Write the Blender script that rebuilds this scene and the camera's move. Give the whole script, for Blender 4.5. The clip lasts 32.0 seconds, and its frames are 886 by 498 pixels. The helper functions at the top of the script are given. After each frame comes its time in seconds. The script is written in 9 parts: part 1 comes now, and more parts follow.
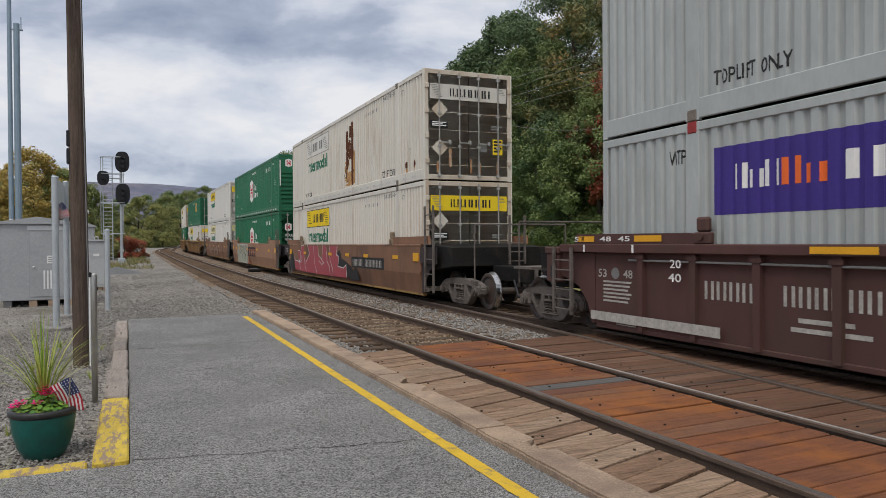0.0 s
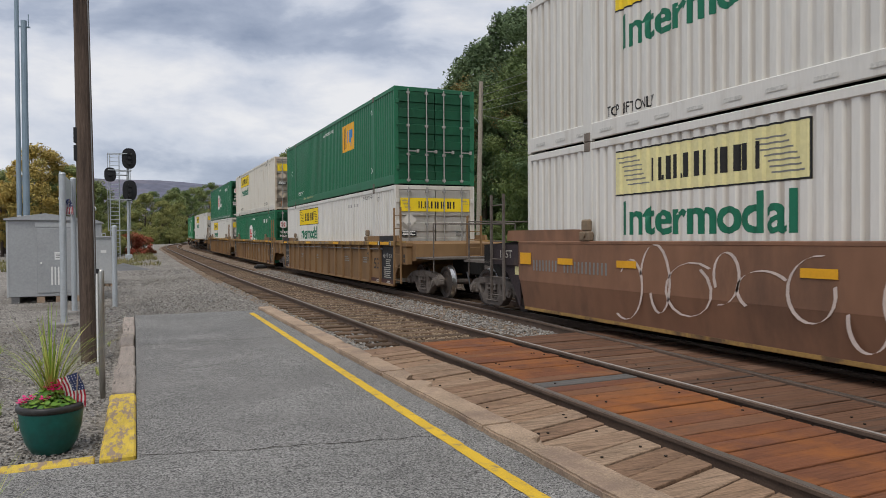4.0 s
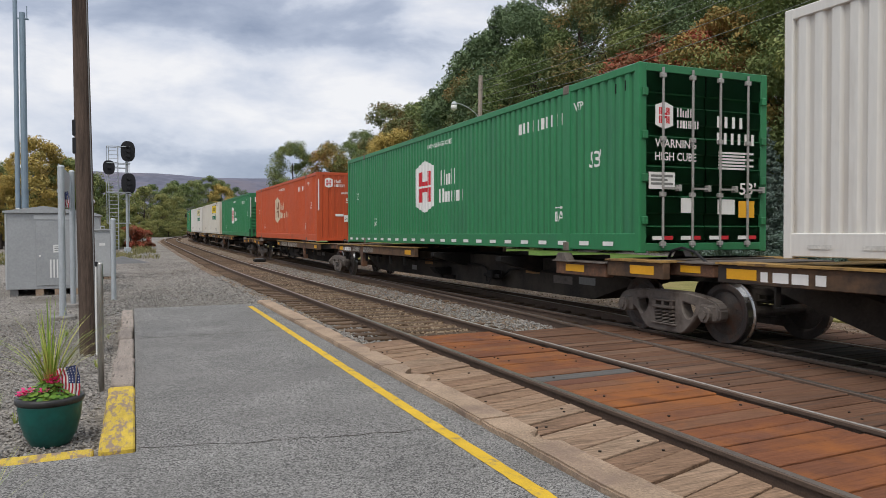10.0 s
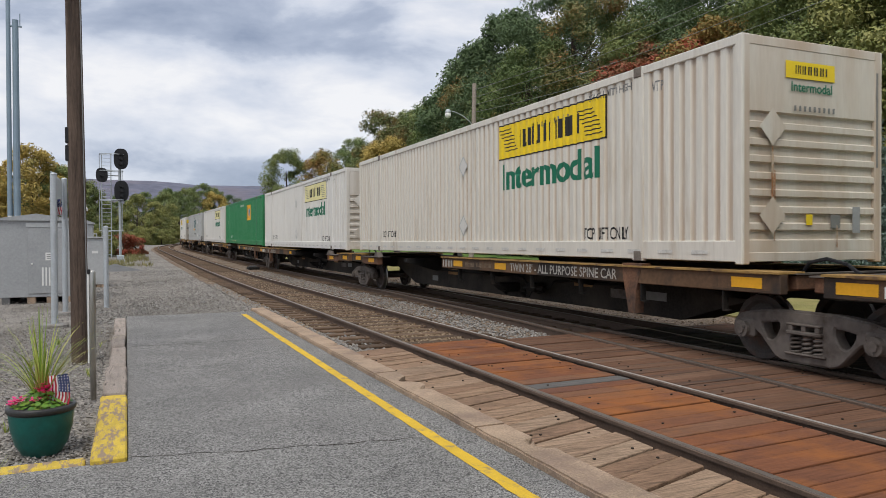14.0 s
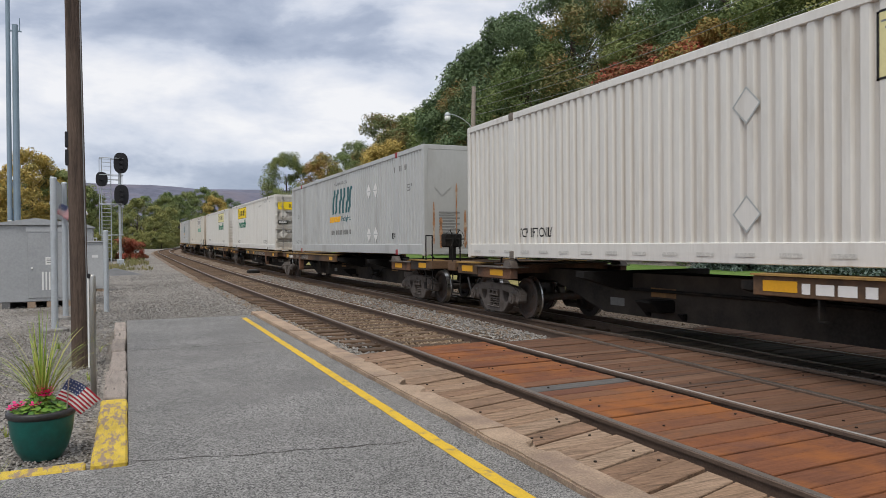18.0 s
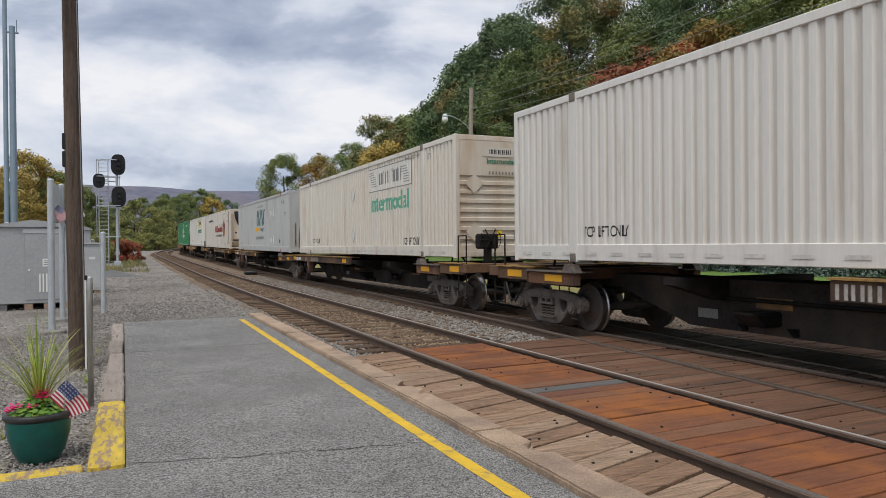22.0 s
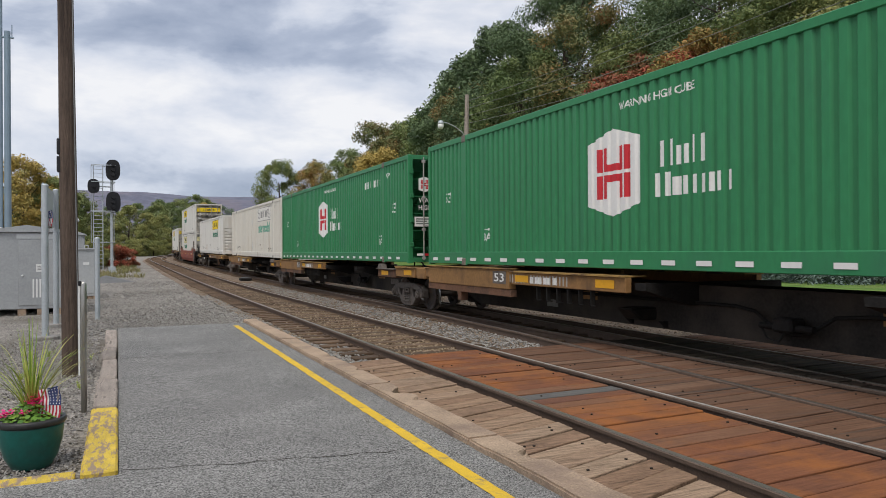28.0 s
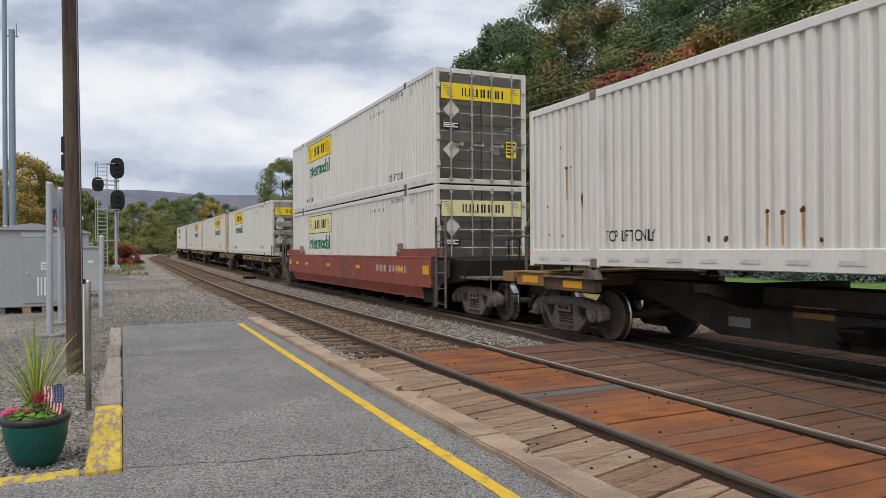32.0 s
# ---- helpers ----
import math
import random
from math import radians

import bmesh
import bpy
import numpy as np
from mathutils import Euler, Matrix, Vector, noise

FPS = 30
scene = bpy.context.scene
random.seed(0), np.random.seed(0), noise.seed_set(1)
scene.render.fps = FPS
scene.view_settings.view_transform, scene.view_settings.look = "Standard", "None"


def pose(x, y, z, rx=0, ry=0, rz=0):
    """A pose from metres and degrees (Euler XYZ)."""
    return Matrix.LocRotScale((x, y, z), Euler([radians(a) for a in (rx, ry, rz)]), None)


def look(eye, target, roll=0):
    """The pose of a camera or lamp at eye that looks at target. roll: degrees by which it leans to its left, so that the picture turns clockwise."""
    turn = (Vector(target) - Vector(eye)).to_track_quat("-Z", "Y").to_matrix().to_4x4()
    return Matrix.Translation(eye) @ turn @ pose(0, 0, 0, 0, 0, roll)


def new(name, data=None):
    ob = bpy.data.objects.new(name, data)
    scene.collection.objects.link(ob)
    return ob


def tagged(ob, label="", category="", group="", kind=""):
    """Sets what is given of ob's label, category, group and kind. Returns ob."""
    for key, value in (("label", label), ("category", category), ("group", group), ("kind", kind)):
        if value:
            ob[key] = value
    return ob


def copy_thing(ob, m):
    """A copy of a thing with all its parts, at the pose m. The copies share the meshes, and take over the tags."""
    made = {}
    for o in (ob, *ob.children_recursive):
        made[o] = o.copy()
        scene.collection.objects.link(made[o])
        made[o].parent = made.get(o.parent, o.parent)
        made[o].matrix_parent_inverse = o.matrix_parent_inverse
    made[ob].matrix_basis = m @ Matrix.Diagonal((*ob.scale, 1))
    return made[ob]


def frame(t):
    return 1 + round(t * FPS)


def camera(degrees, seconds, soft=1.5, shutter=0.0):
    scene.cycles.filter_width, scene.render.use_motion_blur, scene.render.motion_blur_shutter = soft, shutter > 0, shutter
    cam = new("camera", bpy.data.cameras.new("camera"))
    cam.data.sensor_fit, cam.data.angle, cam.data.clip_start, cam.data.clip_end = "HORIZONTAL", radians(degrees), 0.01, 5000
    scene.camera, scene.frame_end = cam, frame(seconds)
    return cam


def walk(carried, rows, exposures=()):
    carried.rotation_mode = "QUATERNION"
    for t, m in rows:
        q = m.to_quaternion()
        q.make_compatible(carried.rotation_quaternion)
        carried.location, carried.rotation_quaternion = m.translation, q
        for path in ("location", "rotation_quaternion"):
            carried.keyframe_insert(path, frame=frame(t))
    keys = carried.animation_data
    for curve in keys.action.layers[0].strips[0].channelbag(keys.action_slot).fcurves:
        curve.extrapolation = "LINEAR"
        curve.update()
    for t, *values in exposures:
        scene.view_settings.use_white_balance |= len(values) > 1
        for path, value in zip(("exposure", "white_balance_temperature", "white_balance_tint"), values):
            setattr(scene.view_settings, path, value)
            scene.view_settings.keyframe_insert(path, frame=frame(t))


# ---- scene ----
import functools
import itertools

# ---- camera: held by hand on the platform, it only turns a little ----
EYE = Vector((0, 0, 1.55))
LOOKS = [
    (0, -23.53, -0.53, -0.40), (0.5, -23.48, -0.48, -0.32), (1, -23.36, -0.48, -0.41), (1.5, -23.33, -0.54, -0.43),
    (2, -23.28, -0.58, -0.38), (2.5, -23.22, -0.65, -0.38), (3, -23.21, -0.69, -0.36), (3.5, -23.11, -0.75, -0.33),
    (5.5, -22.99, -0.88, -0.42), (6, -22.92, -0.99, -0.40), (6.5, -22.93, -1.02, -0.44), (7, -23.02, -1.06, -0.40),
    (7.5, -23.04, -1.01, -0.43), (8, -23.17, -0.95, -0.48), (8.5, -23.19, -0.97, -0.61), (9, -23.11, -1.05, -0.35),
    (9.5, -23.08, -1.17, -0.26), (10, -23.14, -1.26, -0.17), (10.5, -23.32, -1.10, -0.40), (11, -23.29, -0.98, -0.39),
    (11.5, -23.34, -0.98, -0.45), (12, -23.45, -0.95, -0.47), (12.5, -23.51, -0.92, -0.42), (13, -23.67, -0.80, -0.51),
    (13.5, -23.63, -0.69, -0.24), (14, -23.62, -0.67, -0.21), (14.5, -23.47, -0.63, -0.07), (16.5, -23.38, -0.55, -0.43),
    (17, -23.47, -0.57, -0.47), (17.5, -23.54, -0.54, -0.35), (18, -23.62, -0.44, -0.42), (18.5, -23.55, -0.41, -0.30),
    (19, -23.54, -0.41, -0.31), (19.5, -23.55, -0.43, -0.35), (20, -23.51, -0.41, -0.30), (20.5, -23.65, -0.40, -0.49),
    (21, -23.79, -0.36, -0.61), (21.5, -23.83, -0.36, -0.61), (22, -23.80, -0.33, -0.47), (22.5, -23.83, -0.31, -0.35),
    (23, -24.03, -0.22, -0.09), (23.5, -24.25, -0.15, -0.11), (24, -24.32, -0.10, 0.00), (24.5, -24.39, 0.10, -0.19),
    (25, -24.48, 0.27, -0.37), (25.5, -24.44, 0.35, -0.39), (27.5, -24.14, 0.24, -0.25), (28, -24.18, 0.18, -0.31),
    (28.5, -24.11, 0.05, -0.31), (29, -24.11, -0.02, -0.36), (29.5, -24.20, -0.05, -0.44), (30, -24.19, -0.07, -0.53),
    (30.5, -24.12, -0.07, -0.65), (31, -24.01, 0.01, -0.47), (31.5, -23.91, 0.00, -0.40), (32, -23.90, 0.03, -0.31),
]
cam = camera(62.9, 32.0, soft=0.85, shutter=0.03)


def aim(yaw, pitch, roll):
    a, b = radians(yaw), radians(pitch)
    return look(EYE, EYE + Vector((-math.sin(a) * math.cos(b), math.cos(a) * math.cos(b), math.sin(b))), roll)


EXPOSURES = [(0, 0.05), (7, 0.07), (9, 0.18), (18, 0.2), (21, 0.17), (24, 0.16), (28, 0.2), (32, 0.18)]
walk(cam, [(t, aim(a, b, c)) for t, a, b, c in LOOKS], EXPOSURES)

# ---- light: an overcast autumn day ----
SUN_EL, SUN_AZ = 58.0, 220.0     # degrees; azimuth clockwise from +y
scene.view_settings.exposure = 0.1
world = bpy.data.worlds.new("sky")
scene.world = world
world.use_nodes = True
wn, wl = world.node_tree.nodes, world.node_tree.links
wn.clear()


def wnode(kind, **values):
    n = wn.new(kind)
    for k, v in values.items():
        n.inputs[k].default_value = v
    return n


coord = wn.new("ShaderNodeTexCoord")
shift = wn.new("ShaderNodeMapping")
shift.inputs["Location"].default_value = (2.35, 0.4, 1.7)
shift.inputs["Scale"].default_value = (2.1, 2.1, 5.0)
wl.new(coord.outputs["Generated"], shift.inputs[0])
billow = wnode("ShaderNodeTexNoise", Scale=1.0, Detail=9.0, Roughness=0.52, Distortion=0.25)
wl.new(shift.outputs[0], billow.inputs["Vector"])
wisp = wnode("ShaderNodeTexNoise", Scale=2.6, Detail=9.0, Roughness=0.56, Distortion=0.2)
wl.new(shift.outputs[0], wisp.inputs["Vector"])
mixed = wn.new("ShaderNodeMath")
mixed.operation = "MULTIPLY_ADD"
mixed.inputs[1].default_value = 0.55
wl.new(wisp.outputs["Fac"], mixed.inputs[0])
wl.new(billow.outputs["Fac"], mixed.inputs[2])
split = wn.new("ShaderNodeSeparateXYZ")
wl.new(coord.outputs["Generated"], split.inputs[0])
high = wn.new("ShaderNodeValToRGB")          # heavier cloud overhead, thinner towards the horizon
cover = [(0.0, 0.17), (0.07, 0.20), (0.16, 0.36), (0.22, 0.22), (0.30, 0.0), (0.6, 0.3)]
while len(high.color_ramp.elements) < len(cover):
    high.color_ramp.elements.new(0.5)
for e, (p, c) in zip(high.color_ramp.elements, cover):
    e.position, e.color = p, (c, c, c, 1)
wl.new(split.outputs["Z"], high.inputs[0])
blend = wn.new("ShaderNodeMath")
blend.operation = "MULTIPLY_ADD"
blend.inputs[1].default_value = 0.4
wl.new(high.outputs[0], blend.inputs[0])
wl.new(mixed.outputs[0], blend.inputs[2])
ramp = wn.new("ShaderNodeValToRGB")
stops = [(0.66, (0.25, 0.30, 0.41)), (0.79, (0.40, 0.45, 0.56)), (0.86, (0.58, 0.62, 0.71)), (0.93, (0.70, 0.72, 0.78)), (1.0, (0.82, 0.82, 0.84))]
while len(ramp.color_ramp.elements) < len(stops):
    ramp.color_ramp.elements.new(0.5)
for e, (p, c) in zip(ramp.color_ramp.elements, stops):
    e.position, e.color = p, (*c, 1)
wl.new(blend.outputs[0], ramp.inputs[0])
sky = wn.new("ShaderNodeTexSky")
sky.sky_type, sky.sun_disc = "NISHITA", False
sky.sun_elevation, sky.sun_rotation = radians(SUN_EL), radians(SUN_AZ)
clear = wnode("ShaderNodeBackground", Strength=0.1)
cloudy = wnode("ShaderNodeBackground", Strength=1.0)
wl.new(sky.outputs[0], clear.inputs[0])
gain = wn.new("ShaderNodeMapRange")          # an overcast sky is brightest overhead
for key, value in (("From Min", 0.38), ("From Max", 1.0), ("To Min", 1.0), ("To Max", 1.4)):
    gain.inputs[key].default_value = value
wl.new(split.outputs["Z"], gain.inputs[0])
wl.new(gain.outputs[0], cloudy.inputs[1])
wl.new(ramp.outputs[0], cloudy.inputs[0])
both = wnode("ShaderNodeMixShader", Fac=0.92)
wl.new(clear.outputs[0], both.inputs[1])
wl.new(cloudy.outputs[0], both.inputs[2])
out = wn.new("ShaderNodeOutputWorld")
wl.new(both.outputs[0], out.inputs[0])

sun = new("sun", bpy.data.lights.new("sun", "SUN"))
sun.data.energy, sun.data.angle, sun.data.color = 1.75, radians(35), (1.0, 0.95, 0.87)
sun.matrix_world = look(Vector((math.sin(radians(SUN_AZ)) * 60, math.cos(radians(SUN_AZ)) * 60, 60 * math.tan(radians(SUN_EL)))), (0, 0, 0))

# ---- materials ----


def mat(name, color, rough=0.7, metal=0.0, tones=None, grain=6.0, fine=60.0, spread=0.25, bump=0.15, step=0.01,
        stretch=(1, 1, 1), per_object=0.0, island=None, stain=None, stain_at=(0.6, 0.75), stain_scale=1.2, gloss=0.28, speck=None, patch=0.0, spread_out=False, checks=None, dust=None):
    """A surface of one base colour with broad and fine variation, relief and, where given, stains of a second colour."""
    m = bpy.data.materials.new(name)
    m.use_nodes = True
    nt = m.node_tree
    b = nt.nodes["Principled BSDF"]
    b.inputs["Metallic"].default_value = metal
    b.inputs["Specular IOR Level"].default_value = gloss
    tc = nt.nodes.new("ShaderNodeTexCoord")
    mp = nt.nodes.new("ShaderNodeMapping")
    mp.inputs["Scale"].default_value = stretch
    oi = nt.nodes.new("ShaderNodeObjectInfo")
    far = nt.nodes.new("ShaderNodeVectorMath")
    far.operation = "ADD"
    sc = nt.nodes.new("ShaderNodeMath")
    sc.operation = "MULTIPLY"
    sc.inputs[1].default_value = 37.0
    nt.links.new(oi.outputs["Random"], sc.inputs[0])
    nt.links.new(tc.outputs["Object"], mp.inputs[0])
    nt.links.new(mp.outputs[0], far.inputs[0])
    nt.links.new(sc.outputs[0], far.inputs[1])
    n1 = nt.nodes.new("ShaderNodeTexNoise")
    n1.inputs["Scale"].default_value, n1.inputs["Detail"].default_value = grain, 5.0
    n2 = nt.nodes.new("ShaderNodeTexNoise")
    n2.inputs["Scale"].default_value, n2.inputs["Detail"].default_value = fine, 4.0
    for n in (n1, n2):
        nt.links.new(far.outputs[0], n.inputs["Vector"])
    add = nt.nodes.new("ShaderNodeMath")
    add.operation = "ADD"
    nt.links.new(n1.outputs["Fac"], add.inputs[0])
    nt.links.new(n2.outputs["Fac"], add.inputs[1])
    rg = nt.nodes.new("ShaderNodeMapRange")
    rg.inputs["From Min"].default_value, rg.inputs["From Max"].default_value = 0.6, 1.4
    rg.inputs["To Min"].default_value, rg.inputs["To Max"].default_value = 1 - spread, 1 + spread
    nt.links.new(add.outputs[0], rg.inputs[0])
    if tones or island:
        cr = nt.nodes.new("ShaderNodeValToRGB")
        cols = tones or island
        while len(cr.color_ramp.elements) < len(cols):
            cr.color_ramp.elements.new(0.5)
        for i, c in enumerate(cols):
            cr.color_ramp.elements[i].position, cr.color_ramp.elements[i].color = i / (len(cols) - 1), (*c, 1)
        if island:
            gm = nt.nodes.new("ShaderNodeNewGeometry")
            ptc = nt.nodes.new("ShaderNodeMapRange")
            ptc.inputs["From Min"].default_value, ptc.inputs["From Max"].default_value = 0.32, 0.68
            nt.links.new(n1.outputs["Fac"], ptc.inputs[0])
            mxf = nt.nodes.new("ShaderNodeMix")
            mxf.inputs["Factor"].default_value = patch
            nt.links.new(gm.outputs["Random Per Island"], mxf.inputs["A"])
            nt.links.new(ptc.outputs[0], mxf.inputs["B"])
            nt.links.new(mxf.outputs["Result"], cr.inputs[0])
        else:
            nt.links.new(oi.outputs["Random"], cr.inputs[0])
        src = cr.outputs[0]
    else:
        rgb = nt.nodes.new("ShaderNodeRGB")
        rgb.outputs[0].default_value = (*color, 1)
        src = rgb.outputs[0]
    mul = nt.nodes.new("ShaderNodeVectorMath")
    mul.operation = "SCALE"
    nt.links.new(src, mul.inputs[0])
    scale = rg.outputs[0]
    if per_object:
        pr = nt.nodes.new("ShaderNodeMapRange")
        pr.inputs["To Min"].default_value, pr.inputs["To Max"].default_value = 1 - per_object, 1 + per_object
        nt.links.new(oi.outputs["Random"], pr.inputs[0])
        mm = nt.nodes.new("ShaderNodeMath")
        mm.operation = "MULTIPLY"
        nt.links.new(pr.outputs[0], mm.inputs[0])
        nt.links.new(rg.outputs[0], mm.inputs[1])
        scale = mm.outputs[0]
    nt.links.new(scale, mul.inputs["Scale"])
    col = mul.outputs[0]
    if speck:
        vo = nt.nodes.new("ShaderNodeTexVoronoi")
        vo.inputs["Scale"].default_value = speck[0]
        nt.links.new(tc.outputs["Object"], vo.inputs["Vector"])
        sx = nt.nodes.new("ShaderNodeSeparateXYZ")
        nt.links.new(vo.outputs["Color"], sx.inputs[0])
        rs = nt.nodes.new("ShaderNodeMapRange")
        rs.inputs["To Min"].default_value, rs.inputs["To Max"].default_value = 1 - speck[1], 1 + speck[1]
        nt.links.new(sx.outputs["X"], rs.inputs[0])
        m2 = nt.nodes.new("ShaderNodeVectorMath")
        m2.operation = "SCALE"
        nt.links.new(col, m2.inputs[0])
        nt.links.new(rs.outputs[0], m2.inputs["Scale"])
        col = m2.outputs[0]
    if stain:
        n3 = nt.nodes.new("ShaderNodeTexNoise")
        n3.inputs["Scale"].default_value, n3.inputs["Detail"].default_value, n3.inputs["Roughness"].default_value = stain_scale, 8.0, 0.65
        nt.links.new(tc.outputs["Object"] if spread_out else far.outputs[0], n3.inputs["Vector"])
        r3 = nt.nodes.new("ShaderNodeMapRange")
        r3.inputs["From Min"].default_value, r3.inputs["From Max"].default_value = stain_at
        nt.links.new(n3.outputs["Fac"], r3.inputs[0])
        mx = nt.nodes.new("ShaderNodeMix")
        mx.data_type = "RGBA"
        mx.inputs["B"].default_value = (*stain, 1)
        nt.links.new(r3.outputs[0], mx.inputs["Factor"])
        nt.links.new(col, mx.inputs["A"])
        col = mx.outputs["Result"]
    if dust:                               # tan dust and painted shade, streaked by noise, in the valleys
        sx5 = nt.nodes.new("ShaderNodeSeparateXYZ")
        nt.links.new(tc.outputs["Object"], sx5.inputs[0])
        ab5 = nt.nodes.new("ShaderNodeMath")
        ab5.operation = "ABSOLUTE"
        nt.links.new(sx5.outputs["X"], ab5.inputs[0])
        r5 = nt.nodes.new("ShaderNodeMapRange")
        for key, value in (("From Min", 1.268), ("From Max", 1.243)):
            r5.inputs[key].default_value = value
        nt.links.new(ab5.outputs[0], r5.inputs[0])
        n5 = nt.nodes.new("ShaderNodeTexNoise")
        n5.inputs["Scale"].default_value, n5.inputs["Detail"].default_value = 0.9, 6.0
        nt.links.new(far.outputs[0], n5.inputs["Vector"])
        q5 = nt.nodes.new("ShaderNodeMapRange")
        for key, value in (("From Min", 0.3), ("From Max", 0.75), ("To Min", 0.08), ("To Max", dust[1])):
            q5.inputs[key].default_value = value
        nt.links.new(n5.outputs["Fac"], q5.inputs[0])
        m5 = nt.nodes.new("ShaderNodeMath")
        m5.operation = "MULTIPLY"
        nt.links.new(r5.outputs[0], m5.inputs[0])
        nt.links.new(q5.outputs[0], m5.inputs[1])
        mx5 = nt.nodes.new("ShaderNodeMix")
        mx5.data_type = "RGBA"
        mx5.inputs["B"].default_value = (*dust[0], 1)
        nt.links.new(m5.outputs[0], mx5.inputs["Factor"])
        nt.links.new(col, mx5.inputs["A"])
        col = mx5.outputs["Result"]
    if checks:                             # fine dark drying cracks along the grain
        n4 = nt.nodes.new("ShaderNodeTexNoise")
        n4.inputs["Scale"].default_value, n4.inputs["Detail"].default_value, n4.inputs["Roughness"].default_value = checks[0], 7.0, 0.7
        mp4 = nt.nodes.new("ShaderNodeMapping")
        mp4.inputs["Scale"].default_value = (0.9, 26, 8)
        nt.links.new(tc.outputs["Object"], mp4.inputs[0])
        nt.links.new(mp4.outputs[0], n4.inputs["Vector"])
        r4 = nt.nodes.new("ShaderNodeMapRange")
        r4.inputs["From Min"].default_value, r4.inputs["From Max"].default_value = checks[1], checks[1] + 0.12
        nt.links.new(n4.outputs["Fac"], r4.inputs[0])
        m4 = nt.nodes.new("ShaderNodeMix")
        m4.data_type = "RGBA"
        m4.inputs["B"].default_value = (*checks[2], 1)
        nt.links.new(r4.outputs[0], m4.inputs["Factor"])
        nt.links.new(col, m4.inputs["A"])
        col = m4.outputs["Result"]
    nt.links.new(col, b.inputs["Base Color"])
    rr = nt.nodes.new("ShaderNodeMapRange")
    rr.inputs["To Min"].default_value, rr.inputs["To Max"].default_value = max(rough - 0.12, 0.03), min(rough + 0.12, 1)
    nt.links.new(n1.outputs["Fac"], rr.inputs[0])
    nt.links.new(rr.outputs[0], b.inputs["Roughness"])
    if bump:
        bp = nt.nodes.new("ShaderNodeBump")
        bp.inputs["Strength"].default_value, bp.inputs["Distance"].default_value = bump, step
        nt.links.new(n2.outputs["Fac"], bp.inputs["Height"])
        nt.links.new(bp.outputs[0], b.inputs["Normal"])
    return m


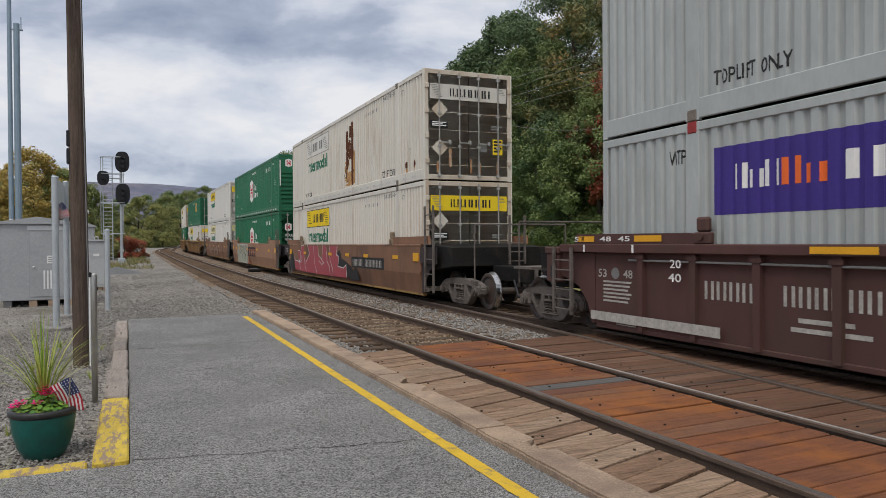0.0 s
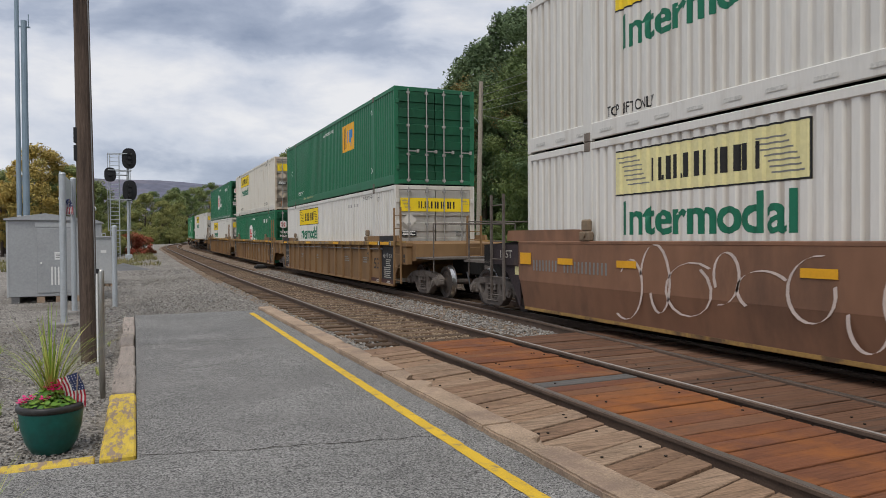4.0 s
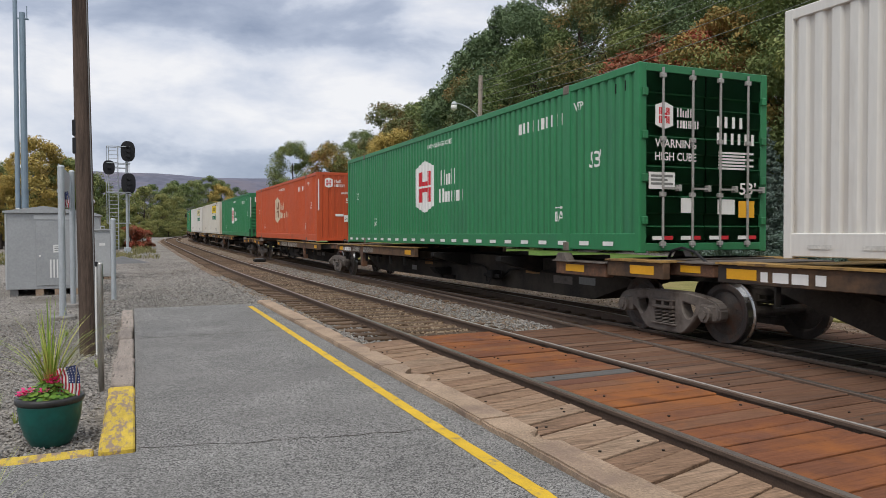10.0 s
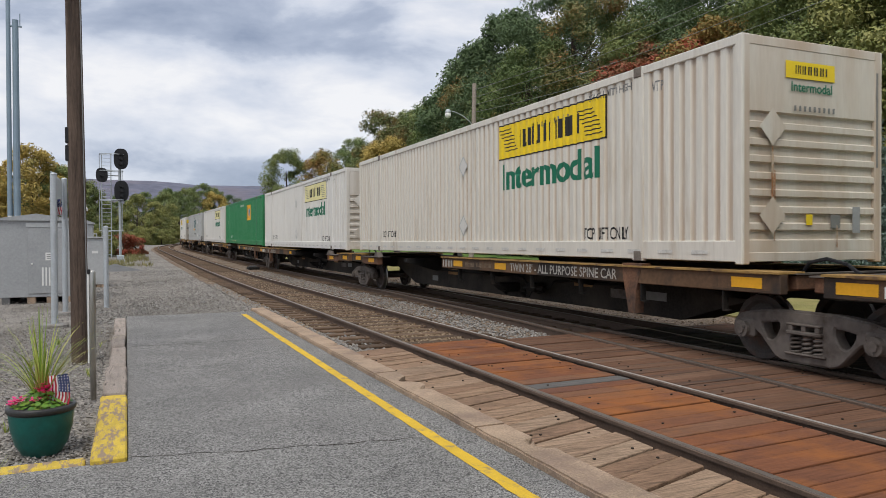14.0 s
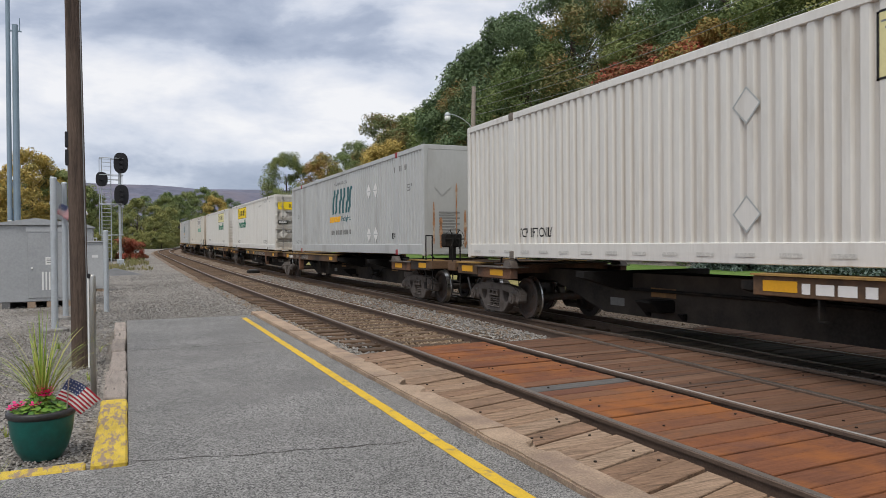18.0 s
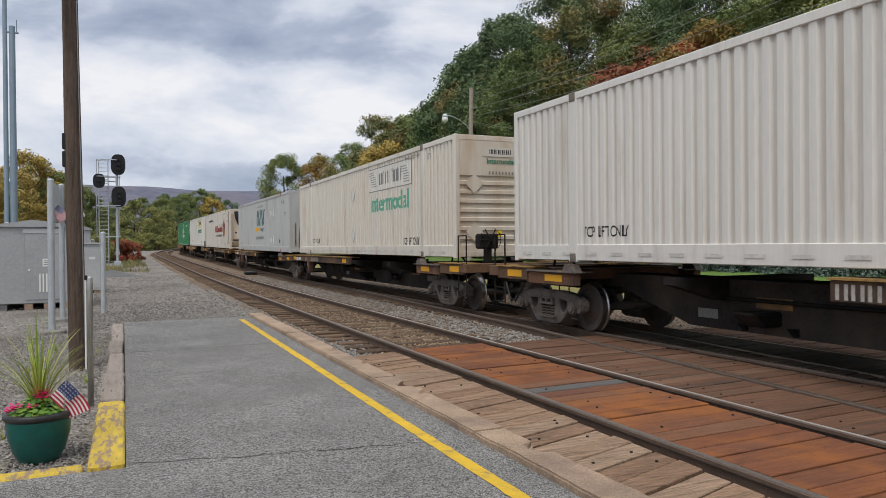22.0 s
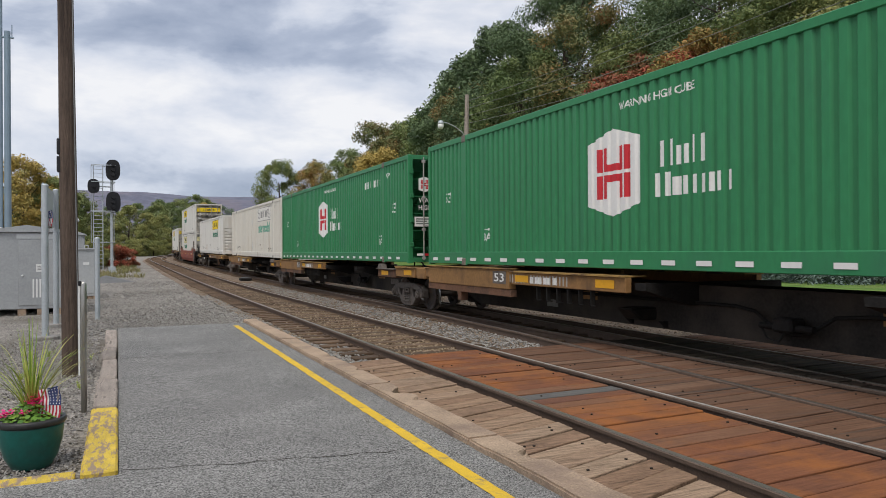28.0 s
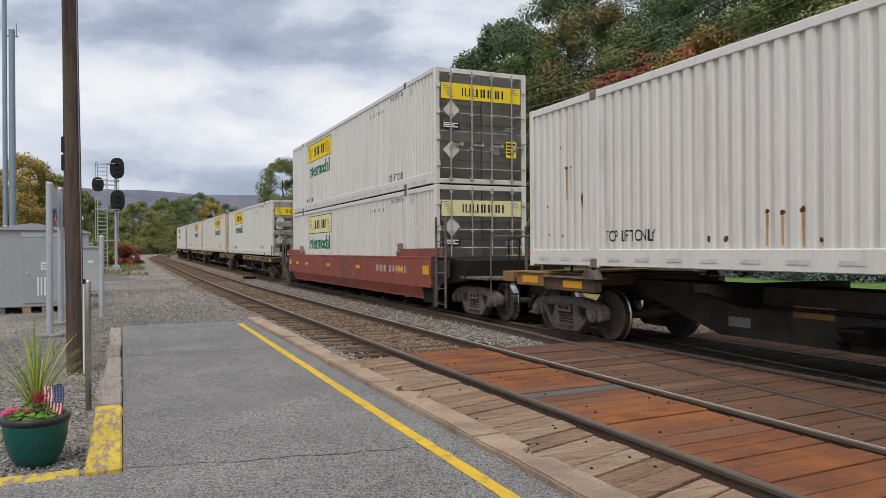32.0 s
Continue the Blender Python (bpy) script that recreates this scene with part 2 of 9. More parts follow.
RUST = (0.10, 0.035, 0.015)
M = {
    "asphalt": mat("asphalt", (0.175, 0.170, 0.161), 0.9, grain=1.3, fine=70, spread=0.3, bump=0.8, step=0.008,
                   stain=(0.145, 0.138, 0.132), stain_at=(0.5, 0.8), stain_scale=0.7, speck=(110, 0.8)),
    "gravel": mat("gravel", (0.235, 0.215, 0.19), 0.95, grain=2.5, fine=30, spread=0.4, bump=1.0, step=0.04,
                  stain=(0.155, 0.135, 0.11), stain_at=(0.5, 0.7), stain_scale=0.3, speck=(34, 0.6)),
    "ballast": mat("ballast", (0.205, 0.155, 0.112), 0.95, grain=3, fine=34, spread=0.4, bump=1.0, step=0.04,
                   stain=(0.13, 0.07, 0.04), stain_at=(0.5, 0.65), stain_scale=0.5, speck=(28, 0.6)),
    "stone": mat("stone", (0.2, 0.2, 0.2), 0.9, island=[(0.13, 0.115, 0.10), (0.22, 0.205, 0.185), (0.33, 0.31, 0.28), (0.21, 0.205, 0.20)],
                 grain=8, fine=60, spread=0.3),
    "stone_brown": mat("stone_brown", (0.2, 0.2, 0.2), 0.9, island=[(0.15, 0.10, 0.06), (0.25, 0.18, 0.115), (0.34, 0.265, 0.185), (0.20, 0.145, 0.10)],
                       grain=8, fine=60, spread=0.3),
    "concrete": mat("concrete", (0.35, 0.255, 0.178), 0.9, grain=2.2, fine=60, spread=0.4, bump=0.6, step=0.012, speck=(70, 0.12),
                    stain=(0.20, 0.14, 0.11), stain_at=(0.52, 0.7), stain_scale=1.6, per_object=0.08),
    "footing": mat("footing", (0.24, 0.23, 0.215), 0.9, grain=3, fine=45, spread=0.35, bump=0.5, step=0.01, stain=(0.14, 0.12, 0.10), stain_at=(0.5, 0.7), stain_scale=3),
    "yellow_paint": mat("yellow_paint", (0.60, 0.385, 0.03), 0.8, grain=5, fine=90, spread=0.2, bump=0.4, step=0.004,
                        stain=(0.20, 0.165, 0.10), stain_at=(0.56, 0.70), stain_scale=9),
    "timber_yellow": mat("timber_yellow", (0.56, 0.40, 0.065), 0.85, grain=4, fine=50, spread=0.3, bump=0.6, stretch=(5, 1.2, 5),
                         stain=(0.29, 0.215, 0.155), stain_at=(0.49, 0.58), stain_scale=4.5, gloss=0.15),
    "timber_grey": mat("timber_grey", (0.29, 0.245, 0.21), 0.9, grain=3, fine=30, spread=0.45, bump=0.9, stretch=(6, 0.7, 6), per_object=0.15,
                       stain=(0.09, 0.075, 0.06), stain_at=(0.58, 0.68), stain_scale=3.0),
    "plank_grey": mat("plank_grey", (0.26, 0.19, 0.14), 0.85, gloss=0.1, tones=[(0.20, 0.125, 0.082), (0.27, 0.18, 0.118), (0.215, 0.136, 0.09), (0.29, 0.208, 0.145), (0.245, 0.155, 0.10)],
                      grain=3.0, fine=12.0, spread=0.5, bump=0.6, step=0.01, stretch=(0.8, 9, 6), stain=(0.10, 0.068, 0.047), stain_at=(0.55, 0.72), stain_scale=2.2, checks=(2.6, 0.635, (0.085, 0.052, 0.036))),
    "plank_red": mat("plank_red", (0.25, 0.12, 0.07), 0.85, gloss=0.1, tones=[(0.125, 0.058, 0.038), (0.185, 0.075, 0.04), (0.145, 0.068, 0.046), (0.22, 0.092, 0.042), (0.145, 0.086, 0.062)],
                     grain=2.2, fine=9.0, spread=0.34, bump=0.6, step=0.01, stretch=(0.8, 9, 6), stain=(0.29, 0.108, 0.036), stain_at=(0.46, 0.66), stain_scale=1.0, spread_out=True, checks=(2.4, 0.635, (0.05, 0.026, 0.018))),
    "plank_brown": mat("plank_brown", (0.2, 0.12, 0.08), 0.85, gloss=0.1, tones=[(0.118, 0.063, 0.041), (0.153, 0.081, 0.051), (0.126, 0.071, 0.047), (0.18, 0.105, 0.07)],
                       grain=2.6, fine=6.5, spread=0.45, bump=0.6, step=0.01, stretch=(0.45, 9, 6), stain=(0.08, 0.062, 0.053), stain_at=(0.5, 0.7), stain_scale=0.9, checks=(1.6, 0.60, (0.04, 0.026, 0.02))),
    # planks below the train: its shade is painted in as near-black colour
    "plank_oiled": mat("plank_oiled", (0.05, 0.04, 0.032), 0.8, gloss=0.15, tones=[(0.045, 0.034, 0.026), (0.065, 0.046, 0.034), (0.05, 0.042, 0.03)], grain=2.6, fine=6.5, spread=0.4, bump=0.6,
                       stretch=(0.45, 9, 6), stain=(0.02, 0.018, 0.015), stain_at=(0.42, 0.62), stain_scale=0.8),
    "plank_slate": mat("plank_slate", (0.105, 0.098, 0.092), 0.8, grain=2.6, fine=6.5, spread=0.35, bump=0.6, stretch=(0.45, 9, 6)),
    "tie": mat("tie", (0.11, 0.072, 0.046), 0.9, grain=3, fine=25, spread=0.45, bump=0.7, stretch=(0.7, 7, 5), per_object=0.3),
    "rail_side": mat("rail_side", (0.125, 0.087, 0.065), 0.75, metal=0.15, grain=5, fine=70, spread=0.3, bump=0.3, step=0.003),
    "rail_top": mat("rail_top", (0.19, 0.158, 0.135), 0.4, metal=0.6, grain=2, fine=60, spread=0.25, bump=0.08, step=0.001, stretch=(1, 0.05, 1)),
    # worn rail head; its sky sheen is painted in as a pale colour
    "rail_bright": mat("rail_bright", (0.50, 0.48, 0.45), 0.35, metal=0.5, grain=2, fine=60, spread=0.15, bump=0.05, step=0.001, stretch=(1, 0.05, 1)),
    "galvanised": mat("galvanised", (0.44, 0.47, 0.49), 0.5, metal=0.35, grain=6, fine=40, spread=0.14, bump=0.05, per_object=0.06),
    "rod_grey": mat("rod_grey", (0.33, 0.32, 0.30), 0.55, metal=0.1, grain=6, fine=40, spread=0.3, bump=0.05),
    "tower_steel": mat("tower_steel", (0.23, 0.30, 0.36), 0.55, metal=0.2, grain=1, fine=20, spread=0.14, bump=0.05),
    "stainless": mat("stainless", (0.42, 0.41, 0.38), 0.38, metal=0.85, grain=3, fine=50, spread=0.2, bump=0.1, stretch=(1, 1, 0.2)),
    "cabinet": mat("cabinet", (0.36, 0.37, 0.375), 0.5, metal=0.3, grain=1.3, fine=20, spread=0.14, bump=0.05, step=0.004),
    "cabinet_light": mat("cabinet_light", (0.50, 0.51, 0.51), 0.45, metal=0.45, grain=1.3, fine=20, spread=0.12, bump=0.05, step=0.004),
    "pole_wood": mat("pole_wood", (0.105, 0.075, 0.058), 0.9, grain=5, fine=30, spread=0.5, bump=0.9, step=0.015, stretch=(5, 5, 0.35),
                     stain=(0.045, 0.032, 0.026), stain_at=(0.52, 0.66), stain_scale=2.0),
    "black_paint": mat("black_paint", (0.018, 0.018, 0.02), 0.5, grain=5, fine=40, spread=0.25, bump=0.1),
    "corner_dark": mat("corner_dark", (0.04, 0.03, 0.032), 0.75, grain=2, fine=25, spread=0.4, bump=0.15, stain=(0.08, 0.055, 0.045), stain_at=(0.5, 0.7), stain_scale=1.5),
    "under": mat("under", (0.016, 0.015, 0.014), 0.8, gloss=0.15, grain=2.5, fine=35, spread=0.5, bump=0.3, stain=(0.05, 0.037, 0.028), stain_at=(0.55, 0.8), stain_scale=1.6),
    "beam_dust": mat("beam_dust", (0.03, 0.027, 0.024), 0.85, gloss=0.15, grain=1.2, fine=25, spread=0.5, bump=0.3, stain=(0.075, 0.062, 0.05), stain_at=(0.42, 0.7), stain_scale=0.9),
    "beam_rust": mat("beam_rust", (0.16, 0.082, 0.048), 0.85, grain=2.5, fine=30, spread=0.4, bump=0.25, stain=(0.06, 0.042, 0.034), stain_at=(0.45, 0.65), stain_scale=1.8, per_object=0.15),
    "truck_steel": mat("truck_steel", (0.135, 0.115, 0.10), 0.7, grain=4, fine=14, spread=0.28, bump=0.08, stain=(0.055, 0.04, 0.032), stain_at=(0.5, 0.7), stain_scale=3),
    "wheel_steel": mat("wheel_steel", (0.085, 0.073, 0.066), 0.7, metal=0.3, grain=5, fine=45, spread=0.4, bump=0.2, stain=(0.11, 0.06, 0.04), stain_at=(0.5, 0.7), stain_scale=4),
    "tread": mat("tread", (0.5, 0.49, 0.47), 0.3, metal=1.0, grain=8, fine=60, spread=0.15, bump=0.05),
    "car_brown": mat("car_brown", (0.235, 0.122, 0.073), 0.75, grain=0.7, fine=3.5, spread=0.17, bump=0.05, stain=(0.12, 0.07, 0.048), stain_at=(0.48, 0.7), stain_scale=0.8, per_object=0.1, stretch=(1, 1, 0.4)),
    "car_copper": mat("car_copper", (0.33, 0.185, 0.115), 0.75, grain=0.7, fine=3.5, spread=0.17, bump=0.05, stain=(0.22, 0.115, 0.07), stain_at=(0.5, 0.75), stain_scale=0.7, stretch=(1, 1, 0.4)),
    "car_tan": mat("car_tan", (0.24, 0.142, 0.066), 0.75, grain=0.7, fine=3.5, spread=0.17, bump=0.05, stain=(0.15, 0.085, 0.045), stain_at=(0.48, 0.7), stain_scale=0.8, per_object=0.08, stretch=(1, 1, 0.4)),
    "car_maroon": mat("car_maroon", (0.088, 0.043, 0.037), 0.75, grain=0.7, fine=3.5, spread=0.17, bump=0.05, stain=(0.075, 0.045, 0.035), stain_at=(0.5, 0.7), stain_scale=0.9, stretch=(1, 1, 0.4)),
    "car_redbrown": mat("car_redbrown", (0.273, 0.075, 0.052), 0.75, grain=0.7, fine=3.5, spread=0.17, bump=0.05, stain=(0.14, 0.06, 0.045), stain_at=(0.5, 0.7), stain_scale=0.9, stretch=(1, 1, 0.4)),
    "car_buff": mat("car_buff", (0.135, 0.078, 0.043), 0.75, grain=1.0, fine=18, spread=0.3, bump=0.15, stain=(0.035, 0.028, 0.024), stain_at=(0.44, 0.6), stain_scale=0.7, per_object=0.1),
    "car_amber": mat("car_amber", (0.27, 0.145, 0.055), 0.75, grain=1.0, fine=18, spread=0.25, bump=0.15, stain=(0.09, 0.055, 0.035), stain_at=(0.5, 0.7), stain_scale=1.0),
    "worn_yellow": mat("worn_yellow", (0.33, 0.20, 0.065), 0.75, grain=2.0, fine=24, spread=0.3, bump=0.15, stain=(0.13, 0.08, 0.045), stain_at=(0.5, 0.62), stain_scale=2.2),
    "reflector": mat("reflector", (0.72, 0.36, 0.02), 0.5, grain=3, fine=30, spread=0.1, bump=0),
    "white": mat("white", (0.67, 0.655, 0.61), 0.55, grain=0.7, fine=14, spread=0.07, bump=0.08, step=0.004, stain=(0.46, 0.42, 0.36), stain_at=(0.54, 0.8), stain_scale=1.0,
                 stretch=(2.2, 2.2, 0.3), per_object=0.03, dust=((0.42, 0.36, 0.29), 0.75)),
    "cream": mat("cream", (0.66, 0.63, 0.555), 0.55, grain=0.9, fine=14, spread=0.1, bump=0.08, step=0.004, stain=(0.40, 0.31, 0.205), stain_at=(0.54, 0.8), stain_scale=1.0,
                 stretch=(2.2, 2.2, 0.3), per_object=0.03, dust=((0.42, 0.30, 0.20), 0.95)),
    # valleys of grey, silver, green and orange boxes are painted darker, like shade
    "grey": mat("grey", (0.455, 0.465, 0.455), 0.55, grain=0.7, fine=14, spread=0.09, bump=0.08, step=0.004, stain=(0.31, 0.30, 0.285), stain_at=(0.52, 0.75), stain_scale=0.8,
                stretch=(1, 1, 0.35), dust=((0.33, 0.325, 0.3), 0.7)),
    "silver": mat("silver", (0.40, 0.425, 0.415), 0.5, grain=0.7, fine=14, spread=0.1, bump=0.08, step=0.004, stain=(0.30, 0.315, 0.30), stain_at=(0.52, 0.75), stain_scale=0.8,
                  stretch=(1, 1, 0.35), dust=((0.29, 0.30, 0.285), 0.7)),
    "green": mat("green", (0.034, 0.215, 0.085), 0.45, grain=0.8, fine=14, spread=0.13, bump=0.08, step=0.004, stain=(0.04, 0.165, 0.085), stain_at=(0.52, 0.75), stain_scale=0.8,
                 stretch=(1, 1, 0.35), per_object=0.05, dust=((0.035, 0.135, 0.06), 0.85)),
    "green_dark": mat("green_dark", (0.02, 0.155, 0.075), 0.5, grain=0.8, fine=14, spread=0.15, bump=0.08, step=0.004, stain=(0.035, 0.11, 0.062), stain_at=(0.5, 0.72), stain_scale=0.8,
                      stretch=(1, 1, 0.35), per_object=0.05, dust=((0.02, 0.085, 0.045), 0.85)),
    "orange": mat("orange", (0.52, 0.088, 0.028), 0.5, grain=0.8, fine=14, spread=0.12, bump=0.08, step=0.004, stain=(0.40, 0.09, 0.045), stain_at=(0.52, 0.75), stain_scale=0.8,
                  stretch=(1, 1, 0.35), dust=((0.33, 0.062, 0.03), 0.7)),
    "casting": mat("casting", (0.17, 0.145, 0.12), 0.75, grain=6, fine=40, spread=0.4, bump=0.2),
    "rust": mat("rust", RUST, 0.9, grain=8, fine=40, spread=0.5, bump=0.3),
    "rust_streak": mat("rust_streak", (0.34, 0.17, 0.085), 0.85, grain=7, fine=30, spread=0.5, bump=0.1, stain=(0.5, 0.40, 0.29), stain_at=(0.48, 0.62), stain_scale=5),
    "rust_pale": mat("rust_pale", (0.43, 0.25, 0.105), 0.85, grain=6, fine=30, spread=0.4, bump=0.1),
    "rust_run": mat("rust_run", (0.20, 0.085, 0.038), 0.85, grain=6, fine=30, spread=0.4, bump=0.1),
    "logo_yellow": mat("logo_yellow", (0.80, 0.58, 0.02), 0.5, grain=2, fine=20, spread=0.06, bump=0),
    "logo_pale": mat("logo_pale", (0.72, 0.66, 0.34), 0.55, grain=2, fine=20, spread=0.1, bump=0),
    "logo_black": mat("logo_black", (0.02, 0.02, 0.02), 0.6, grain=2, fine=20, spread=0.2, bump=0),
    "logo_grey": mat("logo_grey", (0.20, 0.20, 0.19), 0.6, grain=2, fine=20, spread=0.2, bump=0),
    "logo_green": mat("logo_green", (0.015, 0.15, 0.085), 0.55, grain=2, fine=20, spread=0.1, bump=0),
    "logo_green_faded": mat("logo_green_faded", (0.13, 0.36, 0.26), 0.6, grain=2, fine=20, spread=0.2, bump=0),
    "logo_white": mat("logo_white", (0.75, 0.74, 0.71), 0.55, grain=2, fine=20, spread=0.06, bump=0),
    "tape_worn": mat("tape_worn", (0.55, 0.54, 0.50), 0.5, grain=9, fine=40, spread=0.3, bump=0),
    "stencil": mat("stencil", (0.40, 0.38, 0.34), 0.6, grain=9, fine=40, spread=0.35, bump=0),
    "logo_cream": mat("logo_cream", (0.62, 0.52, 0.38), 0.6, grain=3, fine=25, spread=0.22, bump=0),
    "logo_brown": mat("logo_brown", (0.24, 0.12, 0.075), 0.6, grain=3, fine=25, spread=0.2, bump=0),
    "logo_red": mat("logo_red", (0.55, 0.03, 0.04), 0.5, grain=2, fine=20, spread=0.08, bump=0),
    "logo_maroon": mat("logo_maroon", (0.30, 0.035, 0.035), 0.5, grain=2, fine=20, spread=0.12, bump=0),
    "logo_purple": mat("logo_purple", (0.05, 0.03, 0.21), 0.5, grain=2, fine=20, spread=0.08, bump=0),
    "logo_orange": mat("logo_orange", (0.80, 0.15, 0.03), 0.5, grain=2, fine=20, spread=0.06, bump=0),
    "logo_amber": mat("logo_amber", (0.78, 0.40, 0.03), 0.5, grain=2, fine=20, spread=0.06, bump=0),
    "logo_teal": mat("logo_teal", (0.03, 0.11, 0.12), 0.5, grain=2, fine=20, spread=0.1, bump=0),
    "logo_blue": mat("logo_blue", (0.05, 0.22, 0.50), 0.5, grain=2, fine=20, spread=0.1, bump=0),
    "logo_navy": mat("logo_navy", (0.025, 0.04, 0.22), 0.5, grain=2, fine=20, spread=0.1, bump=0),
    "paint_pink": mat("paint_pink", (0.36, 0.07, 0.085), 0.6, grain=3, fine=20, spread=0.2, bump=0),
    "paint_sage": mat("paint_sage", (0.36, 0.37, 0.29), 0.6, grain=3, fine=20, spread=0.2, bump=0),
    "paint_rust": mat("paint_rust", (0.30, 0.10, 0.05), 0.65, grain=3, fine=20, spread=0.3, bump=0),
    "paint_faint": mat("paint_faint", (0.36, 0.20, 0.17), 0.65, grain=5, fine=20, spread=0.4, bump=0),
    "paint_white": mat("paint_white", (0.60, 0.57, 0.56), 0.6, grain=3, fine=20, spread=0.2, bump=0),
    "paint_line": mat("paint_line", (0.56, 0.47, 0.42), 0.6, grain=3, fine=20, spread=0.2, bump=0),
    "pot_green": mat("pot_green", (0.012, 0.095, 0.08), 0.35, grain=3, fine=30, spread=0.2, bump=0.05, stain=(0.02, 0.06, 0.055), stain_at=(0.5, 0.75), stain_scale=4),
    "pot_rim": mat("pot_rim", (0.035, 0.035, 0.035), 0.4, grain=6, fine=40, spread=0.4, bump=0.1),
    "soil": mat("soil", (0.03, 0.022, 0.016), 0.95, grain=8, fine=60, spread=0.6, bump=0.9, step=0.02),
    "grass_blade": mat("grass_blade", (0.2, 0.3, 0.05), 0.6, island=[(0.10, 0.20, 0.025), (0.30, 0.40, 0.06), (0.42, 0.40, 0.12), (0.18, 0.30, 0.04)], grain=5, fine=40, spread=0.2, bump=0),
    "grass_rough": mat("grass_rough", (0.15, 0.16, 0.06), 0.8, island=[(0.09, 0.11, 0.04), (0.17, 0.18, 0.065), (0.26, 0.22, 0.10), (0.14, 0.13, 0.06)], grain=0.5, fine=5, spread=0.25, bump=0, patch=0.5),
    "flower_leaf": mat("flower_leaf", (0.1, 0.2, 0.03), 0.55, island=[(0.05, 0.13, 0.02), (0.12, 0.24, 0.03), (0.22, 0.33, 0.05)], grain=5, fine=40, spread=0.2, bump=0.1),
    "petal": mat("petal", (0.72, 0.035, 0.19), 0.5, island=[(0.55, 0.02, 0.13), (0.80, 0.05, 0.25), (0.68, 0.03, 0.16)], grain=5, fine=40, spread=0.15, bump=0),
    "flag_red": mat("flag_red", (0.42, 0.03, 0.05), 0.7, grain=5, fine=60, spread=0.1, bump=0.05),
    "flag_white": mat("flag_white", (0.68, 0.66, 0.66), 0.7, grain=5, fine=60, spread=0.08, bump=0.05),
    "flag_blue": mat("flag_blue", (0.035, 0.05, 0.14), 0.7, grain=5, fine=60, spread=0.1, bump=0.05),
    "lawn": mat("lawn", (0.20, 0.185, 0.06), 0.95, grain=1.0, fine=24, spread=0.5, bump=0.8, step=0.04, stain=(0.27, 0.22, 0.09), stain_at=(0.45, 0.65), stain_scale=0.4),
    "lawn_green": mat("lawn_green", (0.10, 0.19, 0.035), 0.95, grain=1.0, fine=24, spread=0.45, bump=0.8, step=0.04, stain=(0.15, 0.20, 0.05), stain_at=(0.45, 0.65), stain_scale=0.5),
    "bark": mat("bark", (0.065, 0.05, 0.04), 0.95, grain=5, fine=24, spread=0.5, bump=0.9, step=0.03, stretch=(4, 4, 0.6)),
    # ridge: blue-grey distance haze is painted into the base colour
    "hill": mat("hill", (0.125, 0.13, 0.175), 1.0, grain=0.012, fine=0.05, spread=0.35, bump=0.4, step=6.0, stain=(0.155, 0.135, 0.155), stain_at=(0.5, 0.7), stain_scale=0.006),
    "wire": mat("wire", (0.22, 0.22, 0.22), 0.6, bump=0),
    "lamp_glass": mat("lamp_glass", (0.75, 0.75, 0.72), 0.25, bump=0),
    "lead": mat("lead", (0.12, 0.12, 0.12), 0.7, grain=4, fine=30, spread=0.3),
    "sign_white": mat("sign_white", (0.72, 0.72, 0.70), 0.5, grain=4, fine=30, spread=0.05, bump=0),
    "soil_dust": mat("soil_dust", (0.24, 0.18, 0.12), 0.8, grain=2, fine=20, spread=0.35, bump=0.1, stain=(0.12, 0.09, 0.065), stain_at=(0.45, 0.7), stain_scale=1.5),
    "reefer_black": mat("reefer_black", (0.02, 0.022, 0.026), 0.45, grain=4, fine=30, spread=0.3, bump=0.05),
}


def leaf(name, tones, rough=0.65):
    return mat(name, (0.1, 0.1, 0.1), rough, island=tones, grain=0.45, fine=5, spread=0.25, bump=0, patch=0.6, gloss=0.3)


LEAF = {
    "dark": leaf("leaf_dark", [(0.055, 0.09, 0.043), (0.082, 0.132, 0.058), (0.125, 0.175, 0.078), (0.07, 0.112, 0.053)]),
    "mid": leaf("leaf_mid", [(0.07, 0.115, 0.042), (0.115, 0.168, 0.055), (0.175, 0.212, 0.07), (0.092, 0.135, 0.05)]),
    "olive": leaf("leaf_olive", [(0.105, 0.15, 0.052), (0.155, 0.205, 0.068), (0.22, 0.24, 0.082), (0.135, 0.17, 0.06)]),
    "yellow": leaf("leaf_yellow", [(0.20, 0.185, 0.055), (0.36, 0.285, 0.08), (0.48, 0.345, 0.09), (0.26, 0.21, 0.065)]),
    "turning": leaf("leaf_turning", [(0.08, 0.115, 0.045), (0.12, 0.15, 0.055), (0.20, 0.18, 0.065), (0.34, 0.15, 0.06)]),
    "orange": leaf("leaf_orange", [(0.12, 0.16, 0.05), (0.18, 0.19, 0.058), (0.33, 0.21, 0.06), (0.28, 0.13, 0.05)]),
    "red": leaf("leaf_red", [(0.12, 0.10, 0.04), (0.22, 0.10, 0.045), (0.38, 0.085, 0.05), (0.30, 0.07, 0.045)]),
    "spruce": leaf("leaf_spruce", [(0.08, 0.118, 0.098), (0.155, 0.205, 0.178), (0.125, 0.168, 0.142), (0.085, 0.125, 0.10)]),
    "bright": leaf("leaf_bright", [(0.10, 0.135, 0.045), (0.19, 0.215, 0.065), (0.28, 0.265, 0.085), (0.15, 0.17, 0.055)]),
}

# ---- building blocks ----


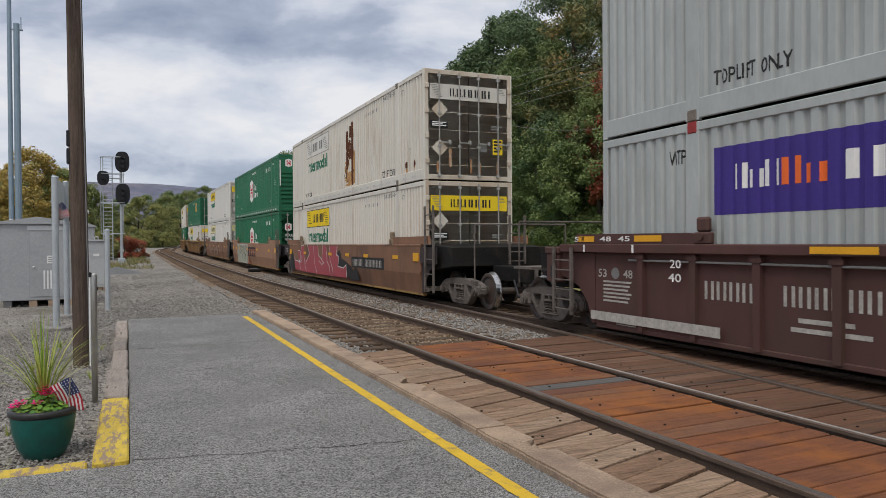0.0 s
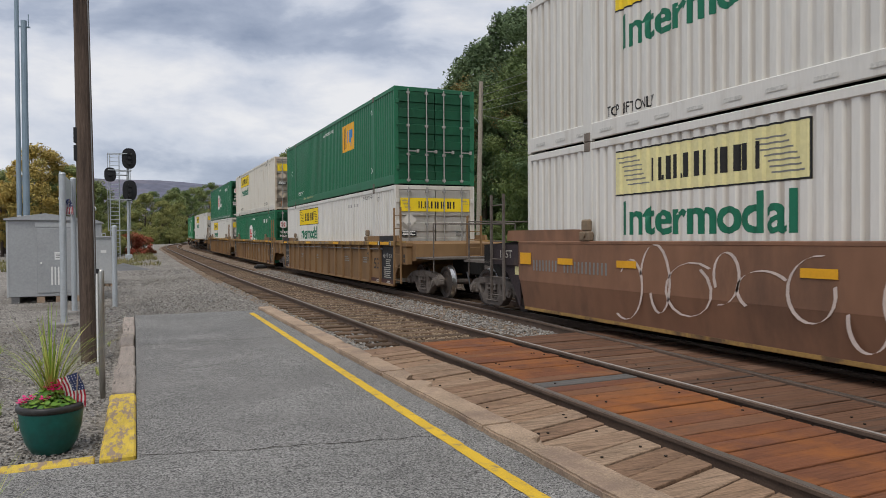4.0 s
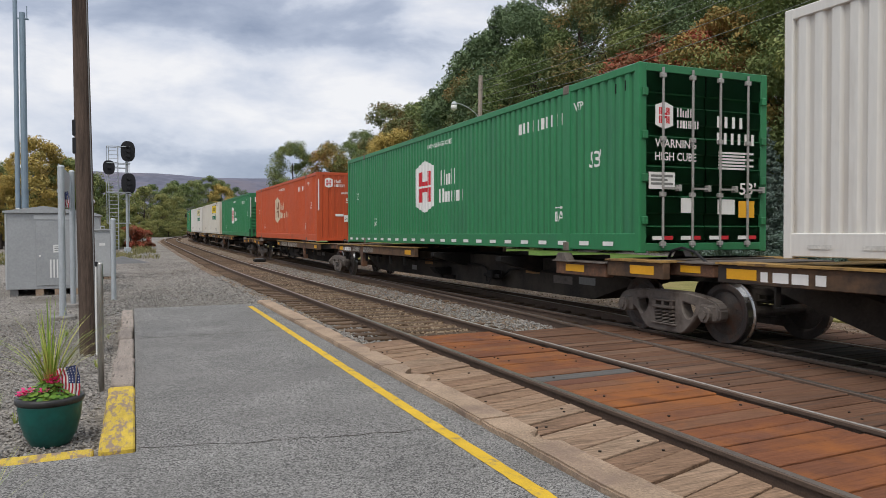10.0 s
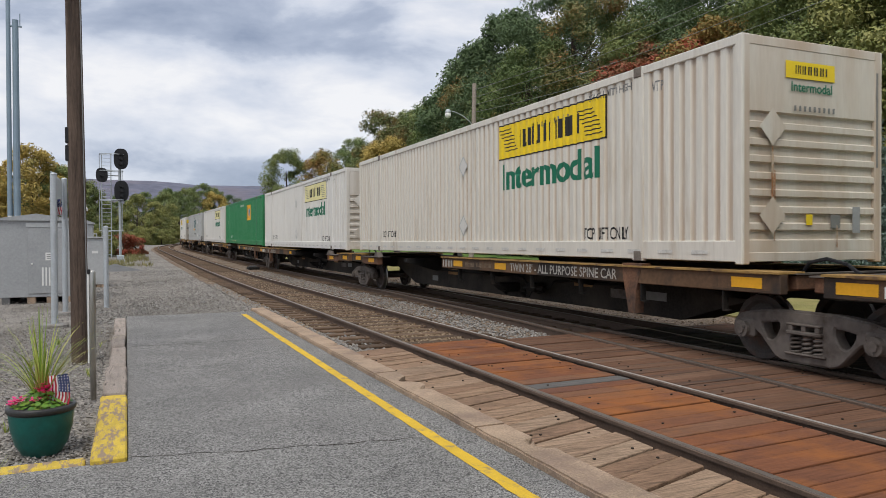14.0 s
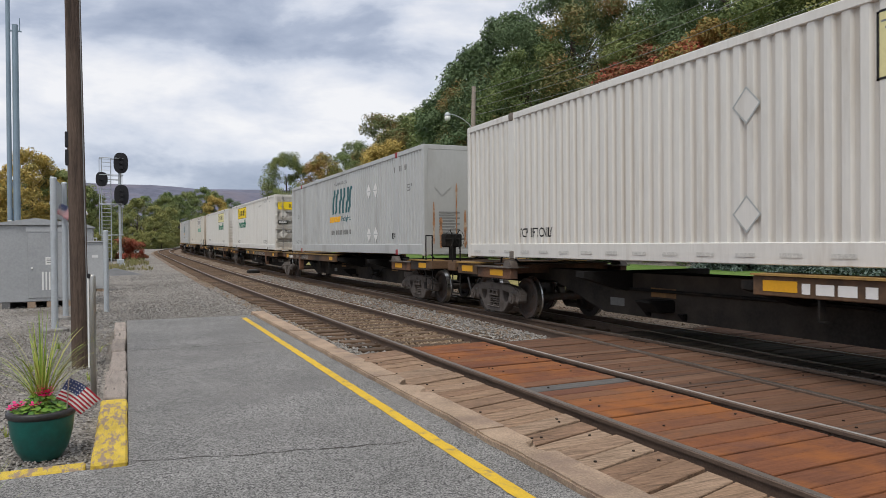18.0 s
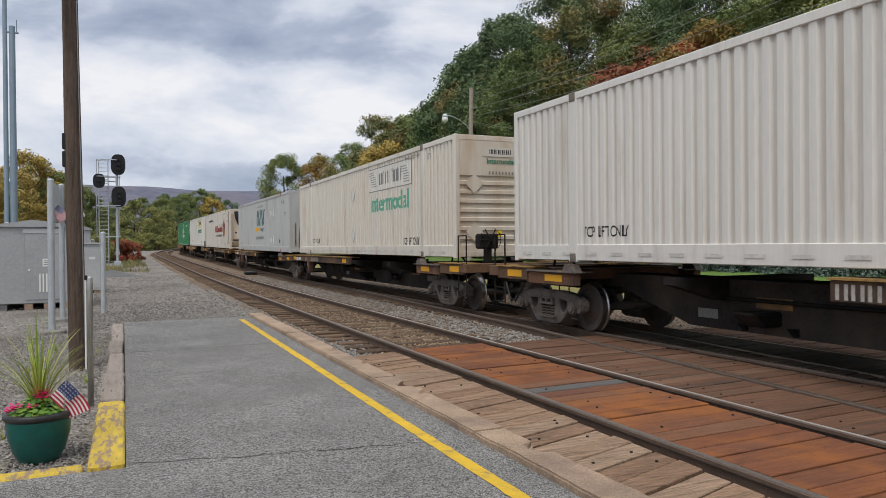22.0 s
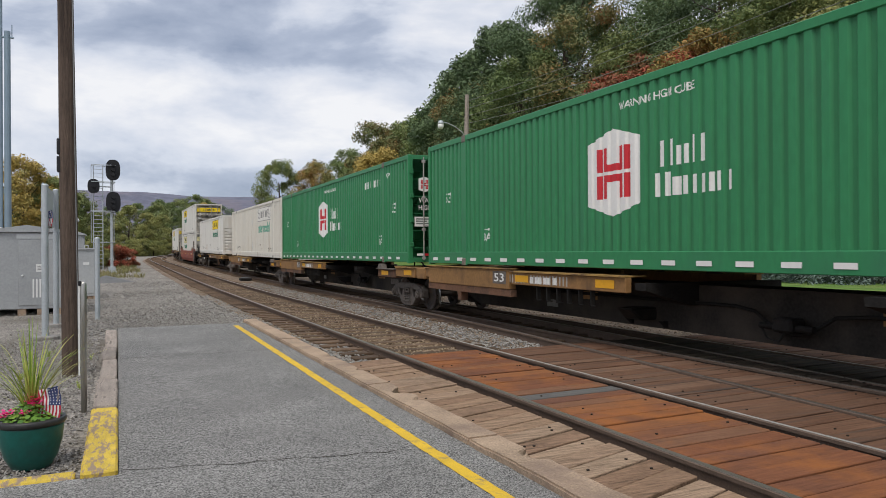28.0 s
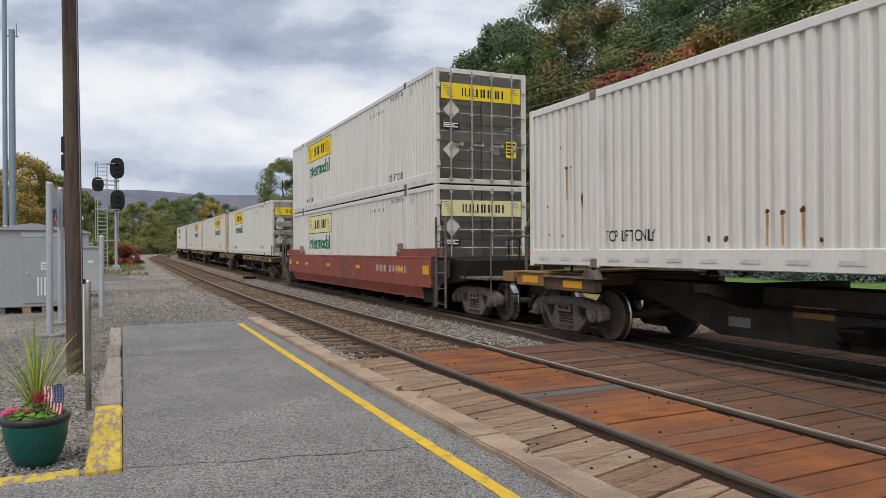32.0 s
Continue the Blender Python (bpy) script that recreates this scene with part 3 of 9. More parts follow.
def add_box(bm, lo, hi, bevel=0.0):
    c = [(a + b) / 2 for a, b in zip(lo, hi)]
    m = Matrix.Translation(c) @ Matrix.Diagonal((hi[0] - lo[0], hi[1] - lo[1], hi[2] - lo[2], 1))
    made = bmesh.ops.create_cube(bm, size=1.0, matrix=m)["verts"]
    if bevel:
        edges = list({e for v in made for e in v.link_edges})
        bmesh.ops.bevel(bm, geom=edges, offset=bevel, segments=1, affect="EDGES")


def add_tube(bm, p, q, r, r2=None, seg=10):
    p, q = Vector(p), Vector(q)
    turn = (q - p).to_track_quat("Z", "Y").to_matrix().to_4x4()
    m = Matrix.Translation((p + q) / 2) @ turn
    bmesh.ops.create_cone(bm, cap_ends=True, segments=seg, radius1=r, radius2=r if r2 is None else r2, depth=(q - p).length, matrix=m)


def add_prism(bm, pts, lo, hi, axis="x"):
    """A flat outline, extruded from lo to hi. axis x: points are (y, z); y: (x, z); z: (x, y)."""
    put = {"x": lambda a, b, c: (c, a, b), "y": lambda a, b, c: (a, c, b), "z": lambda a, b, c: (a, b, c)}[axis]
    low = [bm.verts.new(put(a, b, lo)) for a, b in pts]
    top = [bm.verts.new(put(a, b, hi)) for a, b in pts]
    n = len(pts)
    faces = [bm.faces.new(low), bm.faces.new(top[::-1])] + [bm.faces.new((low[i], top[i], top[(i + 1) % n], low[(i + 1) % n])) for i in range(n)]
    bmesh.ops.recalc_face_normals(bm, faces=faces)


def add_bent(bm, pts, r, seg=6):
    for p, q in zip(pts, pts[1:]):
        add_tube(bm, p, q, r, seg=seg)


def add_lathe(bm, profile, seg=24, centre=(0, 0, 0), axis="z"):
    rings = []
    for r, h in profile:
        ring = []
        for i in range(seg):
            a = 2 * math.pi * i / seg
            p = (r * math.cos(a), r * math.sin(a), h) if axis == "z" else (h, r * math.cos(a), r * math.sin(a))
            ring.append(bm.verts.new(Vector(centre) + Vector(p)))
        rings.append(ring)
    faces = []
    for a, b in zip(rings, rings[1:]):
        faces += [bm.faces.new((a[i], a[(i + 1) % seg], b[(i + 1) % seg], b[i])) for i in range(seg)]
    for ring in (rings[0], rings[-1]):
        if profile[rings.index(ring)][0] > 1e-4:
            faces.append(bm.faces.new(ring))
    bmesh.ops.recalc_face_normals(bm, faces=faces)
    return faces


def fresh():
    return bmesh.new()


def solid(name, bm, material, smooth=False):
    me = bpy.data.meshes.new(name)
    bm.to_mesh(me)
    bm.free()
    me.materials.append(M[material] if isinstance(material, str) else material)
    if smooth:
        me.shade_smooth()
    return me


def part(name, bm, material, parent, label="", smooth=False):
    """One mesh object under a thing or under a part; bm may be a mesh that is shared."""
    me = bm if isinstance(bm, bpy.types.Mesh) else solid(name, bm, material, smooth)
    ob = new(name, me)
    ob.parent = parent
    return tagged(ob, label)


def thing(name, label, category, group="", kind="", at=None):
    ob = new(name)
    ob.empty_display_size = 0.2
    if at is not None:
        ob.matrix_basis = at
    return tagged(ob, label, category, group, kind)


def box_part(name, lo, hi, material, parent, label="", bevel=0.0):
    bm = fresh()
    add_box(bm, lo, hi, bevel)
    return part(name, bm, material, parent, label)


def sheet(name, verts, faces, material, smooth=False):
    me = bpy.data.meshes.new(name)
    me.from_pydata(verts, [], faces)
    me.materials.append(M[material] if isinstance(material, str) else material)
    if smooth:
        me.shade_smooth()
    me.update()
    return me


# ---- the line of the railway: straight past the platform, then a curve to the east ----
BEND, RADIUS, BEND_END = 98.0, 290.0, 190.0
TRACK_A, TRACK_B = 4.61, 8.335
GAUGE = 0.752                    # from the middle of a track to the middle of a rail head


def rise(s):
    u = max(0.0, s - 30.0)
    return 0.0098 * u * u / (u + 14.0) if s < 300 else 0.0098 * 270 * 270 / 284 + 0.009 * (s - 300)


def line(s, x):
    """The place at s metres along the line and x metres to the east of the eye's own line, and its heading."""
    if s <= BEND:
        return Vector((x, s, rise(s))), 0.0
    a = min(s, BEND_END) - BEND
    h = a / RADIUS
    px, py = RADIUS * (1 - math.cos(h)), BEND + RADIUS * math.sin(h)
    more = max(0.0, s - BEND_END)
    px, py = px + more * math.sin(h), py + more * math.cos(h)
    return Vector((px + x * math.cos(h), py - x * math.sin(h), rise(s))), h


def swept(name, profile, xs, ss, material):
    """A rail or band: the outline (across, up) carried along the line; xs gives the offset at each s."""
    verts, faces, n = [], [], len(profile)
    for s, x in zip(ss, xs):
        p, h = line(s, x)
        for a, b in profile:
            verts.append((p.x + a * math.cos(h), p.y - a * math.sin(h), p.z + b))
    for k in range(len(ss) - 1):
        for i in range(n):
            j = (i + 1) % n
            faces.append((k * n + i, (k + 1) * n + i, (k + 1) * n + j, k * n + j))
    faces += [tuple(range(n)), tuple(range((len(ss) - 1) * n, len(ss) * n))[::-1]]
    return sheet(name, verts, faces, material)


# ---- ground ----
G = -0.17                        # gravel beside the platform, below the rail head


def ground_height(x, y):
    z = G
    bank = max(0.0, x - 35.0)
    z += 0.3 * min(bank, 40.0) * (1 if y < 110 else 0.5)
    z += rise(min(max(y, 0.0), 220.0)) * 0.97
    if x < -0.5:
        z -= 0.25 * min(1.0, (-0.5 - x) / 40)
    return z


def make_ground():
    xs = sorted({*range(-60, 90, 3), *range(-400, -60, 40), *range(90, 420, 40), -3000, -1500, -800, 800, 1500, 3000})
    ys = sorted({*range(-60, 200, 4), *range(-400, -60, 40), *range(200, 600, 40), -3000, -1500, 900, 1500, 3000})
    verts = [(x, y, ground_height(x, y) + 0.05 * noise.noise((x * 0.21, y * 0.21, 0)) * (0 if 2 < x < 14 else 1)) for y in ys for x in xs]
    w = len(xs)
    faces = [(j * w + i, j * w + i + 1, (j + 1) * w + i + 1, (j + 1) * w + i) for j in range(len(ys) - 1) for i in range(w - 1)]
    return tagged(new("ground", sheet("ground", verts, faces, "gravel", True)), "grey crushed stone ground beside the railway", "ground", kind="structure")


make_ground()


def strip(name, x0, x1, s0, s1, up, material, label, category, n=40, wobble=0.0):
    verts, faces = [], []
    for k in range(n + 1):
        s = s0 + (s1 - s0) * (k / n) ** 1.3
        for e, x in ((0, x0), (0, x1), (1, x1), (1, x0)):
            w = wobble * noise.noise((s * 0.7, x, 5))
            p, h = line(s, x + w)
            verts.append((p.x, p.y, p.z + up - 0.3 * e))
    for k in range(n):
        for i in range(4):
            j = (i + 1) % 4
            faces.append((k * 4 + i, (k + 1) * 4 + i, (k + 1) * 4 + j, k * 4 + j))
    faces += [(3, 2, 1, 0), (4 * n, 4 * n + 1, 4 * n + 2, 4 * n + 3)]
    return tagged(new(name, sheet(name, verts, faces, material)), label, category, kind="structure")


strip("ballast_bed", 2.95, 12.2, -40, 330, -0.155, "ballast", "rust-stained crushed stone bed under two tracks", "ballast", 90, 0.12)
strip("verge", 12.2, 17.5, -40, 100, -0.12, "lawn", "dry yellowing grass verge behind the railway", "verge", 40, 0.3)
strip("lawn", 17.5, 40, -40, 100, -0.11, "lawn_green", "mown green lawn behind the railway", "lawn", 40, 0.3)

# platform of asphalt with its painted edge line
bm = fresh()
add_box(bm, (0.0, -12, -0.32), (2.565, 16.35, 0.0))
plat = tagged(new("platform", solid("platform", bm, "asphalt")), "worn grey asphalt station platform with thin cracks", "platform", kind="structure")
bm = fresh()
add_box(bm, (-9.0, -12, -0.33), (0.0, 5.62, -0.012))
tagged(new("pavement", solid("pavement", bm, "asphalt")), "grey asphalt apron beside the platform", "pavement", kind="structure")


def painted(name, pts, width, z, material, label, ragged=0.012, step=0.12):
    """A painted band with slightly ragged edges, 4 mm thick, along a polyline on the ground."""
    verts, faces = [], []
    k = 0
    for (x0, y0), (x1, y1) in zip(pts, pts[1:]):
        n = max(2, int(math.hypot(x1 - x0, y1 - y0) / step))
        d = Vector((x1 - x0, y1 - y0)).normalized()
        for i in range(n + 1):
            x, y = x0 + (x1 - x0) * i / n, y0 + (y1 - y0) * i / n
            for e in (-1, 1):
                w = width / 2 + ragged * noise.noise((x * 9, y * 9, e * 3.0))
                verts.append((x - d.y * w * e, y + d.x * w * e, z))
            if i:
                faces.append((k - 2, k, k + 1, k - 1))
            k += 2
    me = sheet(name, verts, faces, material)
    ob = new(name, me)
    return tagged(ob, label, "road marking", kind="structure")


painted("edge_line", [(2.19, -10), (2.212, 6), (2.275, 15.8)], 0.108, 0.004, "yellow_paint", "worn yellow safety line along the platform edge")


def crack(pts, width):
    verts, faces = [], []
    for i, (x, y) in enumerate(pts):
        w = width * (0.6 + 0.8 * random.random())
        verts += [(x, y - w, 0.0035), (x, y + w, 0.0035)]
        if i:
            faces.append((2 * i - 2, 2 * i, 2 * i + 1, 2 * i - 1))
    part("crack", sheet("crack", verts, faces, "soil"), None, plat, "thin dark crack")


for x0, x1, y, a, w in ((0.03, 2.2, 5.62, -0.62, 0.0042), (0.05, 2.3, 11.6, 0.1, 0.008), (0.25, 1.2, 9.2, 0.5, 0.004)):
    n = 26
    crack([(x0 + (x1 - x0) * i / n, y + a * i / n * 0.6 + 0.07 * noise.noise((i * 0.5, y, 0)) + 0.03 * noise.noise((i * 1.7, y, 2))) for i in range(n + 1)], w)

# concrete kerb stones between platform and track
kerb = thing("platform_kerb", "row of worn tan concrete kerb stones along the platform edge", "kerb", kind="structure")
y = -9.0
for ln in itertools.cycle((2.45, 2.2, 2.6, 2.3)):
    if y > 16.3:
        break
    y1 = min(y + ln, 16.62)
    bm = fresh()
    add_box(bm, (2.548, y + 0.005, -0.36), (2.832, y1 - 0.005, 0.046 + 0.012 * random.random()))
    bmesh.ops.subdivide_edges(bm, edges=[e for e in bm.edges if abs(e.verts[0].co.y - e.verts[1].co.y) > 1], cuts=44)
    bmesh.ops.subdivide_edges(bm, edges=[e for e in bm.edges if abs(e.verts[0].co.x - e.verts[1].co.x) > 0.2 and min(v.co.z for v in e.verts) > 0], cuts=2)
    for v in bm.verts:
        if v.co.z > -0.1:
            v.co.x += 0.013 * noise.noise((v.co.x * 3, v.co.y * 2.3, 1)) + 0.006 * noise.noise((v.co.x * 9, v.co.y * 11, 2))
            v.co.z += 0.007 * noise.noise((v.co.x * 3, v.co.y * 2.3, 7)) + 0.003 * noise.noise((v.co.x * 14, v.co.y * 17, 7))
            edge = max(0.0, (v.co.x - 2.68) / 0.15)
            for by, br, bd in ((7.3, 0.2, 0.15), (6.82, 0.1, 0.06), (4.62, 0.12, 0.09), (10.3, 0.08, 0.04), (8.9, 0.07, 0.03)):      # bites out of the track side
                k = max(0.0, 1 - ((v.co.y - by) / br) ** 2) ** 0.5
                v.co.x -= bd * k * edge
                v.co.z -= 0.04 * k * edge * (0.5 + noise.noise((v.co.x * 20, v.co.y * 20, 4)))
    bmesh.ops.bevel(bm, geom=[e for e in bm.edges if e.calc_face_angle(0) > 1.0], offset=0.014, segments=2, affect="EDGES")
    part("kerb_stone", bm, "concrete", kerb)
    y = y1

# timber edging on the other side of the platform
edging = thing("timber_edging", "row of weathered grey railway sleepers edging the platform", "edging", kind="structure")
for y0, y1, x0, x1, dz in ((7.95, 9.62, -0.232, -0.008, 0.02), (9.68, 11.45, -0.205, -0.014, 0.0), (11.5, 12.9, -0.225, -0.03, 0.012), (12.95, 14.4, -0.20, -0.012, -0.012), (14.45, 15.9, -0.22, -0.02, -0.004)):
    bm = fresh()
    add_box(bm, (x0, y0, -0.3), (x1, y1, 0.035 + dz), 0.016)
    bmesh.ops.subdivide_edges(bm, edges=[e for e in bm.edges if abs(e.verts[0].co.y - e.verts[1].co.y) > 1], cuts=30)
    bmesh.ops.subdivide_edges(bm, edges=[e for e in bm.edges if abs(e.verts[0].co.x - e.verts[1].co.x) > 0.12 and min(v.co.z for v in e.verts) > 0], cuts=3)
    for v in bm.verts:
        v.co.x += 0.014 * noise.noise((v.co.x * 2, v.co.y * 2.7, 3)) + 0.008 * noise.noise((v.co.x * 8, v.co.y * 12, 3))
        v.co.z += 0.01 * noise.noise((v.co.x * 5, v.co.y * 2.7, 9)) + 0.007 * noise.noise((v.co.x * 22, v.co.y * 6, 9))
        worn = max(0.0, 1 - min(v.co.y - y0, y1 - v.co.y) / 0.12)          # rounded, broken ends
        v.co.z -= 0.02 * worn * (v.co.z > 0) * (1 + noise.noise((v.co.x * 9, v.co.y * 9, 1)))
    part("sleeper", bm, "timber_grey", edging)
bm = fresh()
add_box(bm, (-0.245, 5.6, -0.3), (-0.006, 7.88, 0.03), 0.016)
bmesh.ops.subdivide_edges(bm, edges=[e for e in bm.edges if abs(e.verts[0].co.y - e.verts[1].co.y) > 1], cuts=12)
for v in bm.verts:
    v.co.x += 0.01 * noise.noise((v.co.x * 2, v.co.y * 2.7, 3))
part("sleeper", bm, "timber_yellow", edging, "yellow-painted sleeper, chipped")
bm = fresh()
add_box(bm, (-9.0, 5.62, -0.3), (-0.28, 5.79, 0.0), 0.012)
tagged(new("edge_beam", solid("edge_beam", bm, "timber_yellow")), "long low yellow-painted timber at the gravel's edge", "edging", kind="structure")

# ---- tracks ----
PROFILE = [(-0.068, -0.17), (0.068, -0.17), (0.068, -0.158), (0.01, -0.145), (0.009, -0.045), (0.036, -0.036), (0.037, -0.008), (0.028, 0.0),
           (-0.028, 0.0), (-0.037, -0.008), (-0.036, -0.036), (-0.009, -0.045), (-0.01, -0.145), (-0.068, -0.158)]


def rail(parent, x, top, s0=-40, s1=330, ss=None, xs=None, label=""):
    ss = ss or ([s0, 98] + list(range(101, int(s1), 4)) if s1 > 98 else [s0, s1])
    ss = sorted({*ss, *[v for v in range(30, 98, 6) if s0 < v < s1]}) if xs is None else ss
    xs = xs or [x] * len(ss)
    part("rail", swept("rail", PROFILE, xs, ss, "rail_side"), None, parent, label)
    wide = 0.03 if top == "rail_top" else 0.017
    head = [(-wide, -0.001), (wide, -0.001), (wide - 0.001, 0.0025), (0.001 - wide, 0.0025)]
    part("rail_head", swept("rail_head", head, xs, ss, top), None, parent, "worn shiny rail top")


tie_mesh = None


def lay_ties(parent, x, s0, s1, step=0.545, length=2.6):
    global tie_mesh
    if tie_mesh is None:
        bm = fresh()
        add_box(bm, (-length / 2, -0.115, -0.32), (length / 2, 0.115, -0.112), 0.012)
        tie_mesh = solid("tie", bm, "tie")
    s = s0
    while s < s1:
        p, h = line(s, x + random.uniform(-0.05, 0.05))
        o = part("tie", tie_mesh, None, parent)
        o.matrix_basis = Matrix.Translation(p) @ Matrix.Rotation(-h + random.uniform(-0.015, 0.015), 4, "Z")
        s += step * random.uniform(0.94, 1.06)


track_a = thing("railway_track", "empty railway track with worn dark rails on timber ties", "railway track", "tracks", "structure")
rail(track_a, TRACK_A - GAUGE, "rail_top")
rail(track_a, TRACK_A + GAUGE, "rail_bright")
lay_ties(track_a, TRACK_A, 10.4, 128)
track_b = thing("railway_track", "railway track carrying the freight train, with a turnout rail", "railway track", "tracks", "structure")
rail(track_b, TRACK_B - GAUGE, "rail_top")
rail(track_b, TRACK_B + GAUGE, "rail_top")
lay_ties(track_b, TRACK_B, 10.4, 120)
turn = [(-12, 4.9), (0, 5.85), (4.4, 6.36), (8.6, 6.70), (12, 6.98), (20.8, 7.33), (30, 7.50), (42, 7.545)]
rail(track_b, 0, "rail_top", ss=[s for s, _ in turn], xs=[x for _, x in turn], label="curved turnout rail")
rail(track_b, 0, "rail_top", ss=[s for s, _ in turn], xs=[x + 2 * GAUGE for _, x in turn], label="curved turnout rail")

# spikes and plates on the nearest ties
plate = fresh()
add_box(plate, (-0.12, -0.09, -0.137), (0.12, 0.09, -0.118))
for sx in (-0.085, 0.085):
    add_box(plate, (sx - 0.014, -0.05, -0.12), (sx + 0.014, -0.02, -0.085))
plate = solid("tie_plate", plate, "rail_side")
for xr in (TRACK_A - GAUGE, TRACK_A + GAUGE):
    s = 10.4
    while s < 34:
        o = part("tie_plate", plate, None, track_a)
        o.location = (xr, s, rise(s))
        s += 0.545

# ---- plank crossing ----
crossing = thing("plank_crossing", "foot crossing of worn reddish timber planks between the rails", "crossing", kind="structure")


def planks(x0, x1, y0, y1, material, skew=0.0, width=0.262, z=0.0, slate=()):
    y, k = y0, 0
    while y < y1:
        w = width * random.uniform(0.84, 1.16)
        bm = fresh()
        add_box(bm, (x0 + random.uniform(0, 0.03), y + random.uniform(0.008, 0.022), -0.13), (x1 - random.uniform(0, 0.05) ** 1.2, y + w - random.uniform(0.005, 0.016), -0.004), 0.006)
        for v in bm.verts:
            v.co.y += skew * (v.co.x - x0) / (x1 - x0) * (1 if v.co.y < y1 else 1)
            v.co.z += 0.006 * noise.noise((v.co.x, v.co.y * 3, 4))
        for _ in range(random.choice((0, 0, 1, 2))):
            px = x0 + random.choice((0.16, 0.26, x1 - x0 - 0.2)) + random.uniform(-0.05, 0.05)
            py = y + w * random.uniform(0.3, 0.7) + skew * (px - x0) / (x1 - x0)
            ret = bmesh.ops.create_cone(bm, cap_ends=True, segments=6, radius1=0.012, radius2=0.012, depth=0.01, matrix=Matrix.Translation((px, py, 0.001)))
            for f in {f for v in ret["verts"] for f in v.link_faces}:
                f.material_index = 1
        me = solid("plank", bm, "plank_slate" if k in slate else material)
        me.materials.append(M["soil"])
        o = part("plank", me, None, crossing, "grey replaced plank" if k in slate else "")
        o.location.z = z + random.uniform(-0.012, 0.004)
        y += w
        k += 1


planks(2.872, 3.70, -4.2, 9.9, "plank_grey", 0.26, z=-0.03)
planks(3.955, 5.255, -4.2, 10.1, "plank_red", 0.06, z=-0.025, slate=(42, 25))
planks(5.455, 7.48, -4.2, 10.1, "plank_brown", 0.1, z=-0.02)
# strip between the train's rails, darkened in colour for the shade there
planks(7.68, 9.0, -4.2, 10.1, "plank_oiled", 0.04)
planks(9.18, 10.3, -4.2, 10.1, "plank_brown", 0.04)


# loose stones: a sheet of small faceted pieces
def stones(name, label, material, spots, size, seed):
    rng = np.random.default_rng(seed)
    octa = np.array([(1, 0, 0), (-1, 0, 0), (0, 1, 0), (0, -1, 0), (0, 0, 1), (0, 0, -1)], float)
    tri = np.array([(0, 2, 4), (2, 1, 4), (1, 3, 4), (3, 0, 4), (2, 0, 5), (1, 2, 5), (3, 1, 5), (0, 3, 5)])
    n = len(spots)
    s = size * rng.uniform(0.5, 1.25, (n, 1, 1)) * rng.uniform(0.6, 1.3, (n, 6, 1))
    v = octa[None] * s * np.array([1, 1, 0.7])
    a = rng.uniform(0, 6.28, n)
    b = rng.uniform(-0.7, 0.7, n)
    v = np.stack([v[..., 0] * np.cos(a)[:, None] - v[..., 1] * np.sin(a)[:, None], v[..., 0] * np.sin(a)[:, None] + v[..., 1] * np.cos(a)[:, None],
                  v[..., 2] + v[..., 0] * b[:, None]], -1)
    v += np.asarray(spots)[:, None]
    f = (tri[None] + 6 * np.arange(n)[:, None, None]).reshape(-1, 3)
    me = bpy.data.meshes.new(name)
    me.from_pydata(v.reshape(-1, 3).tolist(), [], f.tolist())
    me.materials.append(M[material])
    return tagged(new(name, me), label, "gravel", kind="stuff")


rng = np.random.default_rng(5)


def scatter(x0, x1, y0, y1, n, z, power=1.7):
    y = y0 + (y1 - y0) * rng.random(n) ** power
    x = rng.uniform(x0, x1, n)
    return [(a, b, z + rise(b) + 0.012 * rng.random()) for a, b in zip(x, y)]


grey_spots = scatter(2.9, 3.3, 10.1, 30, 1900, -0.15) + scatter(3.3, 3.7, 10.1, 13, 300, -0.15) + scatter(5.6, 7.35, 10.2, 40, 6500, -0.15) + scatter(0.2, 3.0, 16.7, 45, 6500, G + 0.0)
grey_spots += scatter(-1.0, 2.2, 16.8, 50, 4500, G)
stones("loose_gravel", "loose grey crushed stones of many sizes", "stone", grey_spots, 0.03, 1)
fine_spots = scatter(-5, 0, 12, 30, 5000, G + 0.02, 1.2) + scatter(-2.8, -0.3, 5.9, 16, 11000, G + 0.02, 1.2) + scatter(-0.2, 2.6, 16.4, 24, 4000, G + 0.02)
stones("fine_gravel", "fine grey-brown gravel beside the platform", "stone", fine_spots, 0.017, 3)
brown_spots = scatter(3.95, 5.27, 10.2, 40, 7500, -0.135) + scatter(9.2, 12, 0, 30, 3000, -0.15, 1.0) + scatter(3.0, 3.7, 14, 40, 1500, -0.15)
stones("loose_ballast", "loose rust-brown ballast stones between rails", "stone_brown", brown_spots, 0.026, 2)

# ---- containers ----
HALF_L, HALF_W, TALL = 8.075, 1.295, 2.896
PITCH, DEEP = 0.2165, 0.035
SKIN = -HALF_W + 0.02           # ridge of the corrugated side
FOLDS = (0.0, 0.45, 0.58, 0.85)  # ridge, slope in, valley, slope out


def dent(y):
    """How far the corrugated side lies back at y."""
    u = (y / PITCH) % 1.0
    if u < FOLDS[1]:
        return 0.0
    if u < FOLDS[2]:
        return DEEP * (u - FOLDS[1]) / (FOLDS[2] - FOLDS[1])
    if u < FOLDS[3]:
        return DEEP
    return DEEP * (1.0 - u) / (1.0 - FOLDS[3])


BREAKS = sorted(round((k + u) * PITCH, 5) for k in range(-39, 39) for u in FOLDS if abs((k + u) * PITCH) < HALF_L - 0.1)


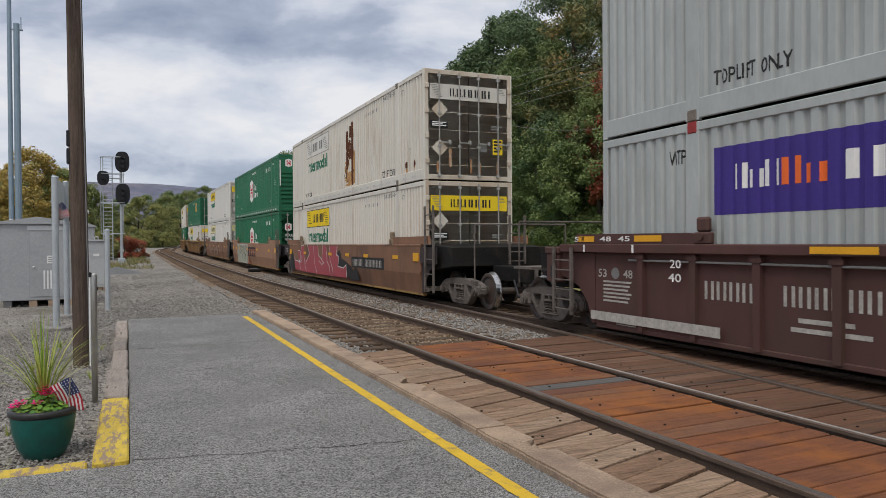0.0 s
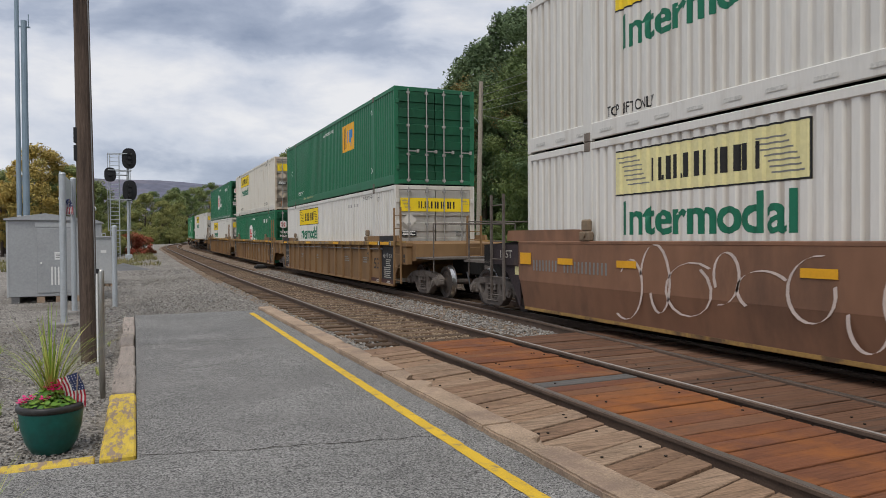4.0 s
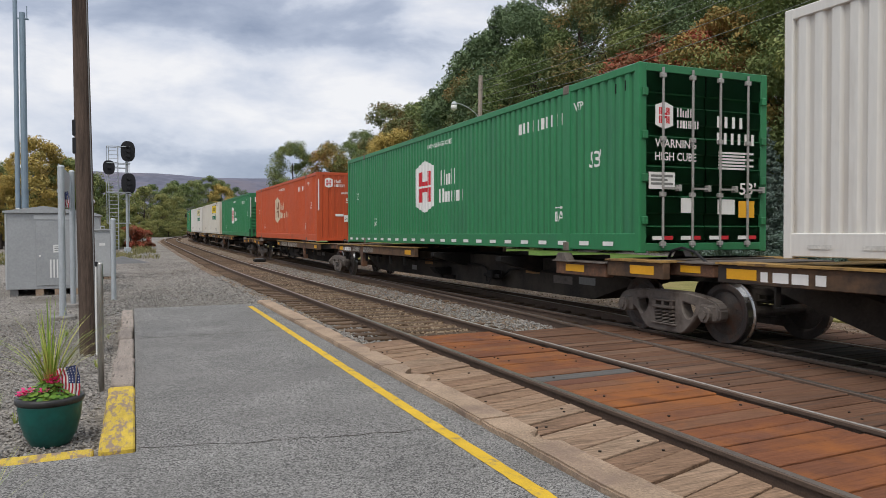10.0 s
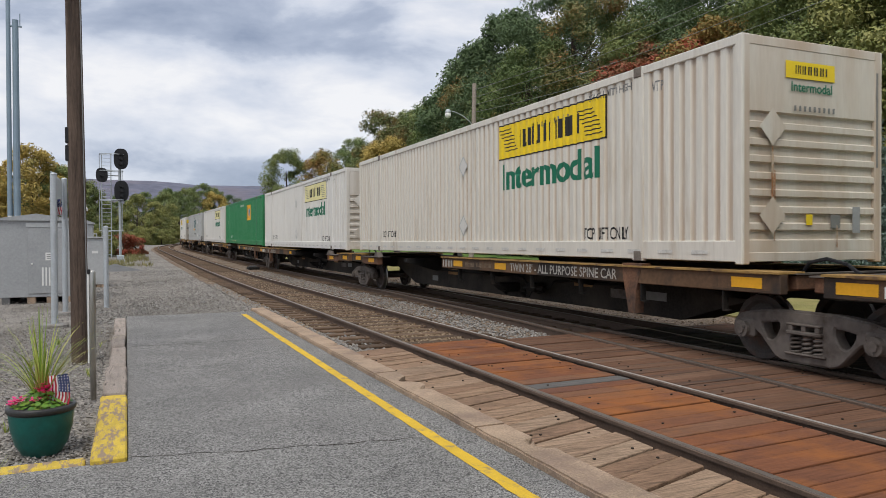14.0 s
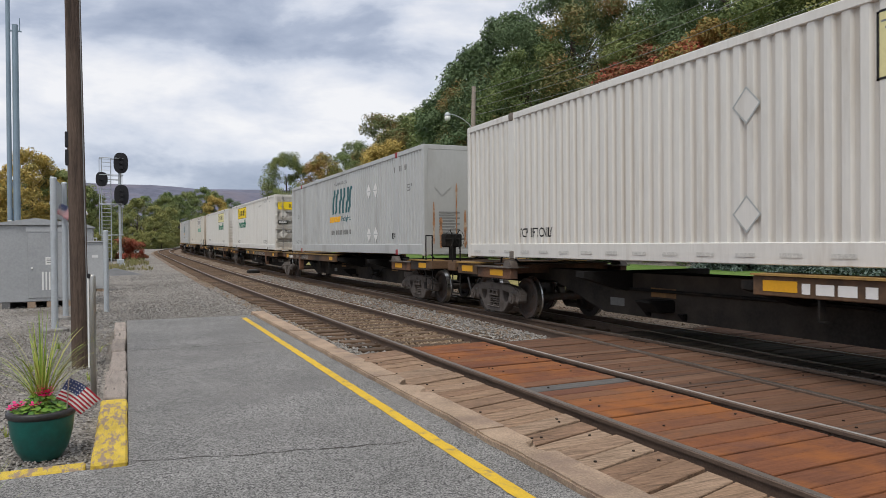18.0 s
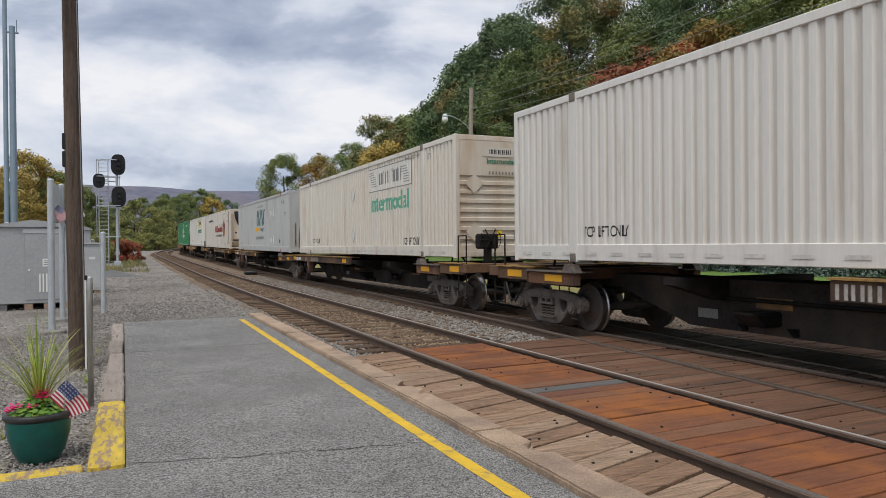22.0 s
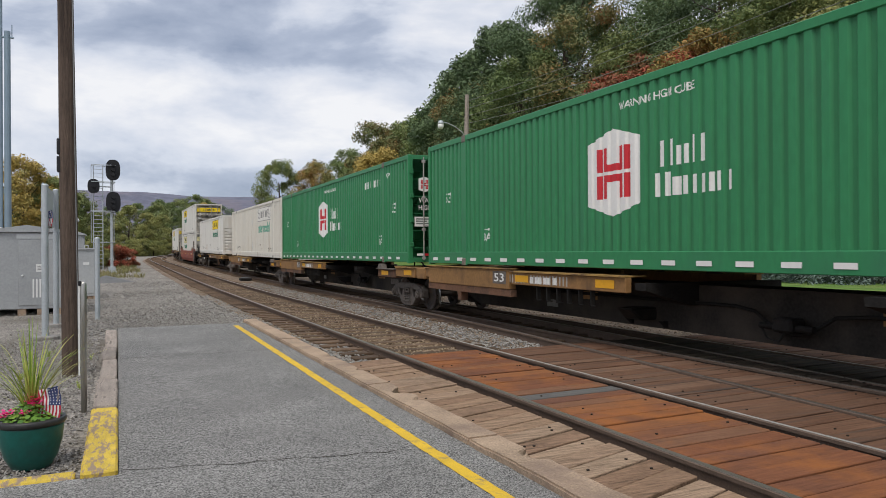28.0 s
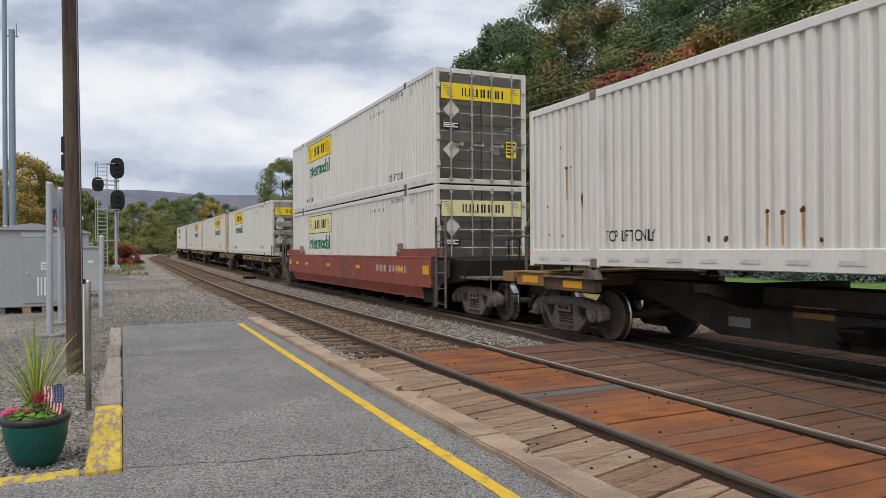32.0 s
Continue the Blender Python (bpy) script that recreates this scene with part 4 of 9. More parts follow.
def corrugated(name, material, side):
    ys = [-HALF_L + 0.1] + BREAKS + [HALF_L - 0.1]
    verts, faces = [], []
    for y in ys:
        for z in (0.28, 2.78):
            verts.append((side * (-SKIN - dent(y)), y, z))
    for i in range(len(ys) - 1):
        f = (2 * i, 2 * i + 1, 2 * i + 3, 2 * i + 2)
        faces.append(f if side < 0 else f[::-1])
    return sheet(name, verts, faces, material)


def glyphs(body):
    """The outline of words in the built-in font, as a bmesh in x and y with a width of 1."""
    cu = bpy.data.curves.new("words", "FONT")
    cu.body, cu.resolution_u, cu.offset = body, 4 if body == "Intermodal" else 2, 0.02 if body == "Intermodal" else 0.012
    ob = new("words", cu)
    bpy.context.view_layer.update()
    me = bpy.data.meshes.new_from_object(ob.evaluated_get(bpy.context.evaluated_depsgraph_get()))
    bpy.data.objects.remove(ob)
    bpy.data.curves.remove(cu)
    bm = bmesh.new()
    bm.from_mesh(me)
    bpy.data.meshes.remove(me)
    return fit_unit(bm)


def fit_unit(bm):
    x0, x1 = min(v.co.x for v in bm.verts), max(v.co.x for v in bm.verts)
    y0, y1 = min(v.co.y for v in bm.verts), max(v.co.y for v in bm.verts)
    for v in bm.verts:
        v.co.x, v.co.y, v.co.z = (v.co.x - x0) / (x1 - x0), (v.co.y - y0) / (y1 - y0), 0
    return bm


def shapes(*polys):
    bm = bmesh.new()
    for p in polys:
        bm.faces.new([bm.verts.new((a, b, 0)) for a, b in p])
    return bm


def rect(x0, x1, y0, y1):
    return [(x0, y0), (x1, y0), (x1, y1), (x0, y1)]


def letter_bars(widths, gap=0.035, tall=None):
    """Plain upright blocks, one for each letter of a name that is not spelt."""
    tall = tall or [1.0] * len(widths)
    total, x, out = sum(widths) + gap * (len(widths) - 1), 0.0, []
    for w, t in zip(widths, tall):
        if w >= 0.4:                       # two strokes for a broad letter
            out.append(rect(x / total, (x + 0.3 * w) / total, 0, t))
            out.append(rect((x + 0.7 * w) / total, (x + w) / total, 0, t))
        else:
            out.append(rect(x / total, (x + w) / total, 0, t))
        x += w + gap
    return shapes(*out)


def on_side(bm, u0, u1, z0, z1, wrap=True, up=0.003, slant=0.0):
    """Lay a flat drawing (0..1) on the near side; u counts metres from the near end, and words run towards it."""
    for v in bm.verts:
        a, b = v.co.x, v.co.y
        v.co = (0, -HALF_L + u1 + (u0 - u1) * (a + slant * b), z0 + (z1 - z0) * b)
    if wrap:
        lo, hi = min(v.co.y for v in bm.verts), max(v.co.y for v in bm.verts)
        for y in BREAKS:
            if lo < y < hi:
                bmesh.ops.bisect_plane(bm, geom=bm.verts[:] + bm.edges[:] + bm.faces[:], plane_co=(0, y, 0), plane_no=(0, 1, 0))
    for v in bm.verts:
        v.co.x = (SKIN + dent(v.co.y) if wrap else -HALF_W) - up
    for f in bm.faces:
        f.normal_update()
        if f.normal.x > 0:
            f.normal_flip()
    return bm


def on_end(bm, x0, x1, z0, z1, y=-HALF_L):
    for v in bm.verts:
        v.co = (x0 + (x1 - x0) * v.co.x, y - 0.004, z0 + (z1 - z0) * v.co.y)
    for f in bm.faces:
        f.normal_update()
        if f.normal.y > 0:
            f.normal_flip()
    return bm


HEX = [(0.5, 1), (1, 0.86), (1, 0.14), (0.5, 0), (0, 0.14), (0, 0.86)]
HARD_H = [rect(x, x + 0.085, z, z + 0.27) for x in (0.2, 0.31, 0.605, 0.715) for z in (0.21, 0.52)] + [rect(0.395, 0.605, 0.40, 0.48), rect(0.395, 0.605, 0.52, 0.60)]


def badge_yellow(c, u0, u1, faded=0):
    part("logo_panel", on_side(shapes(rect(0, 1, 0, 1)), u0, u1, 1.95, 2.66), ("logo_yellow", "logo_pale", "white")[faded], c, "yellow name panel" if not faded else "faded name panel")
    ink = "logo_black" if faded < 2 else "logo_grey"
    part("logo_border", on_side(shapes(rect(0, 1, 0, 0.035), rect(0, 1, 0.965, 1), rect(0, 0.008, 0, 1), rect(0.992, 1, 0, 1)), u0, u1, 1.95, 2.66, up=0.005), ink, c)
    w = u1 - u0
    part("logo_name", on_side(letter_bars([0.5, 0.12, 0.55, 0.12, 0.75, 0.75, 0.8, 0.7], 0.1, [1, 0.2, 1, 0.2, 1, 1, 1, 1]), u0 + 0.2 * w, u1 - 0.24 * w, 2.13, 2.47, up=0.005), ink, c)
    scroll = [[(0.02 + 0.012 * k, 0.85 - 0.1 * k), (0.15 + 0.012 * k, 0.85 - 0.1 * k), (0.15 + 0.012 * k, 0.82 - 0.1 * k), (0.02 + 0.012 * k, 0.82 - 0.1 * k)] for k in range(7)]
    scroll += [[(1 - a, 1 - b) for a, b in p] for p in scroll]
    part("logo_scroll", on_side(shapes(*scroll), u0, u1, 1.95, 2.66, up=0.005), "logo_grey" if faded else "logo_black", c)
    part("lettering", on_side(glyphs("Intermodal"), u0 + 0.2, u1 - 0.18, 1.33, 1.86), "logo_green_faded" if faded == 2 and u0 < 5 else "logo_green", c, "green lettering on the side")


def badge_hexagon(c, mid=8.83, word_u=(6.42, 7.85), word="hub", size=1.0):
    ink = "logo_white" if word == "hub" else "logo_cream"
    part("logo_badge", on_side(shapes(HEX), mid - 0.66 * size, mid + 0.66 * size, 1.53 - 0.69 * size, 1.53 + 0.69 * size), ink, c, "six-sided badge")
    part("logo_mark", on_side(shapes(*HARD_H), mid - 0.66 * size, mid + 0.66 * size, 1.53 - 0.69 * size, 1.53 + 0.69 * size, up=0.005), "logo_red" if word == "hub" else "logo_brown", c)
    a, b = word_u
    part("logo_name", on_side(letter_bars([0.5, 0.45, 0.45], 0.12, [1, 0.72, 1]), b - 0.95, b - 0.12, 1.5, 1.87), ink, c)
    part("logo_name", on_side(letter_bars([0.6, 0.3, 0.5, 0.45, 0.5], 0.12, [1, 0.75, 0.75, 0.75, 0.75]), max(a, b - 1.45), b, 1.08, 1.42), ink, c)
    if word != "hub":
        part("logo_name", on_side(letter_bars([0.2, 0.5, 0.4, 0.1], 0.12, [1, 0.7, 0.7, 0.2]), a, b - 1.6, 1.12, 1.46), ink, c)


def end_badge_hexagon(c, x=-0.85, z=2.2):
    part("end_badge", on_end(shapes(HEX), x, x + 0.34, z, z + 0.42), "logo_white", c)
    part("end_mark", on_end(shapes(*HARD_H), x, x + 0.34, z, z + 0.42, -HALF_L - 0.002), "logo_red", c)
    part("end_name", on_end(letter_bars([0.5, 0.45, 0.45], 0.12, [1, 0.72, 1]), x + 0.42, x + 0.7, z + 0.2, z + 0.34), "logo_white", c)
    part("end_name", on_end(letter_bars([0.6, 0.3, 0.5, 0.45, 0.5], 0.12), x + 0.42, x + 0.84, z + 0.03, z + 0.15), "logo_white", c)


def bars_on_end(c, x0, x1, z0, z1, rows, material, y=-HALF_L):
    polys = []
    for k in range(rows):
        a = k / rows
        polys.append(rect(0, 1 - 0.25 * (k % 2), 1 - a - 0.6 / rows, 1 - a))
    part("small_print", on_end(shapes(*polys), x0, x1, z0, z1, y), material, c)


def stencil(c, body, u0, u1, z0, z1, ink):
    part("lettering", on_side(glyphs(body), u0, u1, z0, z1), ink, c)


def code_bars(c, u0, u1, z0, z1, ink, letters=10):
    ws = [0.22] * letters
    part("code_plate", on_side(letter_bars(ws, 0.4), u0, u1, z0, z1), ink, c)


@functools.cache
def end_sheet(colour, kind):
    """The near end of a container as one mesh: lying ribs, upright ribs, or plain."""
    bm = fresh()
    w, y = HALF_W - 0.10, -HALF_L
    if kind == "ribs":
        zs = [0.14, 0.34]
        prof = [(0.14, 0.0), (0.30, 0.0)]
        z = 0.30
        for k in range(8):
            prof += [(z + 0.02, 0.045), (z + 0.12, 0.045), (z + 0.14, 0.0), (z + 0.215, 0.0)]
            z += 0.215
        prof += [(2.78, 0.0)]
        vs = [[bm.verts.new((sx * w, y + 0.012 + d, zz)) for zz, d in prof] for sx in (-1, 1)]
        for i in range(len(prof) - 1):
            bm.faces.new((vs[0][i], vs[1][i], vs[1][i + 1], vs[0][i + 1]))
    else:
        n = 9 if kind == "upright" else 1
        prof = []
        for k in range(n):
            a, s = -w + 2 * w * k / n, 2 * w / n
            prof += [(a, 0.0), (a + 0.5 * s, 0.0), (a + 0.58 * s, 0.03 if n > 1 else 0.0), (a + 0.92 * s, 0.03 if n > 1 else 0.0)]
        prof += [(w, 0.0)]
        vs = [[bm.verts.new((x, y + 0.012 + d, zz)) for x, d in prof] for zz in (0.14, 2.78)]
        for i in range(len(prof) - 1):
            bm.faces.new((vs[0][i], vs[0][i + 1], vs[1][i + 1], vs[1][i]))
    return solid("end_wall", bm, colour)


@functools.cache
def frame_mesh(colour):
    bm = fresh()
    L, W, H = HALF_L, HALF_W, TALL
    for sx in (-1, 1):
        for sy in (-1, 1):
            add_box(bm, (sx * W - (0.14 if sx > 0 else 0), sy * L - (0.12 if sy > 0 else 0), 0), (sx * W + (0.14 if sx < 0 else 0), sy * L + (0.12 if sy < 0 else 0), H), 0.012)
            add_box(bm, (sx * W - (0.07 if sx > 0 else 0), sy * 6.06 - 0.125, 0.001), (sx * W + (0.07 if sx < 0 else 0), sy * 6.06 + 0.125, H - 0.001), 0.01)
        x0, x1 = (-W + 0.004, -W + 0.07) if sx < 0 else (W - 0.07, W - 0.004)
        add_box(bm, (x0, -L + 0.1, 0.03), (x1, L - 0.1, 0.30), 0.01)
        add_box(bm, (x0, -L + 0.1, 2.77), (x1, L - 0.1, H - 0.004), 0.01)
    for sy in (-1, 1):
        y0, y1 = (-L + 0.005, -L + 0.1) if sy < 0 else (L - 0.1, L - 0.005)
        add_box(bm, (-W + 0.1, y0, 0.03), (W - 0.1, y1, 0.15), 0.008)
        add_box(bm, (-W + 0.1, y0, 2.77), (W - 0.1, y1, H - 0.003), 0.008)
    return solid("frame", bm, colour)


@functools.cache
def casting_mesh(material):
    """A steel lifting block with its oval hole, let into a post."""
    bm = fresh()
    add_box(bm, (-0.052, -0.09, -0.08), (0.052, 0.09, 0.08), 0.015)
    hole = add_tube(bm, (-0.0535, 0, 0), (0.0535, 0, 0), 0.035, seg=10)
    me = solid("casting", bm, material)
    return me


@functools.cache
def roof_mesh(colour):
    bm = fresh()
    add_box(bm, (-HALF_W + 0.06, -HALF_L + 0.08, 2.79), (HALF_W - 0.06, HALF_L - 0.08, 2.87), 0.01)
    for k in range(40):
        y = -HALF_L + 0.4 + k * 0.39
        add_box(bm, (-HALF_W + 0.1, y, 2.865), (HALF_W - 0.1, y + 0.18, 2.885))
    return solid("roof", bm, colour)


@functools.cache
def floor_mesh():
    bm = fresh()
    add_box(bm, (-HALF_W + 0.08, -HALF_L + 0.08, 0.09), (HALF_W - 0.08, HALF_L - 0.08, 0.2))
    for k in range(33):
        y = -HALF_L + 0.3 + k * 0.48
        add_box(bm, (-HALF_W + 0.075, y, 0.03), (HALF_W - 0.075, y + 0.06, 0.1))
    return solid("underframe", bm, "under")


@functools.cache
def door_mesh(colour, side):
    bm = fresh()
    a, b = (-1.185, -0.012) if side < 0 else (0.012, 1.185)
    y = -HALF_L
    prof = [(0.16, 0.05), (0.16, 0.012), (0.4, 0.012)]
    for k in range(5):
        z = 0.4 + k * 0.46
        prof += [(z + 0.02, 0.04), (z + 0.2, 0.04), (z + 0.22, 0.012), (z + 0.46, 0.012)]
    prof = [q for q in prof if q[0] < 2.74] + [(2.76, 0.012), (2.76, 0.05)]
    vs = [[bm.verts.new((x, y + d, z)) for z, d in prof] for x in (a, b)]
    for i in range(len(prof) - 1):
        bm.faces.new((vs[0][i], vs[1][i], vs[1][i + 1], vs[0][i + 1]))
    bmesh.ops.solidify(bm, geom=bm.faces[:], thickness=0.03)
    return solid("door", bm, colour)


@functools.cache
def rod_mesh():
    bm = fresh()
    add_tube(bm, (0, 0, 0.08), (0, 0, 2.84), 0.02, seg=8)
    for z in (0.14, 0.9, 1.75, 2.72):
        add_box(bm, (-0.05, -0.02, z - 0.035), (0.05, 0.035, z + 0.035), 0.006)
    add_box(bm, (-0.02, -0.05, 0.98), (0.30, -0.025, 1.01))
    add_box(bm, (0.26, -0.06, 0.95), (0.32, 0.03, 1.05), 0.006)
    return solid("lock_rod", bm, "rod_grey")


@functools.cache
def hinge_mesh(colour):
    bm = fresh()
    add_box(bm, (-0.05, -0.03, -0.06), (0.05, 0.02, 0.06), 0.008)
    return solid("hinge", bm, colour)


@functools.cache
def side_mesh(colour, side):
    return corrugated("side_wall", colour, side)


@functools.cache
def smooth_side(colour):
    bm = fresh()
    add_box(bm, (-HALF_W + 0.006, -HALF_L + 0.7, 0.28), (-HALF_W + 0.05, HALF_L - 0.1, 2.78))
    for k in range(11):
        y = -HALF_L + 1.8 + k * 1.25
        add_box(bm, (-HALF_W + 0.003, y, 0.30), (-HALF_W + 0.02, y + 0.02, 2.77))
    return solid("side_wall", bm, colour)


NAMES = {"white": "white", "cream": "cream-white", "grey": "light grey", "silver": "silver-grey", "green": "bright green", "green_dark": "dark green", "orange": "orange-red"}
made_boxes = {}
box_labels = {}


def container(colour, end, logo, group="containers on the train"):
    """A 53-foot corrugated steel container; end: doors, ribs, upright or plain. Alike ones are copied."""
    key = (colour, end, logo)
    if key in made_boxes:
        return tagged(copy_thing(made_boxes[key], Matrix()), box_labels[key])
    ends = {"doors": "barred doors", "ribs": "ribbed front wall", "upright": "upright-ribbed end", "plain": "plain stained end", "reefer": "black cooling unit"}
    marks = {"yellow": "yellow name panel", "faded": "faded name panel", "pale": "pale yellow panel", "hub": "white hexagon badge", "hub_inc": "cream hexagon badge",
             "emp": "yellow square badge", "teal": "slanted teal bars", "purple": "purple name panel", "crest": "red lettering, blue crest", "none": "plain sides"}
    c = thing("freight_container", f"{NAMES[colour]} container, {marks[logo]}, {ends[end]}", "container", group)
    made_boxes[key], box_labels[key] = c, c["label"]
    part("frame", frame_mesh(colour), None, c)
    for sx, sy, z in itertools.product((-1, 1), (-1, 1), (0.078, TALL - 0.075)):
        o = part("casting", casting_mesh("logo_maroon" if logo in ("teal", "purple") else "casting"), None, c, "steel lifting block")
        o.location = (sx * (HALF_W - 0.04), sy * 6.06, z)
    if end == "reefer":
        part("side_wall", smooth_side(colour), None, c)
    else:
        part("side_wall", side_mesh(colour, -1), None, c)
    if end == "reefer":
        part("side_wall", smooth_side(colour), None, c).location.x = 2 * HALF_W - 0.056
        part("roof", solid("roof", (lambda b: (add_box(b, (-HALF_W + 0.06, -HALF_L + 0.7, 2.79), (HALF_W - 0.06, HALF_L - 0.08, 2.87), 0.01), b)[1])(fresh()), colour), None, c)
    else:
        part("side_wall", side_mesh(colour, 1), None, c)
        part("roof", roof_mesh(colour), None, c)
    part("underframe", floor_mesh(), None, c)
    far_end = part("end_wall", end_sheet(colour, "ribs" if end in ("doors", "reefer") else "plain"), None, c)
    far_end.rotation_euler = (0, 0, math.pi)
    ink = "logo_white" if colour in ("green", "green_dark", "orange") else "logo_black"
    if end == "doors":
        for side in (-1, 1):
            d = part("door", door_mesh(colour, side), None, c)
            for x in (0.28, 0.86):
                r = part("lock_rod", rod_mesh(), None, d, "galvanised locking bar")
                r.location = (side * x - (0.3 if side > 0 else 0) * 0, -HALF_L - 0.02, 0)
            for z in (0.5, 1.15, 1.8, 2.45):
                h = part("hinge", hinge_mesh(colour), None, d)
                h.location = (side * 1.2, -HALF_L - 0.005, z)
    elif end in ("ribs", "upright", "plain"):
        part("end_wall", end_sheet(colour, end), None, c)
    # markings of the side
    toward = end in ("doors",)
    if logo in ("yellow", "faded", "pale"):
        u0, u1 = (9.76, 13.4) if toward else (2.83, 6.5)
        badge_yellow(c, u0, u1, {"yellow": 0, "pale": 1, "faded": 2}[logo])
        stencil(c, "TOP LIFT ONLY", 2.25, 3.45, 0.32, 0.52, ink)
        stencil(c, "STACK LIMIT 3 HIGH", 2.2, 3.3, 2.60, 2.72, "logo_grey")
        stencil(c, "WTP", 1.5, 1.75, 2.47, 2.62, "logo_grey")
        code_bars(c, 3.9, 5.1, 2.42, 2.52, "logo_grey", 9)
        if toward:
            stencil(c, "TOP LIFT ONLY", 12.45, 13.6, 0.33, 0.50, ink)
        else:
            stencil(c, "TOP LIFT ONLY", 12.65, 13.85, 0.42, 0.60, ink)
        part("reflective_tape", on_side(shapes(*[rect(k / 23 + 0.006, k / 23 + 0.026, 0, 1) for k in range(23)]), 0.3, 15.9, 0.12, 0.17, False, 0.006), "tape_worn", c, "worn reflective dashes")
        for z in ((2.0, 0.65) if end == "ribs" else ()):
            p = part("placard_holder", on_side(shapes([(0.5, 1), (1, 0.5), (0.5, 0), (0, 0.5)]), 7.95, 8.4, z - 0.24, z + 0.24, False, -0.014), "white", c, "diamond placard holder")
            part("placard_rim", on_side(shapes([(0.5, 1), (1, 0.5), (0.94, 0.5), (0.5, 0.93)], [(0.5, 0), (0, 0.5), (0.06, 0.5), (0.5, 0.07)],
                                               [(0, 0.5), (0.5, 1), (0.5, 0.93), (0.06, 0.5)], [(1, 0.5), (0.5, 0), (0.5, 0.07), (0.94, 0.5)]), 7.95, 8.4, z - 0.24, z + 0.24, False, -0.011),
                 "silver", p)
        if end == "doors":
            part("end_panel", on_end(shapes(rect(0, 1, 0, 1)), -1.12, 1.12, 2.12, 2.52), ("logo_yellow", "logo_pale", "white")[{"yellow": 0, "pale": 1, "faded": 2}[logo]], c, "name panel on the doors")
            part("end_name", on_end(letter_bars([0.5, 0.12, 0.55, 0.12, 0.75, 0.75, 0.8, 0.7], 0.1, [1, 0.2, 1, 0.2, 1, 1, 1, 1]), -0.55, 0.62, 2.21, 2.42, -HALF_L - 0.003), "logo_black", c)
            part("end_scroll", on_end(shapes(*[rect(0.0 + 0.01 * k, 0.08 + 0.01 * k, 0.9 - 0.11 * k, 0.93 - 0.11 * k) for k in range(8)],
                                             *[rect(0.88 + 0.01 * k, 0.96 + 0.01 * k, 0.9 - 0.11 * k, 0.93 - 0.11 * k) for k in range(4)]), -1.1, 1.1, 2.13, 2.51, -HALF_L - 0.003), "logo_grey", c)
            part("end_plate", on_end(shapes(rect(0, 1, 0, 1)), -1.1, -0.62, 1.38, 1.55), "logo_black", c)
            bars_on_end(c, -1.06, -0.66, 1.4, 1.53, 3, "logo_white", -HALF_L - 0.003)
            part("end_plate", on_end(shapes(rect(0, 1, 0, 1)), 0.70, 1.0, 0.72, 1.14), "logo_yellow", c)
            bars_on_end(c, 0.73, 0.97, 0.76, 1.1, 4, "logo_black", -HALF_L - 0.003)
            part("end_plate", on_end(shapes(rect(0, 1, 0, 1)), 0.30, 0.52, 0.78, 1.02), "logo_grey", c)
            bars_on_end(c, 0.66, 0.98, 1.36, 1.5, 2, "logo_grey")
            for z in (0.85, 1.85):
                part("placard_holder", on_end(shapes([(0.5, 1), (1, 0.5), (0.5, 0), (0, 0.5)]), -1.08, -0.62, z - 0.24, z + 0.24, -HALF_L - 0.012), colour, c, "diamond placard holder")
        else:
            part("end_panel", on_end(shapes(rect(0, 1, 0, 1)), -0.55, 0.35, 2.4, 2.62), ("logo_yellow", "logo_pale", "white")[{"yellow": 0, "pale": 1, "faded": 2}[logo]], c, "name panel on the end wall")
            part("end_name", on_end(letter_bars([0.5, 0.55, 0.75, 0.75, 0.8, 0.7], 0.12), -0.38, 0.2, 2.46, 2.57, -HALF_L - 0.003), "logo_black", c)
            part("lettering", on_end(glyphs("Intermodal"), -0.45, 0.3, 2.23, 2.36), "logo_green", c)
            part("code_plate", on_end(letter_bars([0.25] * 9, 0.3), -0.4, 0.35, 1.98, 2.05), "logo_grey", c)
            part("code_plate", on_end(letter_bars([0.3] * 1, 0.3), 1.17, 1.21, 1.3, 2.6), "logo_grey", c)
            for z in (0.62, 1.75):
                part("placard_holder", on_end(shapes([(0.5, 1), (1, 0.5), (0.5, 0), (0, 0.5)]), -1.02, -0.56, z - 0.24, z + 0.24, -HALF_L - 0.015), colour, c, "diamond placard holder")
            part("end_plate", on_end(shapes(rect(0, 1, 0, 1)), -0.18, -0.06, 0.5, 0.64), "logo_yellow", c)
            part("end_plate", on_end(shapes(rect(0, 1, 0, 1)), 0.28, 0.46, 0.46, 0.64), "logo_grey", c)
            part("end_plate", on_end(shapes(rect(0, 1, 0, 1)), 0.7, 0.85, 0.4, 0.75), "cabinet", c)
    elif logo in ("hub", "hub_inc"):
        if logo == "hub":
            badge_hexagon(c)
        else:
            badge_hexagon(c, 9.1, (6.05, 8.3), "inc", 1.0)
        stencil(c, "WARNING HIGH CUBE", 7.05, 8.7, 2.48, 2.60, "logo_white")
        stencil(c, "53'", 1.0, 1.35, 1.4, 1.68, "logo_white")
        stencil(c, "53'", 14.85, 15.15, 1.45, 1.68, "logo_white")
        for u in (2.15, 12.95):
            stencil(c, "DA", u, u + 0.28, 0.52, 0.70, "logo_white")
            part("arrow_mark", on_side(shapes(rect(0, 0.75, 0.35, 0.65), [(0.7, 0), (1, 0.5), (0.7, 1)]), u, u + 0.28, 0.74, 0.80), "logo_white", c)
        stencil(c, "WTP", 1.55, 1.8, 2.42, 2.56, "logo_white")
        code_bars(c, 2.15, 3.75, 2.25, 2.46, "logo_white", 10)
